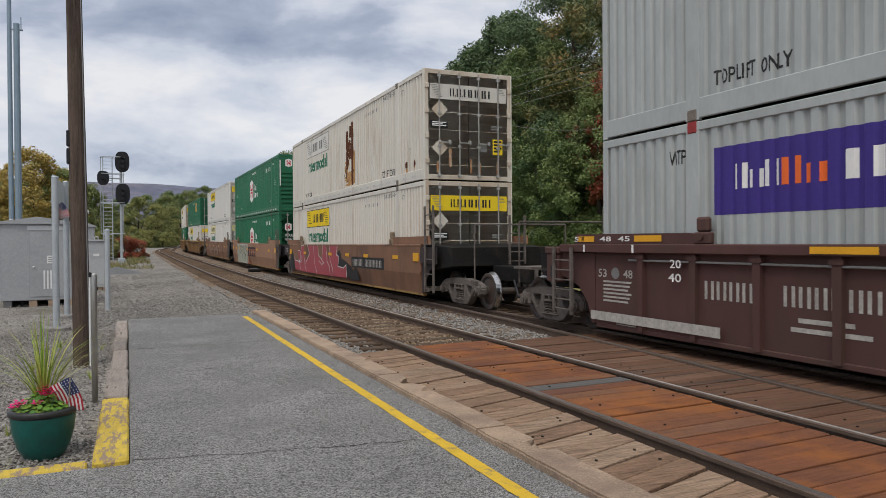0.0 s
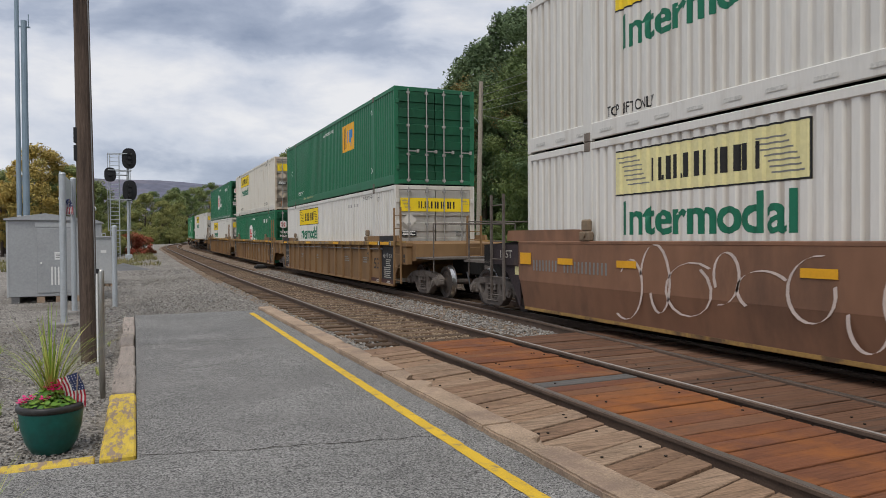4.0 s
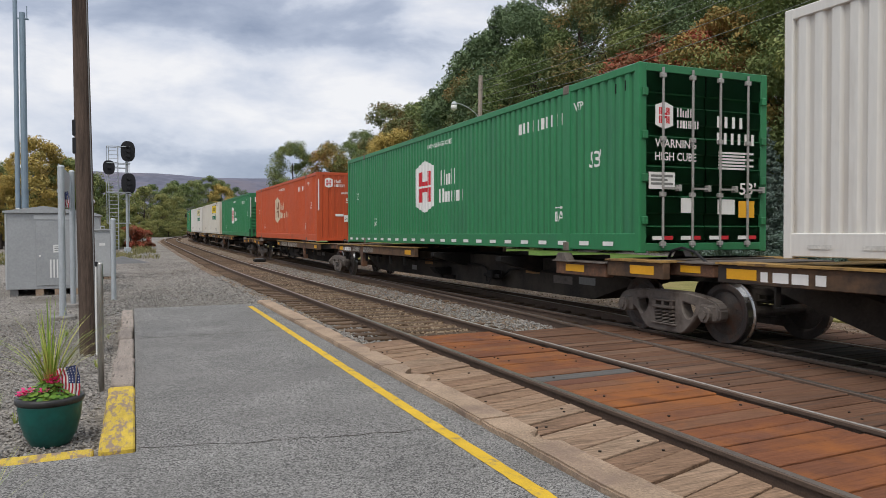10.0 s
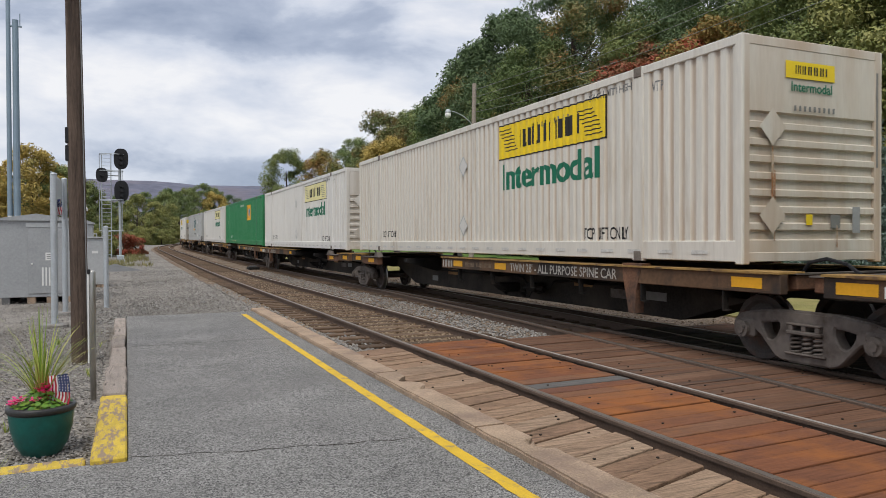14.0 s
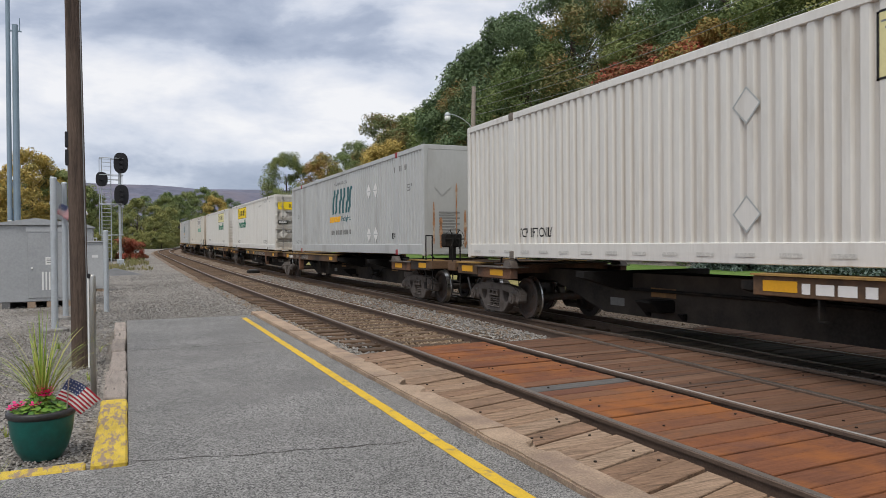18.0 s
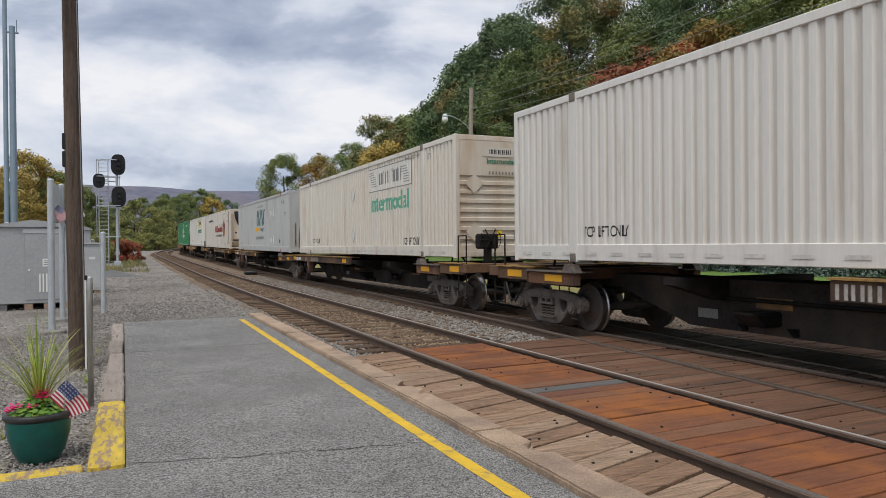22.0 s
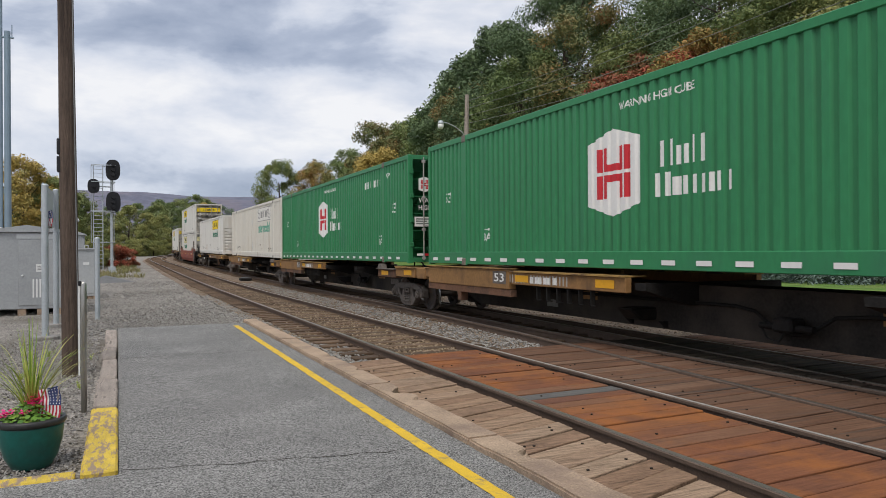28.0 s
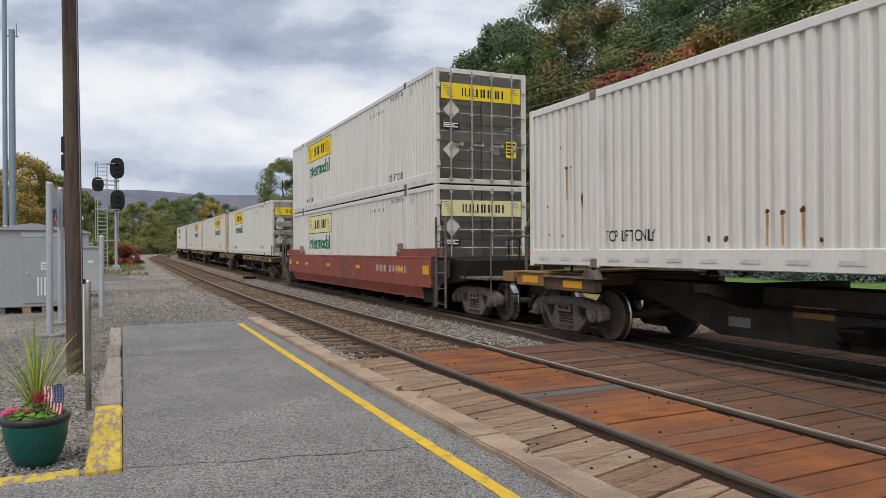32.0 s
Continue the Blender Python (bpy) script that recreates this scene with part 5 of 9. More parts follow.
        for u in (0.35, 0.62):
            part("tie_slot", on_side(shapes(rect(0, 1, 0, 1)), u, u + 0.05, 2.52, 2.68, up=0.004), "under", c)
        if colour != "orange":
            part("reflective_tape", on_side(shapes(*[rect(k / 23 + 0.004, k / 23 + 0.022, 0, 1) for k in range(23)]), 0.3, 15.9, 0.10, 0.17, False, 0.006), "logo_white", c, "white reflective dashes")
        if end == "doors":
            end_badge_hexagon(c, -1.0, 1.9)
            part("lettering", on_end(glyphs("WARNING"), -1.0, -0.2, 1.62, 1.75), "logo_white", c)
            part("lettering", on_end(glyphs("HIGH CUBE"), -1.0, -0.2, 1.42, 1.55), "logo_white", c)
            part("code_plate", on_end(letter_bars([0.25] * 4, 0.4), 0.22, 0.75, 1.98, 2.16), "logo_white", c)
            part("code_plate", on_end(letter_bars([0.25] * 6, 0.4), 0.22, 1.0, 1.72, 1.9), "logo_white", c)
            bars_on_end(c, 0.25, 1.0, 1.3, 1.6, 6, "logo_white")
            part("lettering", on_end(glyphs("53'"), 0.7, 1.05, 0.92, 1.12), "logo_white", c)
            part("end_plate", on_end(shapes(rect(0, 1, 0, 1)), -1.12, -0.62, 0.98, 1.24), "logo_white", c)
            bars_on_end(c, -1.08, -0.66, 1.02, 1.2, 3, "logo_grey", -HALF_L - 0.003)
            part("end_plate", on_end(shapes(rect(0, 1, 0, 1)), 0.68, 1.02, 0.55, 0.82), "logo_amber", c)
            part("end_plate", on_end(shapes(rect(0, 1, 0, 1)), 0.24, 0.6, 0.6, 0.84), "logo_white", c)
            part("end_plate", on_end(shapes(rect(0, 1, 0, 1)), -0.5, -0.28, 0.62, 0.85), "logo_white", c)
            part("reflective_tape", on_end(shapes(*[rect(a, a + 0.09, 0, 1) for a in (0.02, 0.27, 0.53, 0.8)]), -1.1, 1.1, 0.20, 0.26, -HALF_L - 0.01), "logo_white", c)
            part("reflective_tape", on_end(shapes(*[rect(a + 0.09, a + 0.18, 0, 1) for a in (0.02, 0.27, 0.53, 0.8)]), -1.1, 1.1, 0.20, 0.26, -HALF_L - 0.01), "logo_red", c)
        else:
            end_badge_hexagon(c, -0.95, 2.25)
            part("code_plate", on_end(letter_bars([0.3] * 1, 0.3), -1.24, -1.19, 1.3, 2.6, -HALF_L - 0.002), "logo_white", c)
            part("lettering", on_end(glyphs("WARNING HIGH CUBE"), -0.25, 0.7, 1.98, 2.08), "logo_white", c)
            part("lettering", on_end(glyphs("53'"), -0.05, 0.4, 1.62, 1.82), "logo_white", c)
            part("end_plate", on_end(shapes(rect(0, 1, 0, 1)), -0.12, 0.38, 0.82, 1.1), "logo_white", c)
            part("lettering", on_end(glyphs("24,000 lbs"), -0.08, 0.34, 0.9, 1.0, -HALF_L - 0.003), "logo_black", c)
            part("end_plate", on_end(shapes(rect(0, 1, 0, 1)), -0.5, -0.15, 1.05, 1.15), "logo_white", c)
            box_part("document_box", (0.85, -HALF_L - 0.03, 0.85), (1.02, -HALF_L, 1.2), colour, c, bevel=0.01)
    elif logo == "none":
        stencil(c, "TOP LIFT ONLY", 12.55, 13.75, 0.40, 0.60, "logo_black")
    elif logo == "emp":
        part("logo_panel", on_side(shapes(rect(0, 1, 0, 1)), 4.3, 5.8, 1.55, 2.5), "logo_amber", c, "yellow square badge")
        part("logo_mark", on_side(shapes(rect(0.12, 0.2, 0.1, 0.9), rect(0.26, 0.34, 0.1, 0.9)), 4.3, 5.8, 1.55, 2.5, up=0.005), "logo_black", c)
        part("logo_mark", on_side(shapes(rect(0.42, 0.48, 0.3, 0.75), rect(0.52, 0.57, 0.35, 0.7), rect(0.61, 0.67, 0.3, 0.75), rect(0.72, 0.78, 0.15, 0.75), rect(0.78, 0.88, 0.45, 0.75)), 4.3, 5.8, 1.55, 2.5, up=0.005),
             "logo_blue", c)
        stencil(c, "WARNING HIGH CUBE", 7.15, 8.75, 2.48, 2.6, "logo_white")
        stencil(c, "VTP", 2.05, 2.4, 2.35, 2.52, "logo_white")
        stencil(c, "DA", 2.05, 2.35, 0.5, 0.68, "logo_white")
        stencil(c, "53'", 14.85, 15.15, 1.45, 1.68, "logo_white")
        stencil(c, "TOP LIFT ONLY", 12.6, 13.6, 0.42, 0.58, "logo_white")
        part("chalk_mark", on_side(letter_bars([0.4, 0.2, 0.5, 0.6, 0.3, 0.3, 0.6, 0.2], 0.2, [0.8, 1, 0.6, 0.9, 0.7, 1, 0.8, 0.6]), 10.5, 12.5, 0.19, 0.27, False, 0.006), "logo_pale", c, "faint chalk scribble")
    elif logo == "teal":
        poly = [[(a, 0), (a + 0.085, 0), (a + 0.085 + 0.11, 1), (a + 0.11, 1)] for a in (0.02, 0.17, 0.36, 0.51, 0.69, 0.80)]
        part("logo_name", on_side(shapes(*poly), 6.5, 9.2, 1.42, 2.30), "logo_teal", c, "large slanted teal bars")
        part("logo_stripe", on_side(shapes([(0, 0), (0.95, 0), (1, 1), (0.05, 1)]), 8.0, 9.45, 1.12, 1.32), "logo_amber", c, "yellow-orange stripe")
        part("lettering", on_side(glyphs("Freight"), 6.75, 7.85, 1.08, 1.32), "logo_teal", c)
        part("logo_tagline", on_side(letter_bars([0.3, 0.2, 0.1, 0.4, 0.3, 0.3, 0.4, 0.3, 0.2, 0.2, 0.1, 0.5, 0.3, 0.5, 0.3, 0.3, 0.3, 0.3], 0.12), 6.7, 9.2, 0.66, 0.82), "logo_grey", c)
        stencil(c, "WARNING HIGH CUBE", 7.1, 8.75, 2.44, 2.55, "logo_grey")
        stencil(c, "53'", 14.7, 15.0, 1.45, 1.65, "logo_grey")
        stencil(c, "DA", 2.15, 2.45, 0.45, 0.63, "logo_black")
        stencil(c, "TOP LIFT ONLY", 14.3, 15.4, 0.36, 0.5, "logo_grey")
        code_bars(c, 1.2, 2.4, 2.35, 2.5, "logo_grey", 9)
        stencil(c, "53'", 0.9, 1.2, 1.75, 1.95, "logo_grey")
        for u in (3.95, 4.63):
            for z in (0.61, 1.97):
                part("placard_holder", on_side(shapes([(0.5, 1), (1, 0.5), (0.5, 0), (0, 0.5)]), u - 0.22, u + 0.22, z - 0.23, z + 0.23, False, -0.014), "logo_white", c, "white diamond placard holder")
                part("placard_bar", on_side(shapes(rect(0, 1, 0, 1)), u - 0.2, u + 0.2, z - 0.012, z + 0.012, False, -0.011), "grey", c)
        for x, z in ((-0.75, 1.8), (0.55, 1.8), (0.55, 0.7)):
            part("placard_holder", on_end(shapes([(0.5, 1), (1, 0.5), (0.5, 0), (0, 0.5)]), x - 0.24, x + 0.24, z - 0.24, z + 0.24, -HALF_L + 0.003), colour, c, "diamond placard holder")
        bars_on_end(c, -0.85, -0.25, 0.55, 1.15, 8, "logo_grey", -HALF_L + 0.01)
    elif logo == "purple":
        part("logo_panel", on_side(shapes(rect(0, 1, 0, 1)), 5.6, 13.75, 1.62, 2.5), "logo_purple", c, "purple name panel")
        part("logo_name", on_side(letter_bars([0.5, 0.5, 0.5], 0.12, [1, 0.7, 1]), 12.72, 13.42, 1.94, 2.26, up=0.005), "logo_white", c)
        part("logo_name", on_side(letter_bars([0.5, 0.5], 0.08, [1, 0.7]), 12.1, 12.68, 1.94, 2.26, up=0.005), "logo_orange", c)
        part("logo_name", on_side(letter_bars([0.5, 0.5, 0.2, 0.4, 0.2, 0.5, 0.5, 0.5, 0.4, 0.2], 0.12, [1, 0.7, 1, 0.8, 0.7, 0.7, 0.7, 1, 0.7, 1]), 7.4, 11.85, 1.94, 2.26, up=0.005), "logo_white", c)
        stencil(c, "TOP LIFT ONLY", 12.2, 13.7, 0.35, 0.58, "logo_black")
        stencil(c, "WTP", 14.3, 14.6, 2.35, 2.55, "logo_black")
    elif logo == "crest":
        part("logo_name", on_side(letter_bars([0.39, 0.1, 0.39, 0.1, 0.39, 0.18, 0.18, 0.36, 0.2, 0.3, 0.18, 0.18, 0.36], 0.09, [0.8, 0.15, 0.8, 0.15, 0.85, 0.6, 0.58, 0.55, 0.95, 0.6, 0.6, 0.58, 1.0]), 4.1, 8.95, 1.28, 1.9, False), "logo_maroon", c,
             "dark red name lettering")
        part("lettering", on_side(glyphs("GLOBAL TRANSPORTATION"), 4.4, 8.65, 0.92, 1.08, False), "logo_black", c)
        part("lettering", on_side(glyphs("TOP LIFT ONLY"), 2.2, 3.25, 0.30, 0.44, False, 0.006), "logo_black", c)
        part("lettering", on_side(glyphs("WTP"), 0.95, 1.4, 2.4, 2.56, False), "logo_black", c)
        part("lettering", on_side(glyphs("53'"), 1.2, 1.45, 0.36, 0.48, False, 0.006), "logo_black", c)
        part("lettering", on_side(glyphs("TARE WEIGHT"), 0.75, 1.6, 1.98, 2.08, False), "logo_grey", c)
        part("lettering", on_side(glyphs("STACK LIMIT 3 HIGH"), 2.2, 3.5, 2.58, 2.68, False), "logo_grey", c)
        for sx in (0, 1):
            part("crest_mantle", on_side(shapes([(abs(sx - 0.80), 0.18), (abs(sx - 1.05), 0.10), (abs(sx - 0.98), 0.42), (abs(sx - 1.1), 0.5), (abs(sx - 1.06), 0.86), (abs(sx - 0.88), 0.70), (abs(sx - 0.72), 0.66)]), 2.7, 3.75, 0.82, 2.35, False, 0.001), "logo_maroon", c, "crimson mantling of the crest")
        part("logo_name", on_side(letter_bars([0.5] * 9, 0.2), 10.3, 13.5, 2.2, 2.36, False), "logo_navy", c)
        part("crest_shield", on_side(shapes([(0.5, 0), (0.8, 0.12), (0.82, 0.62), (0.18, 0.62), (0.2, 0.12)]), 2.7, 3.75, 0.82, 2.35, False), "logo_navy", c, "blue heraldic shield")
        part("crest_frame", on_side(shapes([(0.84, 0.10), (0.95, 0.16), (0.93, 0.42), (0.86, 0.46)], [(0.16, 0.10), (0.05, 0.16), (0.07, 0.42), (0.14, 0.46)], [(0.38, 0.84), (0.62, 0.84), (0.6, 1), (0.4, 1)]), 2.7, 3.75, 0.82, 2.35, False),
             "logo_amber", c)
        part("crest_top", on_side(shapes([(0.22, 0.64), (0.78, 0.64), (0.66, 0.84), (0.34, 0.84)]), 2.7, 3.75, 0.82, 2.35, False), "logo_maroon", c)
        for k in range(3):
            part("crest_charge", on_side(shapes(rect(0.34, 0.66, 0.18 + 0.14 * k, 0.27 + 0.14 * k)), 2.7, 3.75, 0.82, 2.35, False, 0.006), "logo_amber", c)
    if end == "reefer":
        y = -HALF_L
        part("end_wall", end_sheet(colour, "plain"), None, c).location.y = 0.7
        for sx in (-1, 1):
            box_part("corner_filler", (min(sx * 1.18, sx * 1.288), y + 0.7, 0.28), (max(sx * 1.18, sx * 1.288), y + 0.78, 2.785), "cream", c)
        for k in range(4):
            part("warning_mark", on_side(shapes(rect(0, 1, 0, 1)), 0.78, 0.92, 0.5 + 0.1 * k, 0.57 + 0.1 * k, False, 0.004), "logo_red", c)
        box_part("cooler_body", (-1.0, y + 0.16, 0.64), (0.92, y + 0.74, 2.62), "cream", c, "cream cooling unit housing", 0.06)
        for x0, x1 in ((-0.6, 0.02), (0.05, 0.66)):
            box_part("housing_panel", (x0, y + 0.135, 0.68), (x1, y + 0.2, 1.66), "cream", c, "", 0.02)
        for x in (-0.82, 0.74):
            box_part("vent_hole", (x - 0.07, y + 0.15, 1.12), (x + 0.07, y + 0.2, 1.22), "reefer_black", c, "", 0.01)
        bm = fresh()
        add_prism(bm, [(-0.94, 2.72), (0.86, 2.72), (0.88, 2.2), (0.74, 1.72), (-0.66, 1.72), (-0.86, 2.2)], y + 0.05, y + 0.3, "y")
        bmesh.ops.bevel(bm, geom=bm.edges[:], offset=0.03, segments=2, affect="EDGES", clamp_overlap=True)
        part("grille", bm, "reefer_black", c, "dark blue-black grille", True)
        for k in range(10):
            z = 1.84 + k * 0.082
            box_part("louvre", (-0.46 - 0.012 * k, y + 0.02, z), (0.58 + 0.014 * k, y + 0.06, z + 0.03), "reefer_black", c)
        box_part("fuel_tank", (-1.02, y + 0.12, 0.10), (0.94, y + 0.8, 0.56), "soil_dust", c, "dusty brown fuel tank", 0.08)
        for x in (-0.45, 0.4):
            box_part("tank_strap", (x - 0.05, y + 0.105, 0.06), (x + 0.05, y + 0.82, 0.585), "cabinet", c, "", 0.02)
        for x0 in (-1.2, 1.2):
            bm = fresh()
            add_tube(bm, (x0, y + 0.06, 1.4), (x0, y + 0.66, 0.3), 0.03, seg=6)
            add_tube(bm, (x0, y + 0.06, 1.4), (x0, y + 0.66, 2.6), 0.03, seg=6)
            add_tube(bm, (x0, y + 0.06, 1.42), (x0, y + 0.66, 1.46), 0.025, seg=6)
            part("brace", bm, "cream", c)
        part("placard_holder", on_end(shapes([(0.5, 1), (1, 0.5), (0.5, 0), (0, 0.5)]), -0.16, 0.24, 1.0, 1.42, y + 0.13), "cabinet_light", c, "diamond placard holder")
    return c


def rust_ends(c, runs, y=-HALF_L):
    """Brown runs down the near end wall; runs are (x, top, bottom, width)."""
    for x, z1, z0, w in runs:
        edge = [(0.28 + 0.22 * random.random() * (1 + 0.8 * (k % 3 == 1)), 1 - k / 8) for k in range(9)]
        pts = [(0.5 - e * (0.5 if k in (0, 8) else 1), v) for k, (e, v) in enumerate(edge)] + [(0.5 + e * (0.6 if k in (0, 8) else 1), v) for k, (e, v) in reversed(list(enumerate(edge)))]
        part("rust_run", on_end(shapes(pts), x - w / 2, x + w / 2, z0, z1, y - 0.001), "rust_streak", c, "brown rust run")


def ragged(seed, n=13, torn=0.3):
    """A tall unit shape with torn edges."""
    r = random.Random(seed)
    a = [(torn * r.random() ** 1.5 + (0.18 if k in (0, n) else 0), k / n + r.uniform(-0.02, 0.02)) for k in range(n + 1)]
    b = [(1 - torn * r.random() ** 1.5 - (0.18 if k in (0, n) else 0), k / n + r.uniform(-0.02, 0.02)) for k in range(n + 1)]
    return a + b[::-1]


def rust_field(c):
    """A wide patch where the paint has come away from the corrugated side, with orange stains round it."""
    for k, (u0, u1, z0, z1) in enumerate(((6.25, 7.5, 0.36, 0.85), (6.2, 6.6, 0.4, 1.5), (6.9, 7.5, 0.5, 1.3))):
        part("rust_run", on_side(shapes(ragged(40 + k, 9, 0.42)), u0, u1, z0, z1, up=0.002 + 0.0004 * k), "rust_pale", c, "pale orange rust stain")
    for k, (u0, u1, z0, z1) in enumerate(((6.36, 6.78, 0.52, 2.5), (6.98, 7.36, 0.95, 2.3), (6.7, 7.1, 1.25, 1.95), (6.66, 6.98, 2.0, 2.42), (7.2, 7.42, 0.62, 1.05), (6.5, 6.66, 0.36, 0.6), (7.06, 7.2, 0.5, 0.85))):
        part("rust_patch", on_side(shapes(ragged(60 + k, 13, 0.34)), u0, u1, z0, z1, up=0.0035 + 0.0005 * k), "rust", c, "dark rust patch")


def rust_marks(c, spots, runs=True):
    """Rusted-through patches with brown runs below; spots are (metres from the near end, height, width, tallness)."""
    for u, z, w, h in spots:
        pts = []
        for k in range(9):
            a = 2 * math.pi * k / 9
            r = 0.5 * random.uniform(0.6, 1.0)
            pts.append((0.5 + r * math.cos(a), 0.5 + r * math.sin(a)))
        q = 0.5 if h > 0.24 else 0.34
        part("rust_patch", on_side(shapes(pts), u - w * q, u + w * q, z - h * q, z + h * q, up=0.005), "rust", c, "dark rust patch")
        if runs:
            part("rust_run", on_side(shapes([(0.1, 1), (0.9, 1), (0.82, 0.55), (0.78, 0), (0.55, 0.12), (0.3, 0.02), (0.2, 0.5)]), u - w / 4.5, u + w / 4.5, max(0.3, z - h / 2 - 0.55), z - h / 3, up=0.002), "rust_pale", c)

# ---- wagons ----
WHEEL_R = 0.42


@functools.cache
def wheelset_mesh():
    bm = fresh()
    for side in (-1, 1):
        x = side * 0.752
        prof = [(0.07, x + side * 0.10), (0.12, x + side * 0.07), (0.30, x + side * 0.035), (0.345, x + side * 0.07), (0.41, x + side * 0.072), (WHEEL_R, x + side * 0.06),
                (WHEEL_R + 0.004, x - side * 0.035), (WHEEL_R + 0.03, x - side * 0.05), (WHEEL_R + 0.03, x - side * 0.07), (0.34, x - side * 0.07), (0.30, x - side * 0.02), (0.12, x - side * 0.06), (0.07, x - side * 0.08)]
        faces = add_lathe(bm, prof, 28, axis="x")
        for f in faces[5 * 28:7 * 28]:
            f.material_index = 1
        for k in range(3):
            a = k * 2.094
            add_box(bm, (x + side * 0.045 - 0.012, 0.2 * math.cos(a) - 0.03, 0.2 * math.sin(a) - 0.03), (x + side * 0.045 + 0.012, 0.2 * math.cos(a) + 0.03, 0.2 * math.sin(a) + 0.03))
    add_tube(bm, (-1.02, 0, 0), (1.02, 0, 0), 0.075, seg=12)
    me = solid("wheelset", bm, "wheel_steel")
    me.materials.append(M["tread"])
    return me


def frame_web(bm, s, x0, x1):
    """One half of the cast web: a column and a slanting leg round an egg-shaped window."""
    rim = [(0.21, 0.66), (0.45, 0.69), (0.86, 0.64), (0.86, 0.50), (0.77, 0.44), (0.66, 0.36), (0.45, 0.14), (0.36, 0.086), (0.21, 0.086)]
    cy, cz, n = 0.50, 0.475, 28
    rings = [[], [], [], [], [], []]
    for k in range(n):
        a = 2 * math.pi * k / n
        dy, dz = math.cos(a), math.sin(a)
        far = 9.0
        for (ay, az), (by, bz) in zip(rim, rim[1:] + rim[:1]):
            den = dy * (bz - az) - dz * (by - ay)
            if abs(den) > 1e-9:
                t = ((ay - cy) * (bz - az) - (az - cz) * (by - ay)) / den
                u = ((ay - cy) * dz - (az - cz) * dy) / den
                if t > 0 and -1e-6 <= u <= 1 + 1e-6:
                    far = min(far, t)
        egg = 1 / math.hypot(dy / (0.125 + 0.03 * dz), dz / 0.15)
        for ring, (x, q) in zip(rings, ((x0 + 0.02, far), (x0, far - 0.02), (x0, egg + 0.02), (x0 + 0.02, egg), (x1, egg), (x1, far))):
            ring.append(bm.verts.new((x, s * (cy + q * dy), cz + q * dz)))
    for ra, rb in zip(rings, rings[1:] + rings[:1]):
        for k in range(n):
            q = (ra[k], ra[(k + 1) % n], rb[(k + 1) % n], rb[k])
            bm.faces.new(q if s > 0 else q[::-1])


@functools.cache
def side_frame_mesh():
    bm = fresh()
    x0, x1 = -0.085, 0.085
    add_prism(bm, [(-1.10, 0.50), (-1.02, 0.60), (-0.82, 0.655), (-0.45, 0.70), (0.45, 0.70), (0.82, 0.655), (1.02, 0.60), (1.10, 0.50), (1.10, 0.36), (0.99, 0.35), (0.93, 0.43), (0.80, 0.475), (0.60, 0.52), (0.42, 0.545),
                   (-0.42, 0.545), (-0.60, 0.52), (-0.80, 0.475), (-0.93, 0.43), (-0.99, 0.35), (-1.10, 0.36)], x0, x1)
    add_prism(bm, [(-0.30, 0.205), (0.30, 0.205), (0.33, 0.12), (0.27, 0.085), (-0.27, 0.085), (-0.33, 0.12)], x0, x1)
    bmesh.ops.bevel(bm, geom=bm.edges[:], offset=0.024, segments=2, affect="EDGES", clamp_overlap=True)
    for s in (-1, 1):
        frame_web(bm, s, x0, x1)
        add_box(bm, (x0 - 0.03, s * 0.89 - 0.15, 0.32), (x1 + 0.05, s * 0.89 + 0.15, 0.56), 0.03)
        add_tube(bm, (-0.17, s * 0.89, 0.42), (-0.02, s * 0.89, 0.42), 0.105, seg=14)
        add_tube(bm, (-0.195, s * 0.89, 0.42), (-0.16, s * 0.89, 0.42), 0.06, seg=8)
        for k in range(3):
            a = k * 2.094 + 0.5
            add_tube(bm, (-0.185, s * 0.89 + 0.075 * math.cos(a), 0.42 + 0.075 * math.sin(a)), (-0.165, s * 0.89 + 0.075 * math.cos(a), 0.42 + 0.075 * math.sin(a)), 0.016, seg=6)
    add_box(bm, (x0 - 0.05, -0.235, 0.43), (x1, 0.235, 0.475), 0.01)
    add_box(bm, (x0 - 0.05, -0.235, 0.535), (x1, 0.235, 0.565), 0.01)
    for y in (-0.21, -0.03, 0.15):
        add_box(bm, (x0 - 0.045, y, 0.47), (x1, y + 0.06, 0.54), 0.008)
    add_box(bm, (x0 - 0.04, -0.27, 0.19), (x1 + 0.02, 0.27, 0.215), 0.008)
    return solid("side_frame", bm, "truck_steel")


@functools.cache
def spring_mesh():
    bm = fresh()
    n, seg = 46, 5
    rings = []
    for k in range(n + 1):
        a = k / n * 2 * math.pi * 4.5
        c = Vector((0.058 * math.cos(a), 0.058 * math.sin(a), 0.20 + 0.23 * k / n))
        out_dir = Vector((math.cos(a), math.sin(a), 0))
        rings.append([bm.verts.new(c + 0.016 * (out_dir * math.cos(2 * math.pi * j / seg) + Vector((0, 0, 1)) * math.sin(2 * math.pi * j / seg))) for j in range(seg)])
    for a, b in zip(rings, rings[1:]):
        for j in range(seg):
            bm.faces.new((a[j], a[(j + 1) % seg], b[(j + 1) % seg], b[j]))
    return solid("spring", bm, "truck_steel", True)


@functools.cache
def bolster_mesh():
    bm = fresh()
    add_box(bm, (-1.0, -0.2, 0.42), (1.0, 0.2, 0.62), 0.03)
    add_box(bm, (-0.35, -0.35, 0.6), (0.35, 0.35, 0.80), 0.04)
    for s in (-1, 1):
        add_box(bm, (-0.8, s * 0.42 - 0.05, 0.30), (0.8, s * 0.42 + 0.05, 0.42))
    return solid("truck", bm, "under")


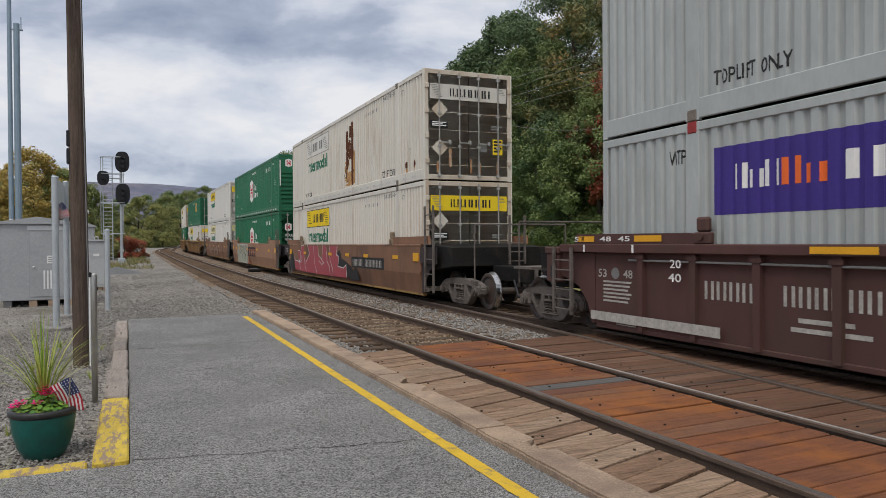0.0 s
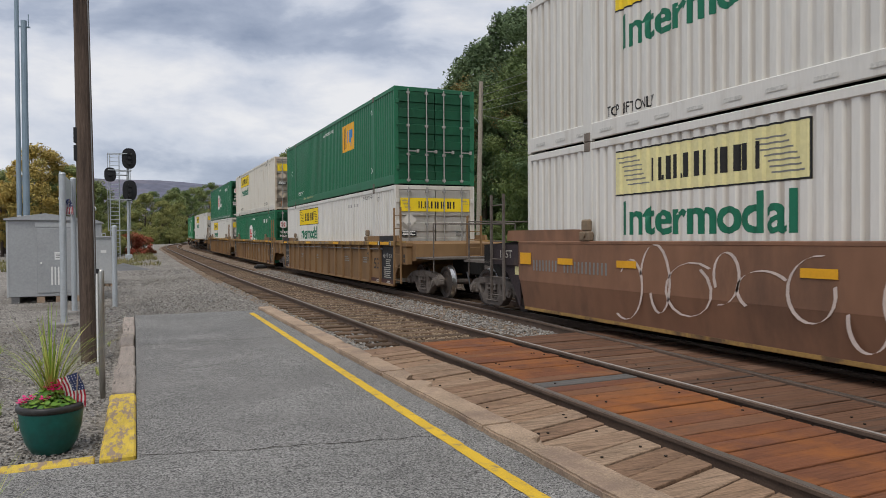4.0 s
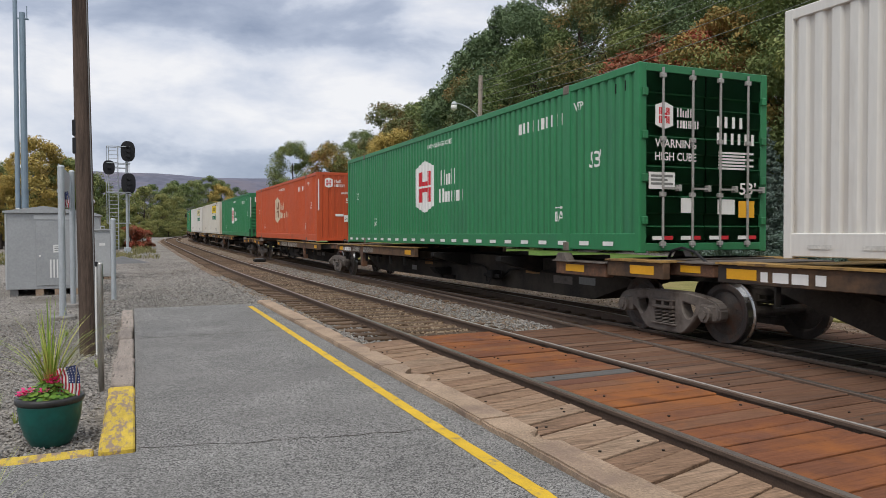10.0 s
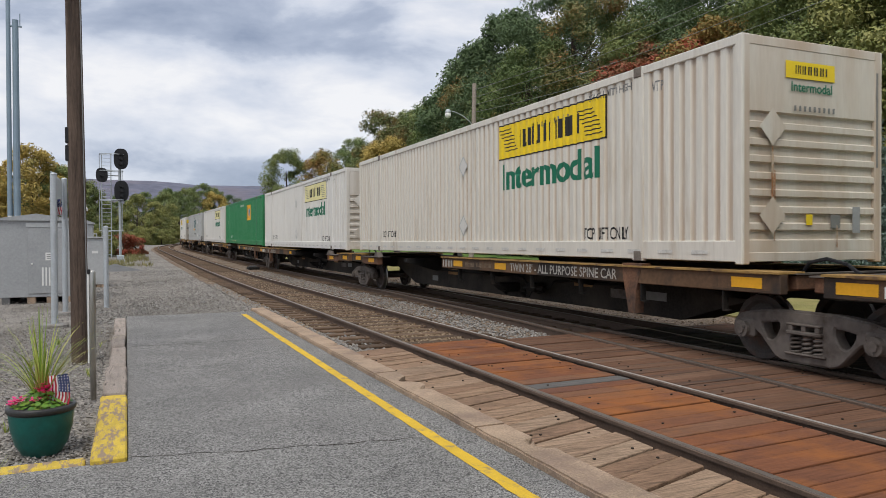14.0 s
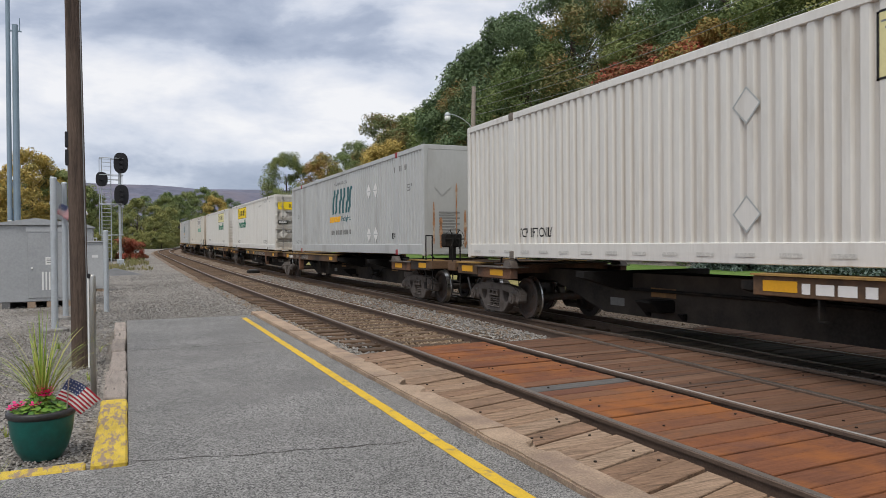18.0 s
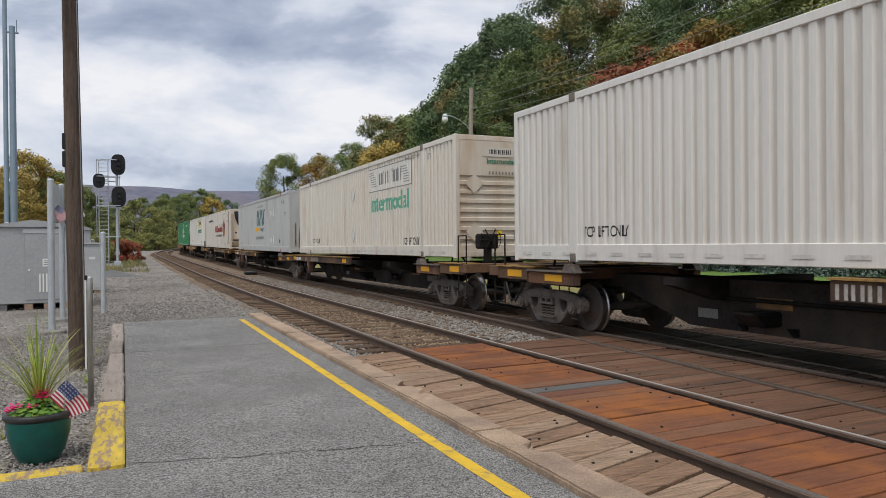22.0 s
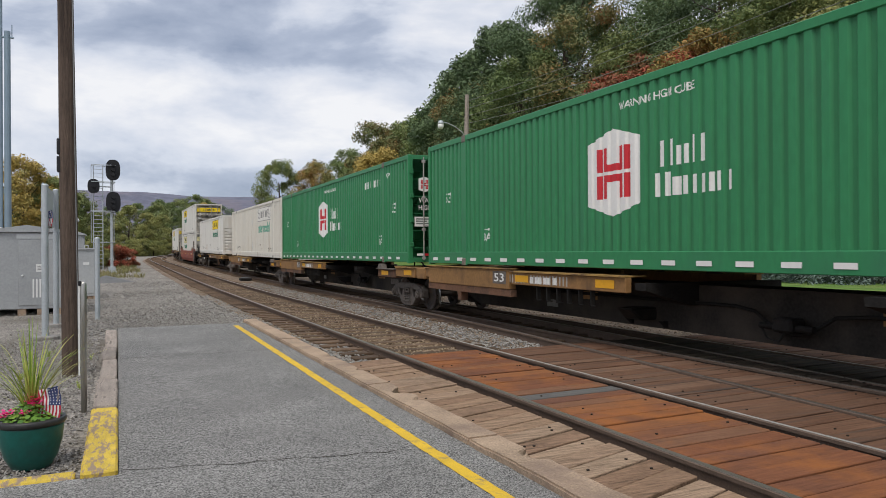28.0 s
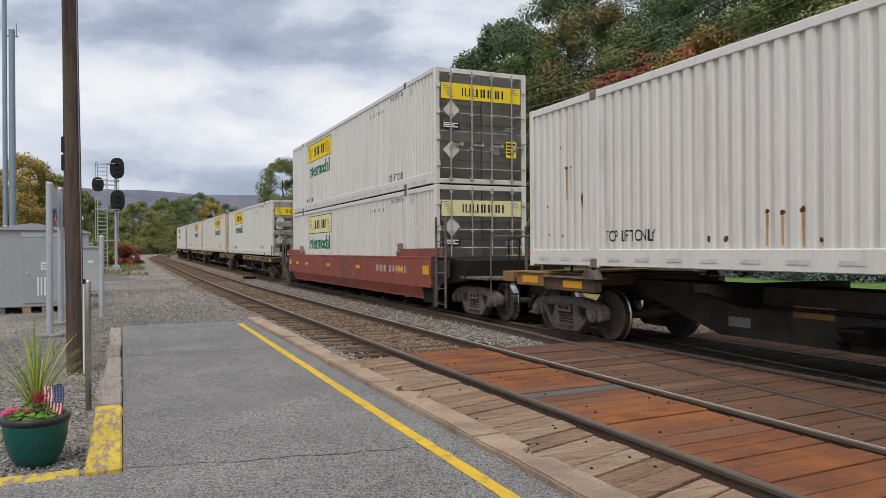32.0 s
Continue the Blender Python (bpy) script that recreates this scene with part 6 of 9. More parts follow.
SPINNERS = []                    # (wheelset, metres from the wagon's middle, wagon)


def truck(parent, y):
    t = part("truck", bolster_mesh(), None, parent, "four-wheel cast steel truck")
    t.location = (0, y, 0)
    for sx in (-1, 1):
        f = part("side_frame", side_frame_mesh(), None, t, "cast steel side frame")
        f.location, f.rotation_euler = (sx * 1.02, 0, 0), (0, 0, 0 if sx < 0 else math.pi)
        for sy in (-0.2, 0.0, 0.2):
            s = part("spring", spring_mesh(), None, t, "coil spring")
            s.location = (sx * 1.06, sy * 0.75, 0)
    for sy in (-0.89, 0.89):
        w = part("wheelset", wheelset_mesh(), None, t, "steel wheels on an axle")
        w.location = (0, sy, WHEEL_R + 0.004)
        SPINNERS.append((w, y + sy, parent))
    return t


def ladder(parent, x, y, z0, z1, material, rungs=4, width=0.42, axis="y"):
    bm = fresh()
    for s in (-1, 1):
        p = (x, y + s * width / 2) if axis == "y" else (x + s * width / 2, y)
        add_box(bm, (p[0] - 0.02, p[1] - 0.03, z0), (p[0] + 0.02, p[1] + 0.03, z1))
    for k in range(rungs):
        z = z0 + 0.08 + (z1 - z0 - 0.3) * k / (rungs - 1)
        if axis == "y":
            add_tube(bm, (x, y - width / 2, z), (x, y + width / 2, z), 0.012, seg=6)
        else:
            add_tube(bm, (x - width / 2, y, z), (x + width / 2, y, z), 0.012, seg=6)
    part("ladder", bm, material, parent, "grab-iron ladder")


def wall_marks(w, name, x, polys, y0, y1, z0, z1, material, label="", up=0.004):
    bm = shapes(*polys) if isinstance(polys, (list, tuple)) else polys
    for v in bm.verts:
        v.co = (x - up, y1 + (y0 - y1) * v.co.x, z0 + (z1 - z0) * v.co.y)
    for f in bm.faces:
        f.normal_update()
        if f.normal.x > 0:
            f.normal_flip()
    part(name, bm, material, w, label)


def scribble(seed, n=9):
    """Looping painted strokes in a unit square, as thin quads."""
    r = random.Random(seed)
    polys = []
    for k in range(n):
        cx, cy = (k + 0.5) / n, r.uniform(0.3, 0.6)
        a0, da, ra, rb = r.uniform(0, 6), r.choice((-1, 1)) * r.uniform(3, 6.5), r.uniform(0.4, 0.9) / n, r.uniform(0.25, 0.5)
        pts = [(cx + ra * math.cos(a0 + da * i / 16) + 0.3 / n * i / 16, cy + rb * math.sin(a0 + da * i / 16)) for i in range(17)]
        for (ax, ay), (bx, by) in zip(pts, pts[1:]):
            polys.append([(ax, ay), (bx, by), (bx + 0.006, by + 0.02), (ax + 0.006, ay + 0.02)])
    return polys


def fold_in(ob, x):
    """Bends paint that reaches below the side's fold onto the plate that slopes in under it."""
    bm = bmesh.new()
    bm.from_mesh(ob.data)
    bmesh.ops.bisect_plane(bm, geom=bm.verts[:] + bm.edges[:] + bm.faces[:], plane_co=(0, 0, 0.745), plane_no=(0, 0, 1))
    for v in bm.verts:
        v.co.x += max(0.0, 0.745 - v.co.z) * 0.2
    bm.to_mesh(ob.data)
    bm.free()


def stroke(pts, width):
    """A painted line of even width through points, as quads with mitred ends."""
    polys = []
    for (ax, ay), (bx, by) in zip(pts, pts[1:]):
        ln = math.hypot(bx - ax, by - ay) or 1.0
        nx, ny = -(by - ay) / ln * width / 2, (bx - ax) / ln * width / 2
        ex, ey = (bx - ax) / ln * width / 3, (by - ay) / ln * width / 3
        polys.append([(ax + nx - ex, ay + ny - ey), (ax - nx - ex, ay - ny - ey), (bx - nx + ex, by - ny + ey), (bx + nx + ex, by + ny + ey)])
    return polys


def side_paint(w, name, x, polys, ink, label, up):
    """Paint given in metres along the wagon (towards its near end) and metres of height."""
    wall_marks(w, name, x, [[(-a, b) for a, b in p] for p in polys], -1.0, 0.0, 0.0, 1.0, ink, label, up)
    ob = w.children[-1]
    for v in ob.data.vertices:
        v.co.y -= 1.0
    ob.data.update()
    return ob


WILD = [  # limbs of the red tag: (metres along the wagon, height)
    [(7.2, 0.98), (6.9, 0.80), (5.9, 0.74), (5.7, 1.46), (5.2, 1.46), (5.15, 1.02), (4.75, 0.82), (4.9, 0.34), (6.9, 0.40)],
    [(6.35, 1.22), (6.0, 1.24), (5.55, 0.9), (5.8, 0.70), (6.2, 0.84)],
    [(4.75, 0.82), (4.15, 1.12), (4.5, 1.46), (3.45, 1.46), (3.3, 0.76), (3.0, 0.34), (4.9, 0.34)],
    [(3.4, 1.46), (2.75, 1.46), (2.6, 1.06), (2.1, 0.92), (1.95, 1.46), (1.45, 1.46), (1.15, 1.0), (1.0, 0.76), (0.4, 0.34), (3.0, 0.34), (3.3, 0.76)],
    [(0.95, 1.46), (-0.19, 1.46), (0.0, 1.14), (-0.35, 1.06), (-0.3, 0.86), (-0.2, 0.72), (-0.95, 0.68), (-1.3, 0.80), (-1.36, 0.36), (0.5, 0.34), (1.0, 0.76)],
]


def wild_tag(w, x):
    shade = [[(7.6, 1.2), (7.2, 0.98), (6.9, 0.4), (7.5, 0.3), (8.3, 0.6)], [(-0.15, 1.22), (-0.5, 1.32), (-0.7, 1.0), (-1.3, 0.92), (-1.9, 0.74), (-2.3, 0.36), (-1.3, 0.34), (-0.2, 0.7)],
             [(-1.9, 0.5), (-2.4, 0.8), (-2.9, 0.34), (-1.9, 0.3)]]
    fold_in(side_paint(w, "paint_shadow", -x, shade, "black_paint", "black spray-painted shadow", 0.003), x)
    for p in WILD:
        fold_in(side_paint(w, "paint_fill", -x, [p], "paint_pink", "angular red spray-painted letter", 0.005), x)
    lines = [WILD[0][:5], WILD[1], [(4.9, 0.7), (4.15, 1.12), (4.5, 1.46)], [(3.45, 1.46), (3.3, 0.76), (2.9, 0.36)], [(2.75, 1.46), (2.6, 1.06), (2.1, 0.92), (1.95, 1.46)],
             [(1.45, 1.46), (1.3, 0.86), (0.95, 0.66), (0.85, 0.36)], [(2.55, 0.86), (2.1, 0.72), (1.8, 0.80), (2.2, 0.92)], WILD[4][1:9], [(0.95, 1.46), (0.85, 0.9), (0.5, 0.62), (0.6, 0.36)],
             [(5.15, 1.02), (5.0, 0.6), (4.7, 0.4)], [(6.2, 0.84), (5.9, 0.5), (5.7, 0.4)]]
    fold_in(side_paint(w, "paint_edge", -x, [q for p in lines for q in stroke(p, 0.035)], "paint_white", "thin white outline of the letters", 0.008), x)


def bubble_tag(w, x):
    """Swollen pale-green letters with dark folds on a wavy field."""
    top = [(5.9 - 0.29 * k, 1.44 - 0.05 * abs(math.sin(k * 0.9))) for k in range(17)]
    low = [(5.45 - 0.27 * k, 0.24 + 0.03 * math.sin(k * 1.3)) for k in range(17)]
    field = top + [(1.32, 1.2), (1.5, 0.9), (1.2, 0.6)] + low[::-1] + [(5.75, 0.6), (5.95, 0.9), (5.8, 1.2)]
    fold_in(side_paint(w, "paint_stain", -x, [[(1.6, 0.85), (1.0, 0.75), (0.5, 0.42), (-0.2, 0.24), (1.4, 0.24)]], "paint_rust", "dull red spray haze", 0.003), x)
    fold_in(side_paint(w, "paint_fill", -x, [field], "paint_sage", "pale green spray-painted field", 0.004), x)
    dark = [[(5.6, 1.4), (5.5, 1.2), (5.62, 0.9), (5.5, 0.5)], [(5.1, 1.4), (5.05, 1.1), (4.85, 0.75), (4.7, 0.45)], [(4.65, 1.42), (4.5, 1.1), (4.55, 0.9), (4.25, 0.8), (4.1, 1.0)], [(4.35, 1.3), (4.1, 1.22), (4.0, 1.3)],
            [(3.9, 1.42), (3.75, 1.05), (3.8, 0.8), (3.5, 0.6), (3.45, 0.35)], [(3.55, 1.22), (3.2, 1.25), (3.25, 1.02), (3.5, 1.04)], [(3.2, 0.95), (2.95, 0.7), (2.8, 0.5)], [(3.0, 1.42), (2.85, 1.1), (2.75, 0.85)],
            [(2.6, 1.4), (2.45, 1.05), (2.3, 1.38)], [(2.75, 0.85), (2.45, 0.78), (2.1, 0.72), (1.95, 0.9), (1.9, 1.3)], [(2.35, 0.75), (2.25, 0.5), (2.1, 0.35)], [(1.8, 1.38), (1.65, 0.95), (1.5, 0.6), (1.35, 0.3)]]
    fold_in(side_paint(w, "paint_shadow", -x, [q for p in dark for q in stroke(p, 0.06)], "corner_dark", "dark folds between the letters", 0.006), x)
    fold_in(side_paint(w, "paint_edge", -x, [q for q in stroke(field + field[:1], 0.03)], "paint_white", "pale outline of the letters", 0.008), x)


def well_car(style, front, rear, front_y, rear_y, art=0):
    """One unit of a double-stack well wagon; front/rear: 'C' coupled end, 'S' joint whose truck this unit carries, '-' joint without."""
    paint = {"smooth": "car_brown", "ribbed": "car_tan", "maroon": "car_maroon", "red": "car_redbrown"}[style]
    words = {"smooth": "brown double-stack well wagon with plain folded sides", "ribbed": "tan double-stack well wagon with ribbed sides",
             "maroon": "maroon double-stack well wagon with ribbed sides", "red": "red-brown double-stack well wagon with scribbled sides"}[style]
    w = thing("well_wagon", words, "train wagon", "wagons of the train")
    X, yn, yf = 1.45, -8.17, 8.17
    plain = style in ("smooth", "red")
    if art == 2:
        paint = "car_copper"
    XP = X if plain else X - 0.08           # the plate between the ribs lies back
    for sx in (-1, 1):
        bm = fresh()
        a, b = (sx * XP, sx * (XP - 0.05))
        z0, inset = (0.45, 0.7) if style == "red" else (0.19, 0.05)
        if plain:
            add_prism(bm, [(yn, 1.46), (yf, 1.46), (yf, 0.80), (yf - 0.05, 0.74), (yn + 0.05, 0.74), (yn, 0.80)], min(a, b), max(a, b))
            add_prism(bm, [(sx * XP, 0.745), (sx * (XP - 0.05), 0.745), (sx * (XP - 0.16), z0), (sx * (XP - 0.11), z0)], yn + inset, yf - inset, "y")
        else:
            add_prism(bm, [(yn, 1.46), (yf, 1.46), (yf, z0), (yn, z0)], min(a, b), max(a, b))
        bmesh.ops.recalc_face_normals(bm, faces=bm.faces[:])
        part("side_sill", bm, paint, w, "plated wagon side")
        bm = fresh()
        o, low = (0.006, 1.44) if plain else (0.04, 1.37)
        add_box(bm, (min(sx * (X + o), sx * (X - 0.14)), yn - (0 if plain else 0.9), low), (max(sx * (X + o), sx * (X - 0.14)), yf + (0 if plain else 0.9), 1.50), 0.012)
        part("top_chord", bm, "worn_yellow" if style == "ribbed" else paint, w)
        bm = fresh()
        o = -0.10 if plain else -0.05
        add_box(bm, (min(sx * (X + o), sx * (X - 0.2)), yn + inset, z0 - 0.02), (max(sx * (X + o), sx * (X - 0.2)), yf - inset, z0 + 0.05), 0.01)
        part("bottom_chord", bm, "worn_yellow" if plain and style != "red" else paint, w)
        if not plain:
            rib = fresh()
            add_prism(rib, [(-0.06, 1.42), (0.06, 1.42), (0.05, z0 + 0.02), (-0.05, z0 + 0.02)], -0.07, 0.0)
            add_box(rib, (-0.085, -0.09, 1.28), (0.0, 0.09, 1.34))
            rib = solid("side_rib", rib, paint)
            for k in range(14):
                o = part("side_rib", rib, None, w)
                o.location, o.rotation_euler = (sx * XP, -6.99 + 1.0754 * k, 0), (0, 0, 0 if sx < 0 else math.pi)
            bm = fresh()
            add_tube(bm, (sx * (X - 0.03), yn + 0.9, 1.26), (sx * (X - 0.03), yf - 0.9, 1.26), 0.016, seg=6)
            part("pipe", bm, "logo_grey", w)
    for k in range(9):
        y = -7.6 + 1.9 * k
        box_part("cross_member", (-X + 0.26, y - 0.15, 0.22), (X - 0.26, y + 0.15, 0.29), "under", w)
    for side, kind, ty in ((-1, front, front_y), (1, rear, rear_y)):
        y0 = side * (HALF_L + 0.09)
        y1 = side * (abs(ty) if kind == "C" else abs(ty) - 0.35)
        lo, hi = min(y0, y1), max(y0, y1)
        bm = fresh()
        add_prism(bm, [(side * (HALF_L + 0.12), 1.50), (y0, 1.50), (y1, 1.42), (y1, 0.98), (y0, 0.80), (side * (HALF_L + 0.12), 0.42)], -1.30, 1.30)
        part("end_platform", bm, "under" if style != "ribbed" else paint, w, "wagon end over the truck")
        for sx in (-1, 1):
            lo, hi = sorted((side * 8.18, side * 9.25))
            if plain:
                box_part("corner_plate", (sx * 1.452 - 0.012, lo, 1.02), (sx * 1.452 + 0.012, hi, 1.43), "corner_dark", w, "dark plum corner plate", 0.004)
                bm = fresh()
                add_prism(bm, [(side * a, z) for a, z in ((8.18, 0.24), (8.25, 0.24), (8.4, 0.55), (8.7, 0.85), (9.1, 1.02), (8.18, 1.02))], sx * 1.40 - 0.012, sx * 1.40 + 0.012)
                bmesh.ops.recalc_face_normals(bm, faces=bm.faces[:])
                part("arch_web", bm, "corner_dark", w, "curved web over the truck")
            else:
                bm = fresh()
                add_prism(bm, [(side * a, z) for a, z in ((8.17, 0.22), (8.25, 0.22), (8.38, 0.55), (8.62, 0.80), (9.0, 0.93), (9.15, 0.95), (9.15, 1.36), (8.17, 1.36))], sx * 1.38 - 0.012, sx * 1.38 + 0.012)
                bmesh.ops.recalc_face_normals(bm, faces=bm.faces[:])
                part("arch_web", bm, paint, w, "curved web over the truck")
                lo, hi = sorted((side * 9.14, side * 9.52))
                bm = fresh()
                add_box(bm, (min(sx * 1.30, sx * 1.47), lo, 0.84), (max(sx * 1.30, sx * 1.47), hi, 1.34), 0.02)
                add_box(bm, (min(sx * 1.28, sx * 1.49), lo - 0.03, 1.335), (max(sx * 1.28, sx * 1.49), hi + 0.03, 1.46), 0.02)
                part("end_post", bm, paint, w, "boxed end post with a lifting hole")
                bm = fresh()
                for dz in (-0.06, 0.06):
                    add_tube(bm, (sx * 1.471, (lo + hi) / 2, 1.02 + dz), (sx * 1.475, (lo + hi) / 2, 1.02 + dz), 0.06, seg=12)
                part("lifting_hole", bm, "black_paint", w)
            bm = fresh()
            gi, tall = (5.8, 1.655) if not plain else (6.0, 1.70)
            add_prism(bm, [(side * gi, 1.502), (side * (gi - 0.05), tall - 0.03), (side * (gi + 0.2), tall), (side * (HALF_L + 0.55), tall + 0.01), (side * (HALF_L + 0.6), 1.502)], sx * 1.40 - 0.04, sx * 1.40 + 0.04)
            bmesh.ops.recalc_face_normals(bm, faces=bm.faces[:])
            part("guide_rail", bm, paint, w, "sloping container guide")
            bm = fresh()
            lo, hi = sorted((side * (gi + 0.06), side * (gi - 0.24)))
            add_box(bm, (sx * 1.42 - 0.05, lo, 1.502), (sx * 1.42 + 0.05, hi, 1.66), 0.02)
            add_box(bm, (sx * 1.40 - 0.05, lo + 0.06, 1.66), (sx * 1.40 + 0.05, hi - 0.02, 1.86), 0.03)
            add_tube(bm, (sx * 1.5, (lo + hi) / 2, 1.6), (sx * 1.3, (lo + hi) / 2, 1.6), 0.05, seg=10)
            part("guide_bracket", bm, "soil_dust" if style != "maroon" else "car_maroon", w, "cast bracket at the end of the guide")
        if style == "ribbed" and side > 0 and kind != "C" or style == "ribbed" and side < 0 and kind == "-":
            lo, hi = sorted((side * 9.2, side * 9.55))
            for x in (-0.35, 0.55):
                bm = fresh()
                add_box(bm, (x - 0.15, lo + 0.03, 1.3), (x + 0.15, hi - 0.03, 1.98), 0.02)
                add_box(bm, (x - 0.22, lo - 0.04, 1.96), (x + 0.22, hi + 0.04, 2.12), 0.02)
                part("end_tower", bm, paint, w, "square tan end tower with a wider cap")
        if plain:
            box_part("reflector", (-1.47, side * 7.87 - 0.2, 1.06), (-1.462, side * 7.87 + 0.2, 1.28), "reflector", w, "orange reflective patch")
            if side > 0:
                wall_marks(w, "lettering", -1.464, glyphs("125T"), 8.4, 8.9, 1.16, 1.32, "stencil", up=0.004)
                wall_marks(w, "test_tag", -1.412, [rect(0, 1, 0, 1)], 8.22, 8.38, 0.84, 1.0, "logo_pale", "small yellow test tag", 0.004)
        if kind != "C" and side < 0:
            ladder(w, -1.52, side * (HALF_L + 0.62), 0.32, 2.6 if style == "ribbed" else 2.25, paint if style == "ribbed" else "truck_steel", 6, 0.54)
        if kind == "C":
            ladder(w, -1.52, side * (HALF_L + 0.85), 0.32, 2.45 if style != "maroon" else 1.45, paint if style == "ribbed" else "truck_steel", 6, 0.54)
            ladder(w, 0.4, side * (abs(ty) + 0.1), 1.0, 2.2, paint if style == "ribbed" else "truck_steel", 5, axis="x")
            ln = abs(ty) + 1.75
            box_part("draft_sill", (-0.22, min(side * ln, y1), 0.62), (0.22, max(side * ln, y1), 0.98), "under", w, bevel=0.02)
            box_part("walkway", (-1.3, min(side * (abs(ty) - 0.3), side * (ln - 0.7)), 1.02), (1.3, max(side * (abs(ty) - 0.3), side * (ln - 0.7)), 1.07), "truck_steel", w, "open crossover platform")
            bm = fresh()
            add_box(bm, (-0.12, min(side * ln, side * (ln + 0.35)), 0.70), (0.12, max(side * ln, side * (ln + 0.35)), 0.96), 0.03)
            part("coupler", bm, "truck_steel", w, "knuckle coupler")
            bm = fresh()
            add_bent(bm, [(-0.5, side * (ln - 0.2), 0.7), (-0.55, side * (ln + 0.1), 0.35), (-0.35, side * (ln + 0.4), 0.45)], 0.025)
            part("air_hose", bm, "black_paint", w, "drooping air hose")
            bm = fresh()
            for sx in (-1.2, 1.2):
                add_tube(bm, (sx, side * (ln - 0.75), 0.7), (sx, side * (ln - 0.75), 1.95), 0.018, seg=6)
            add_tube(bm, (-1.2, side * (ln - 0.75), 1.95), (1.2, side * (ln - 0.75), 1.95), 0.018, seg=6)
            part("handrail", bm, "truck_steel", w)
            truck(w, ty)
        elif kind == "S":
            truck(w, ty)
    # paintwork on the near side
    dark = {"smooth": "logo_grey", "ribbed": "black_paint", "maroon": "logo_white", "red": "paint_line"}[style]
    for y in ((-6.3, -3.54, -1.43, 0.85, 5.0) if art == 1 else (-6.0, -2.2, 1.43, 4.8, 6.5)) if plain else ():
        wall_marks(w, "reflector", -X, [rect(0, 1, 0, 1)], y - 0.24, y + 0.24, 1.09, 1.20, "reflector", "orange reflective strip", 0.012)
    if style == "smooth":
        if art == 1:
            wild_tag(w, X)
            wall_marks(w, "number_board", -X, [rect(0, 1, 0, 1)], -5.3, -1.93, 0.75, 1.09, "black_paint", "black number board")
            wall_marks(w, "number_bars", -X, letter_bars([0.5] * 4 + [0.3] + [0.5] * 6, 0.22, [1, 1, 1, 1, 0.01] + [1] * 6), -5.05, -2.1, 0.80, 1.02, "stencil", up=0.007)
        elif art == 2:
            bubble_tag(w, X)
            wall_marks(w, "number_board", -X, [rect(0, 1, 0, 1)], -1.55, 1.2, 0.72, 1.27, "corner_dark", "dark painted-out board", 0.005)
            for k in range(3):
                y = 0.9 - 0.8 * k
                side_paint(w, "paint_bar", -X, [[(y, 1.16), (y - 0.7, 1.14), (y - 0.62, 0.98), (y - 0.55, 0.78), (y - 0.2, 0.77), (y - 0.12, 1.0)]], "paint_rust", "rust-red paint block", 0.008)
            side_paint(w, "paint_streak", -X, [q for k in range(4) for q in stroke([(0.7 - 0.5 * k, 1.0 - 0.05 * (k % 2)), (0.0 - 0.45 * k, 0.93 + 0.04 * (k % 3))], 0.018)], "stencil", "thin grey scratches", 0.011)
            wall_marks(w, "lettering", -X, glyphs("53"), 7.1, 7.9, 0.76, 1.0, "black_paint", up=0.004)
            fold_in(side_paint(w, "old_stencil", -X, [rect(7.15, 7.85, 0.5, 0.7)], "logo_brown", "faded old stencil", 0.003), X)
        else:
            wall_marks(w, "painted_scrawl", -X, scribble(21, 12), -2.6, 5.2, 0.4, 1.42, "paint_line", "looping white spray-painted tag", 0.006)
            wall_marks(w, "number_bars", -X, letter_bars([0.5] * 4 + [0.3] + [0.5] * 6, 0.22, [1, 1, 1, 1, 0.01] + [1] * 6), 5.3, 7.6, 0.95, 1.15, "logo_grey")
    elif style == "red":
        wall_marks(w, "painted_scrawl", -X, scribble(31, 14), -2.0, 2.0, 0.76, 1.2, "paint_faint", "pale spray-painted scribbles", 0.006)
        wall_marks(w, "number_bars", -X, letter_bars([0.5] * 4 + [0.3] + [0.5] * 6, 0.22, [1, 1, 1, 1, 0.01] + [1] * 6), -6.5, -4.0, 1.05, 1.25, "paint_line")
    else:
        board = "black_paint" if style == "ribbed" else "car_maroon"
        for y0, y1 in ((-8.16, -7.08), (7.12, 8.16)):
            wall_marks(w, "data_panel", -XP, [rect(0, 1, 0, 1)], y0, y1, 0.24, 1.34, board, "black stencilled data panel", 0.012)
        small = dict(material="stencil", up=0.016)
        for y in (-8.02, -7.44):
            wall_marks(w, "lettering", -XP, glyphs("53" if y < -7.8 else "48"), y, y + 0.22, 1.0, 1.11, **small)
        wall_marks(w, "round_mark", -XP, [[(0.5 + 0.5 * math.cos(a / 16 * 6.2832), 0.5 + 0.5 * math.sin(a / 16 * 6.2832)) for a in range(16)]], -7.72, -7.54, 1.0, 1.15, "logo_grey", "round grey emblem", 0.016)
        for k in range(10):
            d = 0.04 * (k % 3)
            wall_marks(w, "small_print", -XP, [rect(0, 1, 0, 1)], -7.95 + d, -7.3 - (0.2 if k < 4 else 0), 0.93 - 0.058 * k, 0.93 - 0.058 * k + 0.026, **small)
        wall_marks(w, "red_band", -XP, [rect(0, 1, 0, 1)], -8.16, -5.9, 0.20, 0.36, "car_maroon", "dull red band with small print", 0.014)
        for y in (-7.9, -6.9):
            wall_marks(w, "small_print", -XP, [rect(0, 1, 0, 0.35), rect(0.1, 0.9, 0.6, 0.95)], y, y + 0.36, 0.24, 0.32, **small)
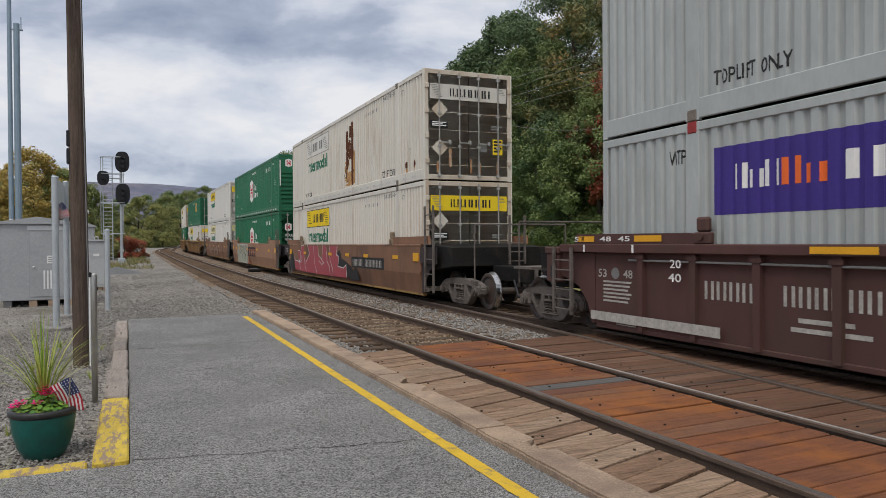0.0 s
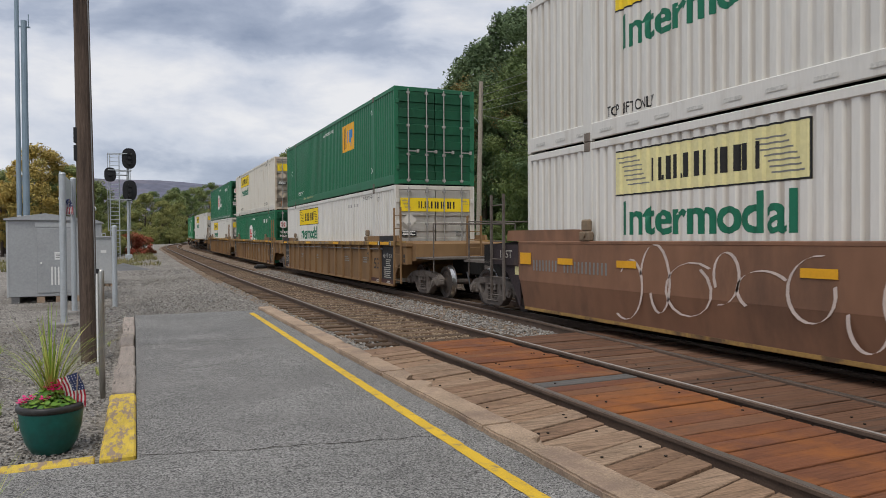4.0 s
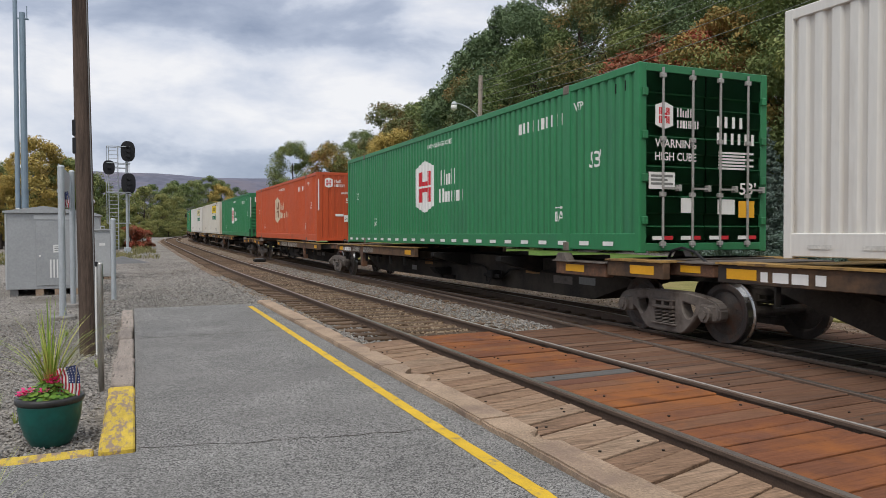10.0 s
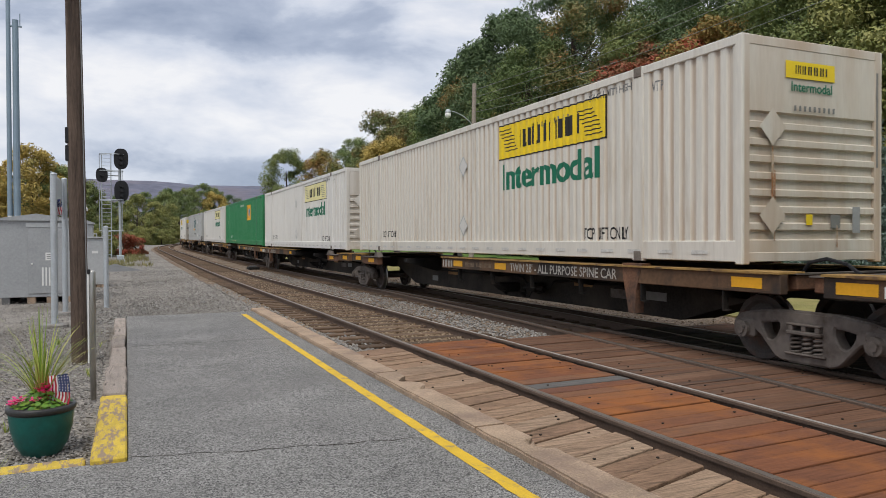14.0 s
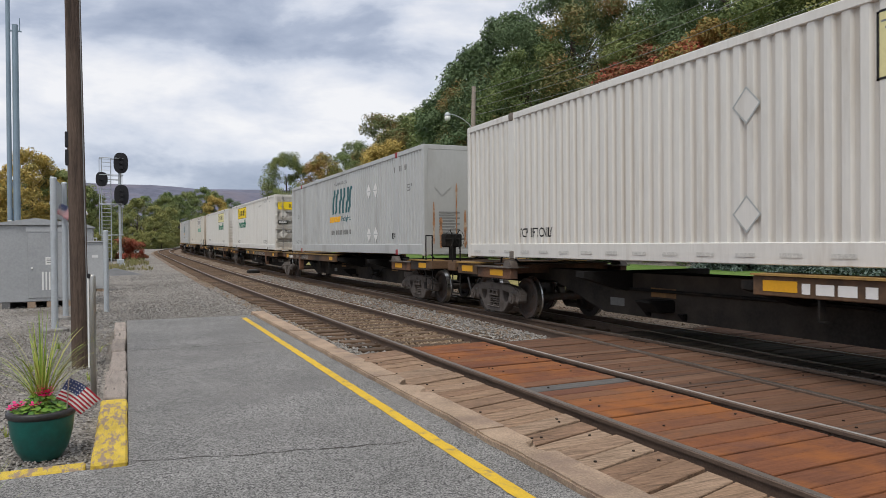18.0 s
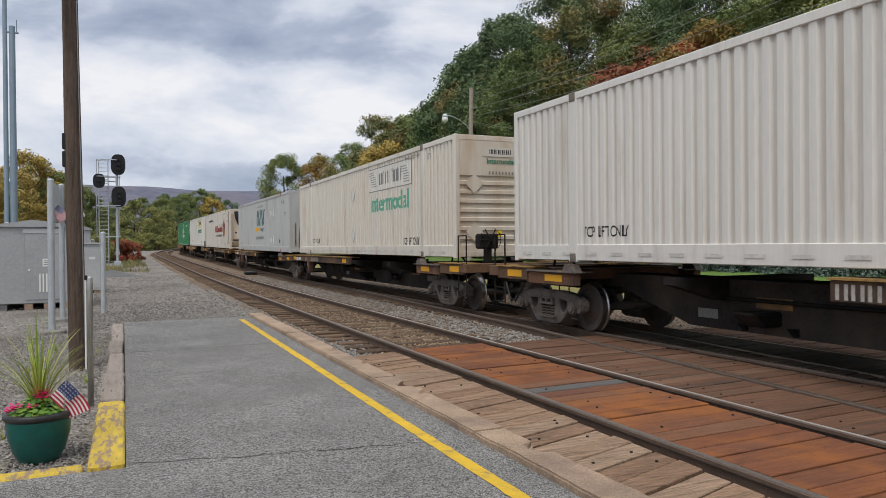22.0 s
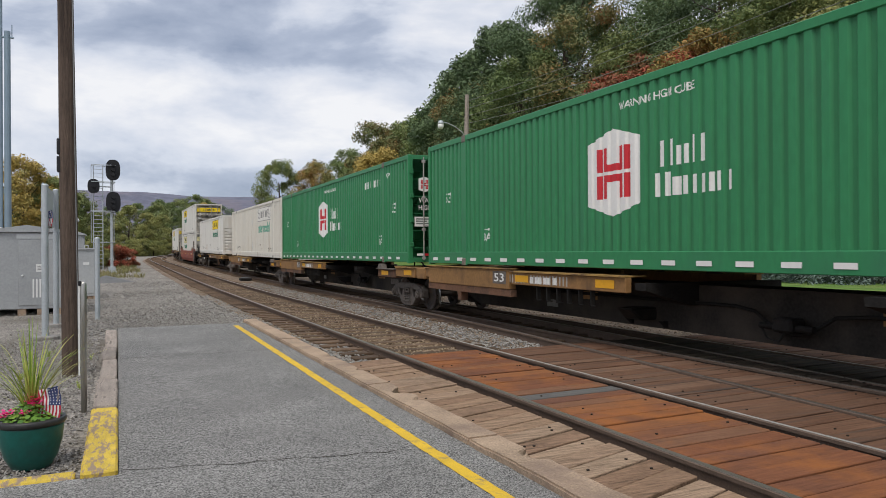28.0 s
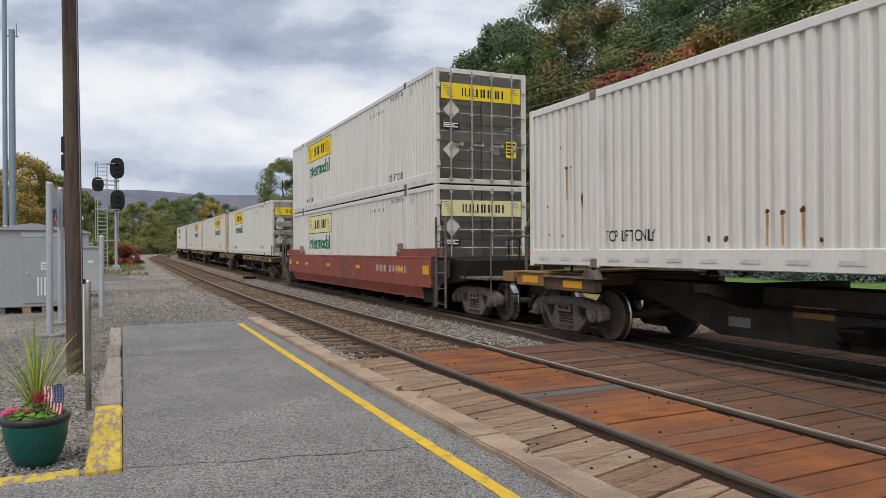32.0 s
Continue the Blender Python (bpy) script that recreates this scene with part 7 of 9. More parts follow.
        for y in (7.22, 7.86):
            wall_marks(w, "lettering", -XP, glyphs("48" if y < 7.5 else "53"), y, y + 0.22, 0.98, 1.11, **small)
        wall_marks(w, "round_mark", -XP, [[(0.5 + 0.5 * math.cos(a / 16 * 6.2832), 0.5 + 0.5 * math.sin(a / 16 * 6.2832)) for a in range(16)]], 7.54, 7.74, 0.96, 1.14, "logo_grey", "round grey emblem", 0.016)
        if style == "ribbed":
            wall_marks(w, "lettering", -XP, glyphs("125T"), 7.2, 8.08, 0.52, 0.83, "stencil", up=0.016)
            wall_marks(w, "red_band", -XP, [rect(0, 1, 0, 1)], 6.9, 7.85, 0.20, 0.42, "car_maroon", "dull red band with small print", 0.015)
        else:
            for k in range(6):
                wall_marks(w, "small_print", -XP, [rect(0, 1, 0, 1)], 7.25 + 0.04 * (k % 3), 7.95, 0.9 - 0.06 * k, 0.93 - 0.06 * k, **small)
        wall_marks(w, "small_print", -XP, [rect(0.1, 0.8, 0.2 * k + 0.1, 0.2 * k + 0.2) for k in range(4)], 7.0, 7.7, 0.24, 0.38, "stencil", up=0.018)
        wall_marks(w, "lettering", -XP, glyphs("53" if style == "ribbed" else "40"), 6.1 if style == "maroon" else -6.82, 6.36 if style == "maroon" else -6.28, 0.98 if style == "maroon" else 0.64, 1.1 if style == "maroon" else 0.97, dark, up=0.085 if style == "maroon" else 0.004)
        if style == "ribbed":
            box_part("side_pillar", (-X - 0.004, -6.03, 0.22), (-XP + 0.002, -5.80, 1.37), paint, w, "wide side pillar", 0.006)
            for word, z in (("40", 1.05), ("20", 0.88)):
                wall_marks(w, "lettering", -X, glyphs(word), -6.0, -5.83, z, z + 0.11, "black_paint", up=0.008)
        for a0, a1 in ((-8.3, -7.05), (7.0, 8.4)):
            wall_marks(w, "chord_band", -X, [rect(0, 1, 0, 1)], a0, a1, 1.375, 1.495, board, "", 0.042)
            for y in (a0 + 0.08, a1 - 0.08):
                wall_marks(w, "white_tick", -X, [rect(0, 1, 0, 1)], y - 0.025, y + 0.025, 1.375, 1.495, "logo_white", "", 0.047)
            wall_marks(w, "guide_band", -1.44, [rect(0, 1, 0, 1)], a0 if a0 > 0 else -8.5, a1 if a0 < 0 else 8.5, 1.51, 1.65, board, "black-painted stretch of the guide", 0.003)
        for y in (-7.68, -6.55, -2.0, 2.6, 7.7) if style == "ribbed" else (-6.5, -2.0, 3.65):
            wall_marks(w, "reflector", -X, [rect(0, 1, 0, 1)], y - 0.4, y + 0.4, 1.395, 1.475, "reflector", "orange reflective strip", 0.046)
        if style == "maroon":
            wall_marks(w, "lettering", -1.446, glyphs("53     48  45"), 7.2, 8.65, 1.545, 1.625, "logo_white", up=0.004)
            wall_marks(w, "reflector", -1.446, [rect(0, 1, 0, 1)], 8.1, 8.55, 1.54, 1.63, "reflector", "orange reflective strip", 0.004)
            wall_marks(w, "reflector", -1.446, [rect(0, 1, 0, 1)], 6.5, 7.1, 1.54, 1.63, "reflector", "orange reflective strip", 0.004)
            wall_marks(w, "lettering", -X, glyphs("20"), 6.1, 6.32, 1.17, 1.29, "logo_white", up=0.01)
            wall_marks(w, "number_bars", -XP, letter_bars([0.5] * 4, 0.15), 4.95, 5.75, 0.78, 1.02, "stencil")
            wall_marks(w, "number_bars", -XP, letter_bars([0.5] * 6, 0.15), 3.3, 4.5, 0.78, 1.02, "stencil")
            wall_marks(w, "small_print", -XP, [rect(0, 1, 0.0, 0.3), rect(0.1, 0.8, 0.6, 0.9)], 3.4, 4.4, 0.5, 0.68, "stencil")
            wall_marks(w, "pale_plate", -X, [rect(0, 1, 0, 1)], 5.4, 8.2, 0.30, 0.44, "stencil", "pale sill patch", 0.004)
        else:
            wall_marks(w, "number_bars", -X, letter_bars([0.5] * 4 + [0.3] + [0.5] * 6, 0.22, [1, 1, 1, 1, 0.01] + [1] * 6), -1.0, 0.8, 1.405, 1.465, "logo_grey", up=0.044)
            for y in (-5.4, -3.1, 1.5, 4.2):
                wall_marks(w, "small_print", -XP, [rect(0, 1, 0.0, 0.2), rect(0.1, 0.9, 0.4, 0.6), rect(0, 0.8, 0.75, 0.95)], y - 0.3, y + 0.3, 0.8, 0.98, "logo_grey")
    if style == "red":                      # this wagon rides lower than the others
        # black sheets added for the dark behind the cut side, hiding container corners
        for sx, sy in itertools.product((-1, 1), (-1, 1)):
            lo, hi = sorted((sy * (yf - 0.76), sy * yf))
            box_part("well_end", (min(sx * 1.325, sx * 1.345), lo, 0.36), (max(sx * 1.325, sx * 1.345), hi, 0.90), "under", w, "added black sheet in place of the shade behind the side")
        for o in w.children:
            if not o.name.startswith("truck"):
                o.location.z -= 0.13
    return w


def spine_car(paint, front, rear, front_y, rear_y, beam):
    """One unit of a low spine wagon; beam: which half of the near side carries the long lettered beam."""
    words = {"car_buff": "weathered brown and black spine wagon under a container", "car_amber": "rusty brown spine wagon under a container"}[paint]
    w = thing("spine_wagon", words, "train wagon", "wagons of the train")
    bm = fresh()
    a, b = abs(front_y), abs(rear_y)
    add_prism(bm, [(-a - 0.5, 1.02), (b + 0.5, 1.02), (b + 0.5, 0.80), (b - 1.25, 0.78), (b - 2.9, 0.29), (-a + 2.9, 0.29), (-a + 1.25, 0.78), (-a - 0.5, 0.80)], -0.36, 0.36)
    part("spine_beam", bm, "beam_dust", w, "deep dusty black centre beam")
    for k in range(5):
        y = -7.2 + 3.6 * k
        bm = fresh()
        add_prism(bm, [(-1.36, 1.06), (1.36, 1.06), (1.36, 0.96), (0.5, 0.72), (-0.5, 0.72), (-1.36, 0.96)], y - 0.12, y + 0.12, "y")
        part("cross_arm", bm, "under", w)
    seats = {"near": (-6.06,), "mark": (-6.06,), "far": (6.06,), "part": (-6.06,), "bare": (6.06,)}[beam]       # where a tapered pedestal hangs below the beam
    for y, sx in itertools.product((-6.06, 6.06), (-1, 1)):
        bm = fresh()
        x0, x1 = sorted((sx * 1.24, sx * 1.405))
        if y in seats:
            add_prism(bm, [(y - 0.24, 1.20), (y + 0.22, 1.20), (y + 0.20, 0.98), (y + 0.07, 0.46), (y - 0.07, 0.46), (y - 0.10, 0.80)], x0, x1)
            part("container_pedestal", bm, "beam_rust", w, "tapered container pedestal")
            continue
        add_prism(bm, [(y - 0.20, 1.052), (y + 0.20, 1.052), (y + 0.09, 1.20), (y - 0.09, 1.20)], x0, x1)
        part("container_pedestal", bm, "truck_steel", w, "low wedge-shaped container seat")
        e = -1 if y < 0 else 1
        lo, hi = sorted((y - e * 0.15, y + e * 1.32))
        box_part("seat_plate", (x0, lo, 0.83), (x1, hi, 1.05), "beam_rust", w, "rusty plate under the container seat", 0.012)
        box_part("plate_shelf", (min(sx * 1.0, sx * 1.46), lo - 0.03, 1.052), (max(sx * 1.0, sx * 1.46), hi + 0.03, 1.072), "truck_steel", w)
        if sx < 0:
            wall_marks(w, "reflector", -1.405, [rect(0, 1, 0, 1)], y + e * 0.45 - 0.28, y + e * 0.45 + 0.28, 0.89, 1.01, "reflector", "orange reflective patch", 0.005)
    long_, short_ = {"near": ((-8.75, 1.05), (7.42, 8.6)), "mark": ((-8.75, 0.42), (7.42, 8.6)), "far": ((0.3, 9.0), (-8.75, -7.42)), "part": ((-8.75, -0.1), (7.42, 8.4)), "bare": ((1.2, 9.0), (-8.75, -7.42))}[beam]
    deep_box = paint == "car_amber" and beam == "far"
    if deep_box:
        long_ = (0.3, 3.75)
    for sx in (-1, 1):
        x0, x1 = sorted((sx * 1.40, sx * 1.28))
        for (y0, y1), drop in ((long_, 0.0), (short_, 0.03)):
            bm = fresh()
            add_box(bm, (x0, y0, 0.905 - drop), (x1, y1, 1.14 - drop), 0.01)
            part("side_beam", bm, paint, w, "weathered side beam")
            box_part("beam_lip", (min(sx * 1.44, sx * 1.0), y0, 1.142 - drop), (max(sx * 1.44, sx * 1.0), y1, 1.167 - drop), "worn_yellow", w, "worn yellow lip")
    if deep_box:
        for sx in (-1, 1):
            x0, x1 = sorted((sx * 1.43, sx * 1.26))
            box_part("end_box", (x0, 3.8, 0.80), (x1, 7.75, 1.19), "car_amber", w, "deep ochre side box", 0.015)
            box_part("box_flange", (x0 + 0.02, 3.75, 0.66), (x1 - 0.02, 7.8, 0.797), "beam_rust", w, "rusty lower flange")
            box_part("box_lip", (x0 - 0.03, 3.78, 1.192), (x1 + 0.03, 7.8, 1.21), "worn_yellow", w)
            box_part("end_bracket", (x0, 8.0, 0.86), (x1, 8.55, 1.14), "car_amber", w, "ochre end bracket", 0.02)
        wall_marks(w, "number_plate", -1.43, [rect(0, 1, 0, 1)], 3.9, 4.45, 0.9, 1.15, "truck_steel", "dark stencil panel", 0.003)
        wall_marks(w, "lettering", -1.43, glyphs("53"), 3.98, 4.38, 0.94, 1.11, "logo_white", up=0.006)
    # rusty decking over the trucks
    for e, ty, kind in ((-1, front_y, front), (1, rear_y, rear)):
        t = abs(ty)
        if kind == "-":
            continue
        for k, (d0, d1, z0, z1) in enumerate(((-1.0, -0.12, 0.93, 1.11), (0.1, 0.85, 0.95, 1.13))):
            lo, hi = sorted((e * (t + d0), e * (t + d1)))
            if kind == "C" and k == 1:
                continue
            box_part("deck_box", (-1.12, lo, z0), (1.12, hi, z1), "beam_rust", w, "rusty deck box over the truck", 0.015)
            box_part("deck_edge", (-1.16, lo - 0.03, z1 + 0.002), (1.16, hi + 0.03, z1 + 0.02), "truck_steel", w)
            if k == 0:
                wall_marks(w, "reflector", -1.12, [rect(0, 1, 0, 1)], (lo + hi) / 2 - 0.2, (lo + hi) / 2 + 0.2, z0 + 0.05, z1 - 0.03, "reflector", "orange reflective patch", 0.005)
        bm = fresh()
        add_bent(bm, [(-0.75, e * (t - 0.5), 1.1), (-0.8, e * (t - 0.3), 1.26), (-0.82, e * (t - 0.05), 1.32), (-0.8, e * (t + 0.2), 1.27), (-0.75, e * (t + 0.35), 1.12)], 0.022)
        part("air_hose", bm, "black_paint", w, "looped black air hose")
    # plates on the centre beam
    for y, z, a, b, ink in ((-5.35, 0.62, 0.55, 0.14, "logo_grey"), (-3.3, 0.74, 0.6, 0.15, "car_amber"), (2.7, 0.72, 0.6, 0.15, "car_amber"), (-4.5, 0.60, 0.7, 0.16, "truck_steel"), (3.9, 0.5, 0.4, 0.14, "logo_grey")):
        wall_marks(w, "beam_plate", -0.36, [rect(0, 1, 0, 1)], y - a / 2, y + a / 2, z - b / 2, z + b / 2, ink, "", 0.006)
    y0, y1 = long_
    for k in range(6):
        y = y0 + 0.9 + k * (y1 - y0 - 1.8) / 5
        bm = fresh()
        add_box(bm, (-1.385, y - 0.012, 0.66), (-1.30, y + 0.012, 0.905))
        add_box(bm, (-1.385, y - 0.07, 0.645), (-1.30, y + 0.012, 0.662))
        part("hanger", bm, "under", w)
    for y in {"near": (y0 + 0.5, -1.9, 0.14), "mark": (y0 + 0.5, y1 - 0.4)}.get(beam, (y0 + 0.5, y1 - 0.4)):
        wall_marks(w, "reflector", -1.40, [rect(0, 1, 0, 1)], y - 0.24, y + 0.24, 0.96, 1.09, "reflector", "orange reflective patch", 0.006)
    wall_marks(w, "reflector", -1.40, [rect(0, 1, 0, 1)], short_[0] + 0.2, short_[0] + 0.75, 0.93, 1.06, "reflector", "orange reflective patch", 0.006)
    m = (y0 + y1) / 2
    digits = letter_bars([0.5] * 4 + [0.3] + [0.5] * 6, 0.22, [1, 1, 1, 1, 0.01] + [1] * 6)
    if beam == "near":
        wall_marks(w, "lettering", -1.40, glyphs("TWIN 28' - ALL PURPOSE SPINE CAR"), -5.7, -2.3, 0.94, 1.11, "stencil")
        wall_marks(w, "number_bars", -1.40, letter_bars([0.6] * 3, 0.15, [1, 1, 1]), 0.46, 0.98, 0.93, 1.10, "stencil", "worn white stencilled mark")
        wall_marks(w, "number_bars", -1.40, digits, -1.5, -0.25, 0.97, 1.06, "soil_dust", "faded stencilled number")
    elif beam == "mark":
        wall_marks(w, "number_bars", -1.40, digits, -4.6, -0.85, 0.925, 1.115, "stencil", "large white stencilled number")
    else:
        wall_marks(w, "number_bars", -1.40, digits, m - 0.2, m + 2.0, 0.94, 1.10, "stencil", "white stencilled number")
        wall_marks(w, "small_print", -1.40, [rect(0, 0.12, 0, 1), rect(0.2, 0.45, 0, 1), rect(0.5, 0.75, 0, 1), rect(0.85, 1, 0, 1)], y1 - 1.6, y1 - 0.7, 0.95, 1.07, "logo_white")
    bm = fresh()
    add_bent(bm, [(-0.42, -4.6, 0.74), (-0.42, -2.9, 0.76), (-0.5, -2.5, 0.72), (-0.52, -2.15, 0.50), (-0.52, -1.9, 0.46), (-0.52, -1.65, 0.50), (-0.5, -1.3, 0.72), (-0.42, -0.9, 0.76), (-0.42, 3.6, 0.75)], 0.026)
    part("brake_pipe", bm, "under", w, "dark brake pipe with a sagging hose")
    bm = fresh()
    add_box(bm, (-0.72, -2.05, 0.50), (-0.45, -1.75, 0.68), 0.03)
    add_tube(bm, (-0.62, -2.3, 0.56), (-0.62, -1.5, 0.56), 0.045, seg=10)
    add_bent(bm, [(-0.66, -1.9, 0.5), (-0.7, -1.85, 0.38), (-0.62, -1.6, 0.40), (-0.58, -1.45, 0.56)], 0.014)
    part("brake_valve", bm, "truck_steel" if beam == "mark" else "under", w)
    for side, kind, ty in ((-1, front, front_y), (1, rear, rear_y)):
        t = abs(ty)
        if kind == "C":
            ln = t + 2.1
            lo, hi = sorted((side * (t - 0.4), side * ln))
            box_part("end_sill", (-0.3, lo, 0.70), (0.3, hi, 1.02), "under", w, bevel=0.02)
            lo, hi = sorted((side * (ln - 0.75), side * (ln - 0.35)))
            box_part("end_beam", (-1.42, lo, 0.92), (1.42, hi, 1.12), paint, w, "weathered end beam", 0.01)
            bm = fresh()
            add_box(bm, (-0.12, min(side * ln, side * (ln + 0.35)), 0.70), (0.12, max(side * ln, side * (ln + 0.35)), 0.96), 0.03)
            part("coupler", bm, "truck_steel", w, "knuckle coupler")
            for sx in (-1.35, 1.35):
                bm = fresh()
                for d in (0.0, 0.42):
                    add_tube(bm, (sx, side * (ln - 0.9 + d), 0.40), (sx, side * (ln - 0.9 + d), 1.75), 0.016, seg=6)
                for z in (0.40, 0.68, 0.98, 1.75):
                    add_tube(bm, (sx, side * (ln - 0.9), z), (sx, side * (ln - 0.48), z), 0.014, seg=6)
                part("ladder", bm, "under", w, "grab-iron ladder")
            bm = fresh()
            add_bent(bm, [(-0.5, side * (ln - 0.2), 0.7), (-0.55, side * (ln + 0.1), 0.32), (-0.35, side * (ln + 0.4), 0.42)], 0.025)
            part("air_hose", bm, "black_paint", w, "drooping air hose")
            if side < 0:
                bm = fresh()
                add_box(bm, (-0.75, side * (ln - 0.75) - 0.07, 1.0), (-0.61, side * (ln - 0.75) + 0.07, 1.75))
                add_box(bm, (-0.95, side * (ln - 0.75) - 0.12, 1.45), (-0.45, side * (ln - 0.75) + 0.12, 1.8), 0.04)
                bmesh.ops.create_cone(bm, cap_ends=False, segments=20, radius1=0.27, radius2=0.27, depth=0.03,
                                      matrix=Matrix.Translation((-0.68, side * (ln - 0.6), 1.66)) @ Matrix.Rotation(math.pi / 2, 4, "X"))
                for k in range(3):
                    d = Vector((math.cos(k * 1.047), 0, math.sin(k * 1.047))) * 0.27
                    c = Vector((-0.68, side * (ln - 0.6), 1.66))
                    add_tube(bm, c - d, c + d, 0.014, seg=6)
                part("hand_brake", bm, "under", w, "hand brake with a spoked wheel")
        else:
            lo, hi = sorted((side * (t - 1.2), side * (t - 0.05)))
            box_part("joint_casting", (-0.3, lo, 0.82), (0.3, hi, 1.06), "truck_steel", w, bevel=0.04)
            lo, hi = sorted((side * (HALF_L - 0.3), side * min(t - 0.15, HALF_L + 0.55)))
            box_part("end_beam", (-1.40, lo, 0.93), (1.40, hi, 1.13), paint, w, "weathered end beam", 0.01)
            box_part("end_flange", (-1.42, lo - 0.02, 1.132), (1.42, hi + 0.02, 1.15), "worn_yellow" if paint == "car_buff" else paint, w)
        if kind in "CS":
            truck(w, ty)
    return w


# ---- the train: units from its front to its back ----
# near-end position at the clip's start, wagon, front end, rear end, lower box, upper box
YEL, FAD, PAL = "yellow", "faded", "pale"
UNITS = [
    (-6.46, "maroon", "S", "C", ("silver", "doors", "purple"), ("silver", "doors", "none")),
    (17.36, "smooth1", "C", "S", ("cream", "doors", YEL), ("cream", "doors", FAD)),
    (36.95, "smooth2", "-", "S", ("green_dark", "doors", "hub"), ("green_dark", "ribs", "hub")),
    (56.25, "smooth3", "-", "C", ("white", "doors", PAL), ("white", "doors", YEL)),
    (80.21, "ribbed", "C", "S", ("white", "doors", YEL), ("green_dark", "doors", "emp")),
    (100.01, "ribbed", "-", "S", ("green_dark", "doors", "hub"), ("cream", "doors", YEL)),
    (119.52, "ribbed", "-", "C", ("white", "doors", YEL), ("green_dark", "doors", "hub")),
    (140.62, "buff_far", "C", "S", ("white", "doors", YEL), None),
    (159.41, "buff_bare", "-", "S", ("green", "doors", "hub"), None),
    (180.35, "buff_mark", "-", "C", ("orange", "upright", "hub_inc"), None),
    (199.31, "buff_far", "C", "S", ("green", "ribs", "hub"), None),
    (217.62, "buff_near", "-", "S", ("cream", "ribs", YEL), None),
    (235.37, "buff_far", "-", "S", ("white", "ribs", PAL), None),
    (252.35, "buff_near", "-", "S", ("green", "ribs", "emp"), None),
    (269.68, "buff_part", "-", "C", ("white", "ribs", PAL), None),
    (288.49, "buff_far", "C", "S", ("grey", "plain", "teal"), None),
    (308.96, "buff_near", "-", "S", ("white", "doors", YEL), None),
    (327.63, "buff_near", "-", "C", ("white", "ribs", PAL), None),
    (346.58, "buff_far", "C", "S", ("cream", "ribs", FAD), None),
    (364.93, "buff_far", "-", "S", ("grey", "plain", "teal"), None),
    (385.60, "buff_near", "-", "C", ("cream", "reefer", "crest"), None),
    (403.41, "amber_far", "C", "S", ("white", "ribs", PAL), None),
    (421.59, "amber_far", "-", "S", ("green", "ribs", "hub"), None),
    (439.09, "amber_far", "-", "S", ("green", "doors", "hub"), None),
    (455.48, "amber_far", "-", "S", ("cream", "ribs", FAD), None),
    (476.39, "amber_part", "-", "C", ("white", "ribs", YEL), None),
    (497.06, "red", "C", "C", ("white", "doors", PAL), ("white", "doors", YEL)),
    (518.39, "buff_near", "C", "S", ("white", "doors", YEL), None),
    (536.9, "buff_far", "-", "S", ("cream", "ribs", YEL), None),
    (555.0, "buff_near", "-", "S", ("white", "ribs", YEL), None),
    (573.2, "buff_far", "-", "S", ("white", "doors", YEL), None),
    (591.3, "buff_near", "-", "C", ("cream", "ribs", PAL), None),
    (610.0, "buff_far", "C", "C", ("white", "ribs", YEL), None),
]
# where the joints' trucks stand, in metres from the near end of the unit before them
JOINTS = {7: 18.44, 8: 18.36, 10: 17.54, 11: 16.42, 12: 16.5, 13: 16.12, 15: 18.29, 16: 16.06, 18: 18.06, 19: 18.0, 21: 18.4, 22: 18.1, 23: 17.5, 24: 18.19}
SPEED = 15.076
MOVERS = []                      # (thing, metres behind the camera's line at the start, height)


def run(t):
    """Metres that the train has gone by t seconds."""
    d = t - 16
    return SPEED * t - 0.04 * (d * d - 256) / 16 - 0.054 * (d ** 3 + 4096) / 256


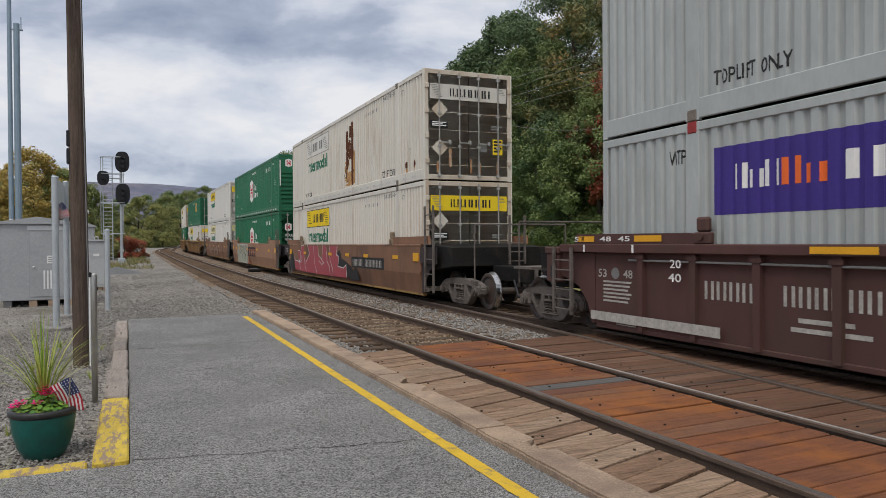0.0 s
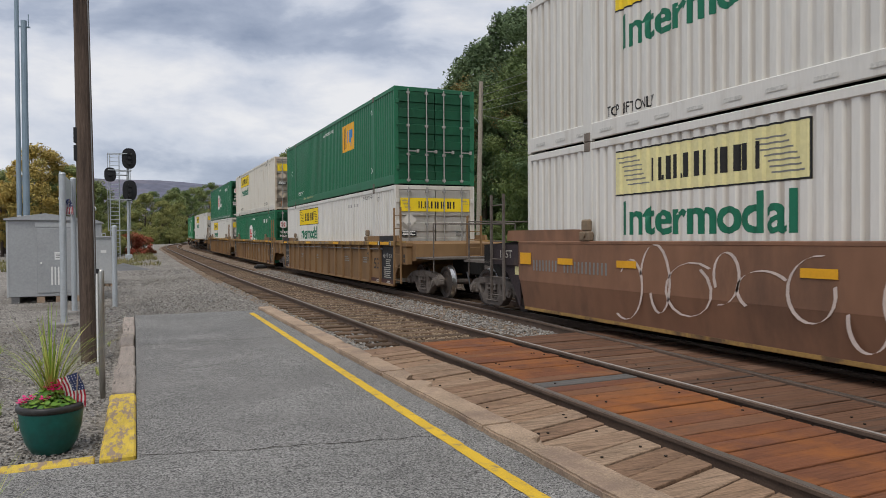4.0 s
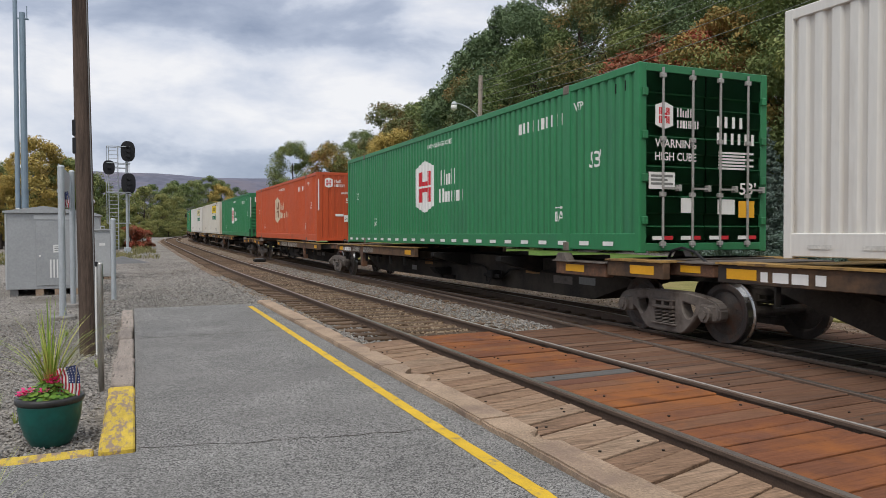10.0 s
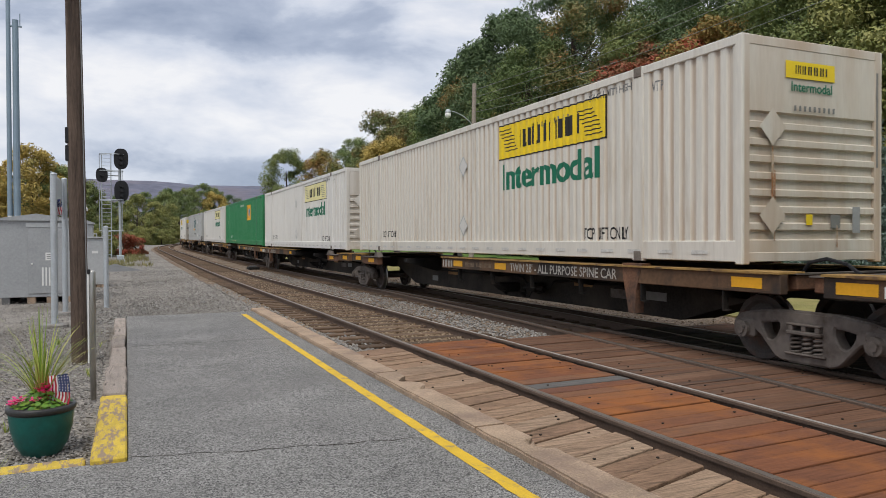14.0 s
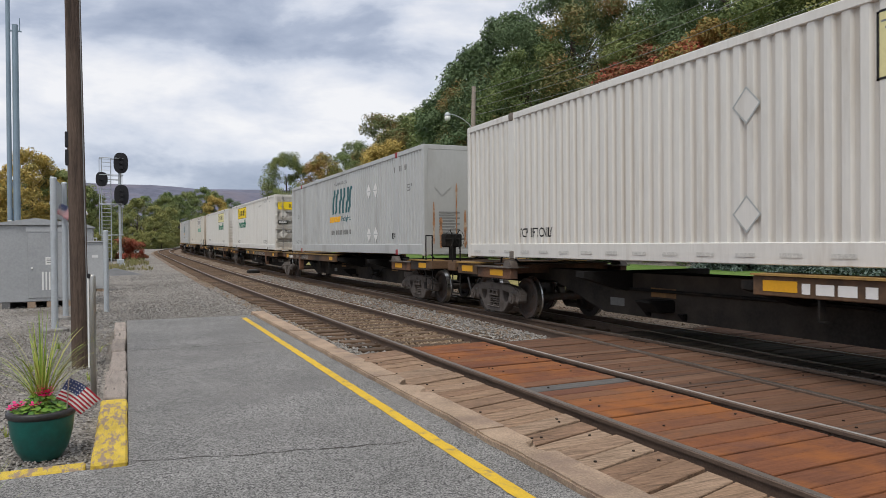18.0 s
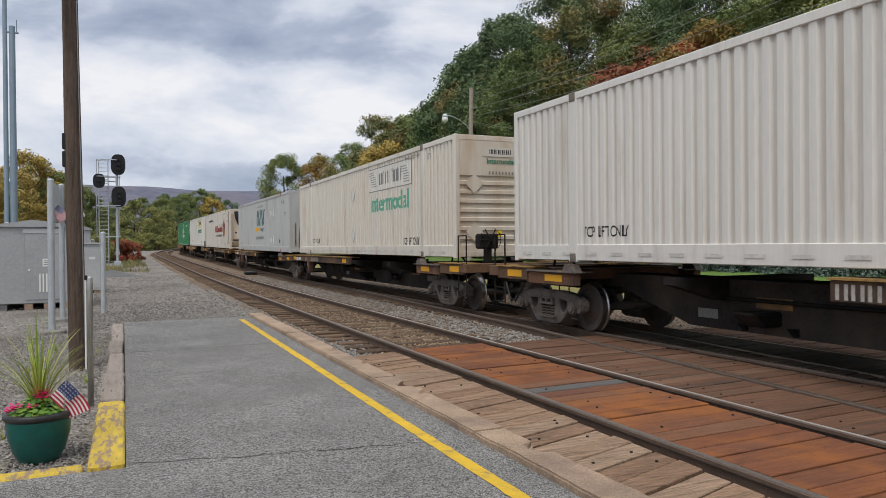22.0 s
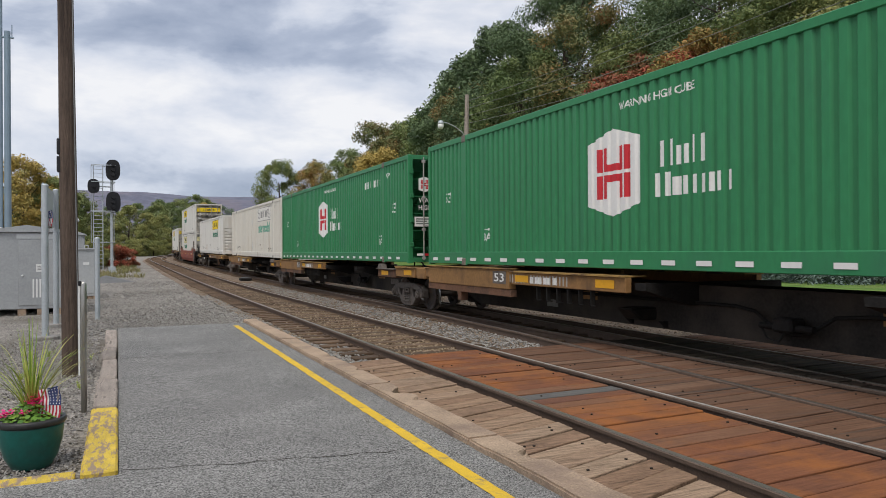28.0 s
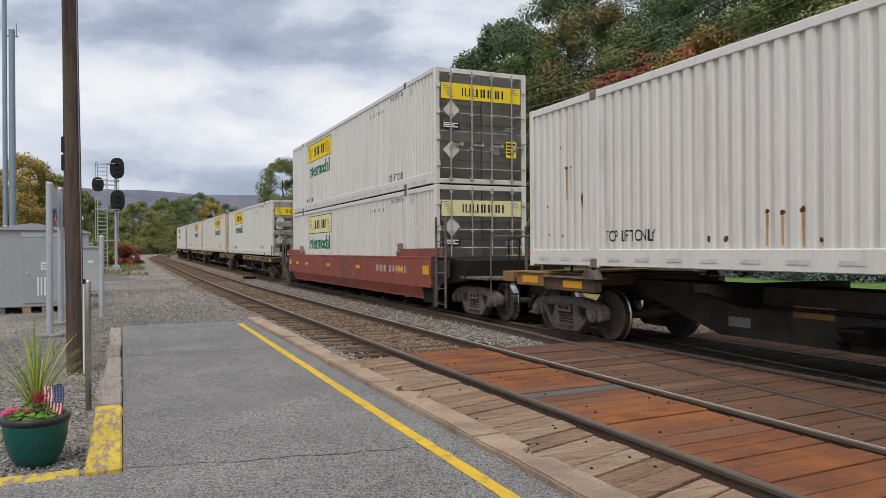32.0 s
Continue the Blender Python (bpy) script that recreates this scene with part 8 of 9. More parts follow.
def make_train():
    for i, (near, style, front, rear, low, high) in enumerate(UNITS):
        mid = near + HALF_L
        well = style[:6] in ("maroon", "smooth", "ribbed") or style == "red"
        ahead = UNITS[i - 1][0] + 2 * HALF_L if i else near - 4.0
        behind = UNITS[i + 1][0] if i + 1 < len(UNITS) else near + 2 * HALF_L + 3
        joint_f, joint_r = (ahead + near) / 2 - mid, (near + 2 * HALF_L + behind) / 2 - mid
        if i in JOINTS:
            joint_r = near + JOINTS[i] - mid
        if i - 1 in JOINTS:
            joint_f = UNITS[i - 1][0] + JOINTS[i - 1] - mid
        if well:
            fy = -(HALF_L + 1.75) if front == "C" else joint_f
            ry = HALF_L + 1.9 if rear == "C" else joint_r
            art = int(style[6:]) if style[6:].isdigit() else 0
            w = well_car(style[:6] if style != "red" else "red", front, rear, fy, ry, art)
        else:
            fy = -(HALF_L - 0.9) if front == "C" else joint_f
            ry = HALF_L - 0.9 if rear == "C" else joint_r
            paint, half = style.split("_")
            w = spine_car("car_" + paint, front, rear, fy, ry, half)
        MOVERS.append((w, mid, 0.0))
        base = 0.26 if well else 1.235
        for k, spec in enumerate((low, high)):
            if spec is None:
                continue
            c = container(*spec)
            if k == 0 and not well:
                c["label"] = c["label"] + ", on spine wagon"
            elif k == 1:
                c["label"] = c["label"] + ", stacked on top"
            MOVERS.append((c, mid, base + k * (TALL + 0.012)))
            if i == 10:
                plain_rail = c
            if i == 1 and k == 1:
                rust_field(c)
                rust_marks(c, [(7.5, 0.75, 0.14, 0.2), (1.08, 1.4, 0.1, 0.2), (1.09, 0.9, 0.1, 0.25), (0.73, 0.5, 0.12, 0.25), (1.35, 0.5, 0.16, 0.25)])
            if i == 31 - 6:
                rust_marks(c, [(14.49, 1.14, 0.15, 0.28), (14.97, 1.72, 0.1, 0.1), (14.8, 1.72, 0.06, 0.08), (10.67, 0.75, 0.08, 0.1), (10.45, 0.73, 0.08, 0.12), (10.19, 0.75, 0.12, 0.14)])
                rust_marks(c, [(15.16, 2.1, 0.06, 0.08), (15.6, 1.08, 0.07, 0.1), (11.61, 0.43, 0.13, 0.16), (11.32, 0.43, 0.1, 0.16), (9.95, 0.4, 0.12, 0.12), (15.5, 0.57, 0.07, 0.1), (15.06, 0.54, 0.07, 0.1),
                               (9.03, 0.41, 0.14, 0.2), (6.92, 0.40, 0.14, 0.12), (5.44, 0.45, 0.15, 0.22), (7.85, 0.72, 0.1, 0.12)], False)
                rust_ends(c, [(0.72, 1.25, 0.2, 0.1), (0.76, 0.95, 0.15, 0.08), (0.69, 0.7, 0.15, 0.08)])
            if i in (11, 14):
                rust_ends(c, [(-0.78, 1.5, 0.45, 0.045), (-0.74, 1.2, 0.3, 0.03), (0.4, 0.5, 0.2, 0.03)])
            if i == 1:
                rust_ends(c, [(-0.55, 0.85, 0.35, 0.1), (0.3, 0.5, 0.2, 0.12), (0.85, 0.55, 0.2, 0.1), (-0.9, 0.5, 0.2, 0.1), (0.05, 0.6, 0.2, 0.06)])
            if i in (15, 19):
                rust_ends(c, [(-1.0, 1.4, 0.3, 0.06), (-0.8, 1.0, 0.2, 0.08), (-0.35, 1.9, 0.5, 0.05), (-0.1, 1.2, 0.2, 0.08), (0.25, 1.0, 0.25, 0.06), (0.6, 1.5, 0.3, 0.07), (0.95, 2.2, 0.4, 0.06), (1.08, 1.6, 0.2, 0.05)])
            if i == 24:
                rust_marks(c, [(11.03, 0.56, 0.06, 0.25), (6.0, 0.65, 0.09, 0.2), (5.68, 0.68, 0.24, 0.12), (5.34, 0.46, 0.1, 0.18), (5.07, 0.48, 0.08, 0.24)], False)
            if i == 18:
                rust_marks(c, [(13.0, 0.45, 0.12, 0.1), (12.8, 0.45, 0.1, 0.1), (11.5, 0.5, 0.08, 0.08)])


    for o in plain_rail.children:           # this one has lost its dashes
        if o.name.startswith("reflective_tape"):
            bpy.data.objects.remove(o)


make_train()

# ---- beside the platform: planter, posts, pole, cabinets, signal ----
POT = Vector((-0.635, 6.62, G + 0.02))


def make_planter():
    p = thing("planter", "round dark green glazed planter with grass and pink flowers", "planter", at=Matrix.Translation(POT))
    bm = fresh()
    add_lathe(bm, [(0.0, 0.0), (0.13, 0.0), (0.145, 0.01), (0.19, 0.09), (0.222, 0.21), (0.236, 0.33), (0.236, 0.355), (0.21, 0.355), (0.2, 0.30), (0.0, 0.29)], 36)
    part("pot", bm, "pot_green", p, "dark green glazed pot", True)
    bm = fresh()
    add_lathe(bm, [(0.206, 0.345), (0.242, 0.345), (0.253, 0.36), (0.253, 0.385), (0.242, 0.398), (0.214, 0.398), (0.206, 0.385)], 36)
    part("rim", bm, "pot_rim", p, "thick black rim", True)
    bm = fresh()
    add_lathe(bm, [(0.0, 0.35), (0.215, 0.345)], 24)
    part("soil", bm, "soil", p)
    r = random.Random(3)
    verts, faces = [], []
    for k in range(58):                                   # spiky grass blades
        a, lean = r.uniform(0, 6.283), r.uniform(0.03, 0.62)
        ln, w = r.uniform(0.40, 0.92), r.uniform(0.003, 0.0085)
        b = Vector((0.0 + 0.03 * math.cos(a), 0.04 + 0.03 * math.sin(a), 0.35))
        d = Vector((math.cos(a), math.sin(a), 0))
        sd = Vector((-d.y, d.x, 0))
        pts = []
        for i in range(6):
            u = i / 5
            pts.append(b + d * (ln * math.sin(lean * 1.5) * u ** 1.5 * 0.95) + Vector((0, 0, ln * (u - 0.55 * lean * u ** 2.4))))
        n = len(verts)
        for i, q in enumerate(pts):
            ww = w * (1 - 0.9 * (i / 5) ** 2)
            verts += [tuple(q - sd * ww), tuple(q + sd * ww)]
        faces += [(n + 2 * i, n + 2 * i + 1, n + 2 * i + 3, n + 2 * i + 2) for i in range(5)]
    for k in range(46):                                    # long arching straw stems with a feathery tip
        a, reach, up = r.uniform(0, 6.283), r.uniform(0.12, 0.5), r.uniform(0.35, 0.85)
        d = Vector((math.cos(a), math.sin(a), 0))
        sd = Vector((-d.y, d.x, 0))
        pts = [Vector((0, 0.04, 0.36)) + d * reach * u ** 1.4 + Vector((0, 0, up * (1.25 * u - 0.35 * u * u * (1 + reach)))) for u in (0, 0.2, 0.4, 0.6, 0.8, 1.0)]
        n = len(verts)
        for i, q in enumerate(pts):
            ww = (0.0022, 0.0022, 0.002, 0.002, 0.0035, 0.001)[i]
            verts += [tuple(q - sd * ww), tuple(q + sd * ww)]
        faces += [(n + 2 * i, n + 2 * i + 1, n + 2 * i + 3, n + 2 * i + 2) for i in range(5)]
    part("grass_tuft", sheet("grass_tuft", verts, faces, "grass_blade"), None, p, "tuft of long green and straw blades")
    verts, faces = [], []
    for k in range(330):                                  # low round leaves
        a, rad = r.uniform(0, 6.283), 0.215 * math.sqrt(r.random())
        c = Vector((rad * math.cos(a), rad * math.sin(a), 0.37 + r.uniform(0, 0.15) * (1.2 - rad / 0.25)))
        nrm = Vector((math.cos(a) * r.uniform(0, 0.9), math.sin(a) * r.uniform(0, 0.9), 1)).normalized()
        s = r.uniform(0.014, 0.03)
        t1 = nrm.orthogonal().normalized()
        t2 = nrm.cross(t1)
        n = len(verts)
        verts += [tuple(c + (t1 * math.cos(j * 1.047) + t2 * math.sin(j * 1.047)) * s * (1.15 if j == 0 else 1) + nrm * (0.004 * (j % 2))) for j in range(6)]
        faces.append(tuple(range(n, n + 6)))
    part("foliage", sheet("foliage", verts, faces, "flower_leaf"), None, p, "low green leaves")
    for fx, fy, fz, size in ((-0.15, -0.12, 0.45, 0.036), (-0.19, -0.1, 0.425, 0.03), (0.0, -0.03, 0.52, 0.034), (0.035, -0.08, 0.505, 0.036), (0.0, 0.0, 0.55, 0.028), (-0.03, -0.14, 0.45, 0.028), (0.05, -0.02, 0.535, 0.03)):
        verts, faces = [], []
        for k in range(16):
            a = k * 2.4
            sz = 1.25 * size
            c = Vector((fx, fy, fz)) + Vector((math.cos(a), math.sin(a), 0.3 * (k % 3))) * sz * (0.35 + 0.5 * (k / 16))
            d = Vector((math.cos(a), math.sin(a), 0.5)).normalized()
            sd = d.cross(Vector((0, 0, 1))).normalized()
            n = len(verts)
            verts += [tuple(c), tuple(c + d * sz * 0.45 + sd * sz * 0.35), tuple(c + d * sz * 0.9), tuple(c + d * sz * 0.45 - sd * sz * 0.35)]
            faces.append((n, n + 1, n + 2, n + 3))
        part("flower", sheet("flower", verts, faces, "petal"), None, p, "bright pink flower head")
    return p


make_planter()

FLAG_PANELS = []


def make_flag(base, top, wide, tall, strips, name="hand_flag", label="small striped cloth flag on a thin stick"):
    """A small flag of upright rigid strips on a stick; the strips are keyed one by one."""
    base, top = Vector(base), Vector(top)
    f = thing(name, label, "flag", at=Matrix.Translation(base))
    bm = fresh()
    add_tube(bm, (0, 0, 0), top - base, 0.005, seg=6)
    part("stick", bm, "timber_grey", f)
    w = wide / strips
    panels = []
    for k in range(strips):
        verts, faces, mats = [], [], []
        for j in range(13):
            z0, z1 = -tall * (j + 1) / 13, -tall * j / 13
            n = len(verts)
            verts += [(0, 0, z0), (w, 0, z0), (w, 0, z1), (0, 0, z1)]
            faces.append((n, n + 1, n + 2, n + 3))
            mats.append(2 if k < strips * 0.42 and j < 7 else j % 2)
        if k < strips * 0.42:
            for j in range(4):
                for i in range(2):
                    x, z = w * (0.3 + 0.42 * i), -tall * 7 / 13 * (j + 0.5) / 4
                    s = tall * 0.022
                    for e in (-1, 1):
                        n = len(verts)
                        verts += [(x - s, 0.0012 * e, z - s), (x + s, 0.0012 * e, z - s), (x + s, 0.0012 * e, z + s), (x - s, 0.0012 * e, z + s)]
                        faces.append((n, n + 1, n + 2, n + 3))
                        mats.append(1)
        me = sheet("cloth_strip", verts, faces, "flag_red")
        me.materials.append(M["flag_white"])
        me.materials.append(M["flag_blue"])
        me.polygons.foreach_set("material_index", mats)
        panels.append(part("cloth_strip", me, None, f, "striped cloth, waving"))
    FLAG_PANELS.append((panels, w, top - base))
    return f


make_flag(POT + Vector((0.185, -0.10, 0.36)), POT + Vector((0.205, -0.13, 0.65)), 0.31, 0.19, 6)

# utility pole
p = thing("utility_pole", "tall dark weathered wooden utility pole", "pole", at=pose(-0.60, 11.4, G))
bm = fresh()
add_tube(bm, (0, 0, -0.1), (-0.1, 0, 9.5), 0.118, 0.088, 18)
bmesh.ops.subdivide_edges(bm, edges=[e for e in bm.edges if e.calc_length() > 2], cuts=30)
for v in bm.verts:
    k = 1 + 0.05 * noise.noise((math.atan2(v.co.y, v.co.x) * 2.2, v.co.z * 0.5, 2))
    v.co.x, v.co.y = v.co.x * k, v.co.y * k
part("shaft", bm, "pole_wood", p)
for z in (3.05, 3.3):
    box_part("step_bracket", (-0.17, -0.05, z - 0.2), (-0.10, 0.05, z + 0.02), "black_paint", p, "dark bracket on the pole", 0.01)
bm = fresh()
add_tube(bm, (0.10, -0.075, 0.0), (-0.02, -0.06, 9.3), 0.008, seg=6)
part("ground_wire", bm, "wire", p)

# stainless post with a bright strip
p = thing("metal_post", "slim stainless steel post with a rounded top", "post", at=pose(-0.335, 8.62, G))
bm = fresh()
add_lathe(bm, [(0.03, 0.0), (0.03, 1.39), (0.024, 1.41), (0.0, 1.42)], 18)
part("tube", bm, "stainless", p, "", True)
bm = fresh()
add_box(bm, (-0.05, -0.012, 0.42), (-0.033, 0.012, 1.39), 0.004)
part("edge_strip", bm, "sign_white", p, "narrow white strip")
bm = fresh()
add_box(bm, (-0.052, -0.02, 1.372), (-0.02, 0.02, 1.425), 0.008)
part("clip", bm, "black_paint", p, "small dark clip at the top")


def steel_post(x, y, h, r, label, plate=True):
    p = thing("steel_post", label, "post", "galvanised posts", at=pose(x, y, G))
    bm = fresh()
    add_tube(bm, (0, 0, -0.05), (0, 0, h), r, seg=16)
    part("tube", bm, "galvanised", p, "", False)
    bm = fresh()
    add_lathe(bm, [(r, h), (r + 0.006, h), (r * 0.8, h + 0.03), (0, h + 0.04)], 16)
    part("cap", bm, "galvanised", p)
    if plate:
        bm = fresh()
        add_lathe(bm, [(0.0, -0.05), (0.26, -0.05), (0.26, 0.05), (0.24, 0.07), (0, 0.07)], 20)
        part("footing", bm, "footing", p, "round grey concrete footing")
    return p


steel_post(-1.33, 16.5, 3.08, 0.064, "tall galvanised steel post on a concrete footing")
steel_post(-1.33, 19.3, 3.2, 0.062, "tall galvanised steel post on a concrete footing")
steel_post(-0.49, 20.95, 2.1, 0.062, "short galvanised steel post in the gravel", False)
make_flag((-1.27, 16.52, 1.9), (-1.20, 16.50, 2.42), 0.34, 0.22, 6, "post_flag", "small striped flag tied to a steel post")


def cabinet(name, label, x0, x1, y0, y1, h, material, gable, foot=0.16):
    c = thing(name, label, "equipment cabinet", at=pose((x0 + x1) / 2, (y0 + y1) / 2, G))
    w, d = (x1 - x0) / 2, (y1 - y0) / 2
    bm = fresh()
    add_box(bm, (-w, -d, foot), (w, d, h), 0.015)
    part("body", bm, material, c)
    bm = fresh()
    add_prism(bm, [(-w - 0.06, h), (w + 0.06, h), (w + 0.06, h + 0.05), (0, h + gable), (-w - 0.06, h + 0.05)], -d - 0.08, d + 0.08, "y")
    part("roof", bm, material, c, "low pitched metal roof")
    for sx in (-0.8, -0.15, 0.35, 0.85):
        box_part("foot", (sx * w - 0.1, -d + 0.02, -0.03), (sx * w + 0.1, d - 0.02, foot), "concrete" if sx != -0.8 else "lead", c)
    return c, w, d


c, w, d = cabinet("signal_bungalow", "large grey metal equipment hut on short feet", -3.28, -1.36, 23.35, 26.0, 2.32, "cabinet", 0.2)
door = box_part("door", (-0.22, -d - 0.022, 0.26), (0.72, -d, 2.10), "cabinet", c, "grey metal door", 0.008)
box_part("label_plate", (0.22, -d - 0.03, 1.20), (0.52, -d - 0.022, 1.42), "sign_white", door, "white notice")
for k in range(3):
    box_part("label_print", (0.25, -d - 0.034, 1.25 + 0.05 * k), (0.48, -d - 0.03, 1.27 + 0.05 * k), "logo_grey", door)
for k in range(5):
    box_part("louvre", (0.13 + 0.085 * k, -d - 0.035, 0.48), (0.17 + 0.085 * k, -d - 0.02, 1.0), "sign_white", door, "pale vent slot")
box_part("door_knob", (-0.14, -d - 0.07, 1.08), (-0.09, -d - 0.02, 1.13), "sign_white", door, "bright door knob", 0.012)
box_part("corner_trim", (-w - 0.012, -d - 0.012, 0.16), (-w + 0.03, -d + 0.03, 2.3), "cabinet_light", c)
box_part("header", (-0.26, -d - 0.02, 2.14), (0.76, -d, 2.26), "cabinet_light", c)
c, w, d = cabinet("relay_cabinet", "small light grey metal relay cabinet", -1.42, -0.76, 30.4, 31.1, 1.86, "cabinet_light", 0.06, 0.1)
box_part("door", (-0.28, -d - 0.015, 0.2), (0.28, -d, 1.75), "cabinet_light", c, "", 0.006)
box_part("label_plate", (-0.1, -d - 0.022, 1.28), (0.1, -d - 0.015, 1.38), "sign_white", c)
bm = fresh()
add_bent(bm, [(-0.06, 0, 1.9), (-0.06, 0, 2.02), (0.06, 0, 2.02), (0.06, 0, 1.9)], 0.018)
part("lifting_eye", bm, "cabinet_light", c)
c, w, d = cabinet("relay_cabinet", "tall grey rounded relay cabinet with a white antenna", -2.05, -1.25, 33.0, 33.8, 2.45, "cabinet", 0.22, 0.1)
bm = fresh()
add_tube(bm, (0.1, 0, 2.6), (0.1, 0, 3.05), 0.02, seg=8)
add_lathe(bm, [(0.0, 3.0), (0.1, 3.0), (0.11, 3.08), (0.06, 3.17), (0, 3.18)], 12, (0.1, 0, 0))
part("antenna", bm, "sign_white", c, "white dome antenna", True)


def make_signal():
    z0 = ground_height(-0.4, 62)
    s = thing("railway_signal", "grey steel railway signal mast with black heads and a ladder", "signal", at=pose(-0.42, 62.0, z0, 0, 0, 4))
    bm = fresh()
    add_tube(bm, (0, 0, 0), (0, 0, 8.3), 0.11, 0.10, 14)
    add_box(bm, (-0.35, -0.35, -0.05), (0.35, 0.35, 0.1), 0.02)
    add_box(bm, (-0.25, -0.2, 0.1), (0.25, 0.2, 0.45), 0.03)
    part("mast", bm, "galvanised", s)
    for x, z, a, b in ((0.08, 7.95, 0.52, 0.80), (0.10, 5.45, 0.52, 0.80), (-1.28, 6.65, 0.42, 0.55)):
        bm = fresh()
        pts = [(x + a * math.copysign(abs(math.cos(t)) ** 0.75, math.cos(t)), z + b * math.copysign(abs(math.sin(t)) ** 0.75, math.sin(t))) for t in (2 * math.pi * i / 28 for i in range(28))]
        add_prism(bm, pts, -0.32, -0.27, "y")
        h = part("signal_head", bm, "black_paint", s, "black oval signal target")
        for dz in (-0.38, 0.0, 0.38):
            if abs(dz) * 1.9 > b:
                continue
            bm = fresh()
            add_tube(bm, (x, -0.75, z + dz), (x, -0.30, z + dz), 0.125, seg=14)
            part("hood", bm, "black_paint", h)
        bm = fresh()
        add_tube(bm, (0, 0, z), (x, -0.28, z), 0.05, seg=8)
        part("bracket", bm, "galvanised", s)
    for x in (-1.28, -0.62):
        bm = fresh()
        add_tube(bm, (x, 0.1, 0.2), (x, 0.1, 8.3), 0.035, seg=8)
        part("ladder_rail", bm, "galvanised", s)
    for k in range(26):
        bm = fresh()
        add_tube(bm, (-1.28, 0.1, 0.5 + 0.3 * k), (-0.62, 0.1, 0.5 + 0.3 * k), 0.02, seg=6)
        part("rung", bm, "galvanised", s)
    for z in (2.35, 4.75, 7.0, 8.3):
        bm = fresh()
        for y in (-0.4, 0.5):
            add_tube(bm, (-1.42, y, z), (0.22, y, z), 0.03, seg=6)
        for x in (-1.42, -0.6, 0.22):
            add_tube(bm, (x, -0.4, z), (x, 0.5, z), 0.03, seg=6)
        part("cage_ring", bm, "galvanised", s, "grey steel platform rail")
    bm = fresh()
    for x in (-1.42, 0.2):
        add_tube(bm, (x, 0.5, 2.35), (x, 0.5, 8.3), 0.028, seg=6)
    part("cage_bar", bm, "galvanised", s)
    return s


make_signal()

# two tall steel poles behind the hut
for x, y, h, r in ((-7.86, 62, 21.5, 0.18), (-7.40, 62, 18.0, 0.25)):
    t = thing("steel_mast", "tall blue-grey tapered steel mast", "mast", "twin masts", at=pose(x, y, ground_height(x, y)))
    bm = fresh()
    add_tube(bm, (0, 0, -0.2), (0, 0, h), r, r * 0.82, 12)
    part("shaft", bm, "tower_steel", t)
    bm = fresh()
    add_box(bm, (-0.42, -0.1, h - 0.5), (0.42, 0.1, h - 0.42))
    add_tube(bm, (0.3, 0, h - 0.5), (0.3, 0, h + 0.5), 0.035, seg=6)
    part("antenna_bracket", bm, "tower_steel", t)
    box_part("plate", (-0.12, -r - 0.03, 2.8), (0.12, -r - 0.005, 3.5), "sign_white", t)

# dark gravel heap
bm = fresh()
pts = []
for j in range(9):
    for i in range(13):
        a, q = 2 * math.pi * i / 13, j / 8
        pts.append(bm.verts.new((1.7 * q * math.cos(a), 1.1 * q * math.sin(a), 0.42 * (1 - q) ** 1.2 + 0.05 * noise.noise((i, j, 0)) * (1 - q))))
for j in range(8):
    for i in range(13):
        bm.faces.new((pts[j * 13 + i], pts[(j + 1) * 13 + i], pts[(j + 1) * 13 + (i + 1) % 13], pts[j * 13 + (i + 1) % 13]))
tagged(new("grit_mound", solid("grit_mound", bm, "lead")), "low heap of dark grey grit", "heap").location = (-0.6, 45, ground_height(-0.6, 45) - 0.02)

# switch machine beside the turnout
s = thing("switch_machine", "low dark steel switch machine beside the rails", "switch machine", at=pose(6.75, 43, rise(43) - 0.15))
box_part("housing", (-0.32, -0.42, 0.0), (0.32, 0.42, 0.15), "under", s, "", 0.04)
box_part("cover", (-0.22, -0.2, 0.15), (0.22, 0.36, 0.21), "lead", s, "", 0.03)
box_part("throw_rod", (0.32, -0.06, 0.04), (1.3, 0.02, 0.1), "rail_side", s)

# ---- trees ----
def trunk_mesh(r, h, spread, kind):
    bm = fresh()
    lean = Vector((r.uniform(-0.4, 0.4), r.uniform(-0.4, 0.4), 0))
    n, pts = 6, []
    for k in range(n + 1):
        pts.append(Vector((lean.x * (k / n) ** 2, lean.y * (k / n) ** 2, h * 0.8 * k / n)))
    base = 0.018 * h + 0.05
    for k in range(n):
        add_tube(bm, pts[k], pts[k + 1], base * (1 - 0.8 * k / n), base * (1 - 0.8 * (k + 1) / n), 8)
    for k in range(9):
        u = r.uniform(0.3, 0.92)
        p = pts[0].lerp(pts[-1], u)
        a = r.uniform(0, 6.283)
        q = p + Vector((math.cos(a), math.sin(a), r.uniform(0.4, 0.9))) * spread * r.uniform(0.5, 0.85) * (1.1 - 0.5 * u)
        m = p.lerp(q, 0.5) + Vector((0, 0, -0.06 * spread))
        add_tube(bm, p, m, base * 0.42 * (1.2 - u), base * 0.28 * (1.2 - u), 6)
        add_tube(bm, m, q, base * 0.28 * (1.2 - u), base * 0.08, 6)
    return solid("trunk", bm, "bark")


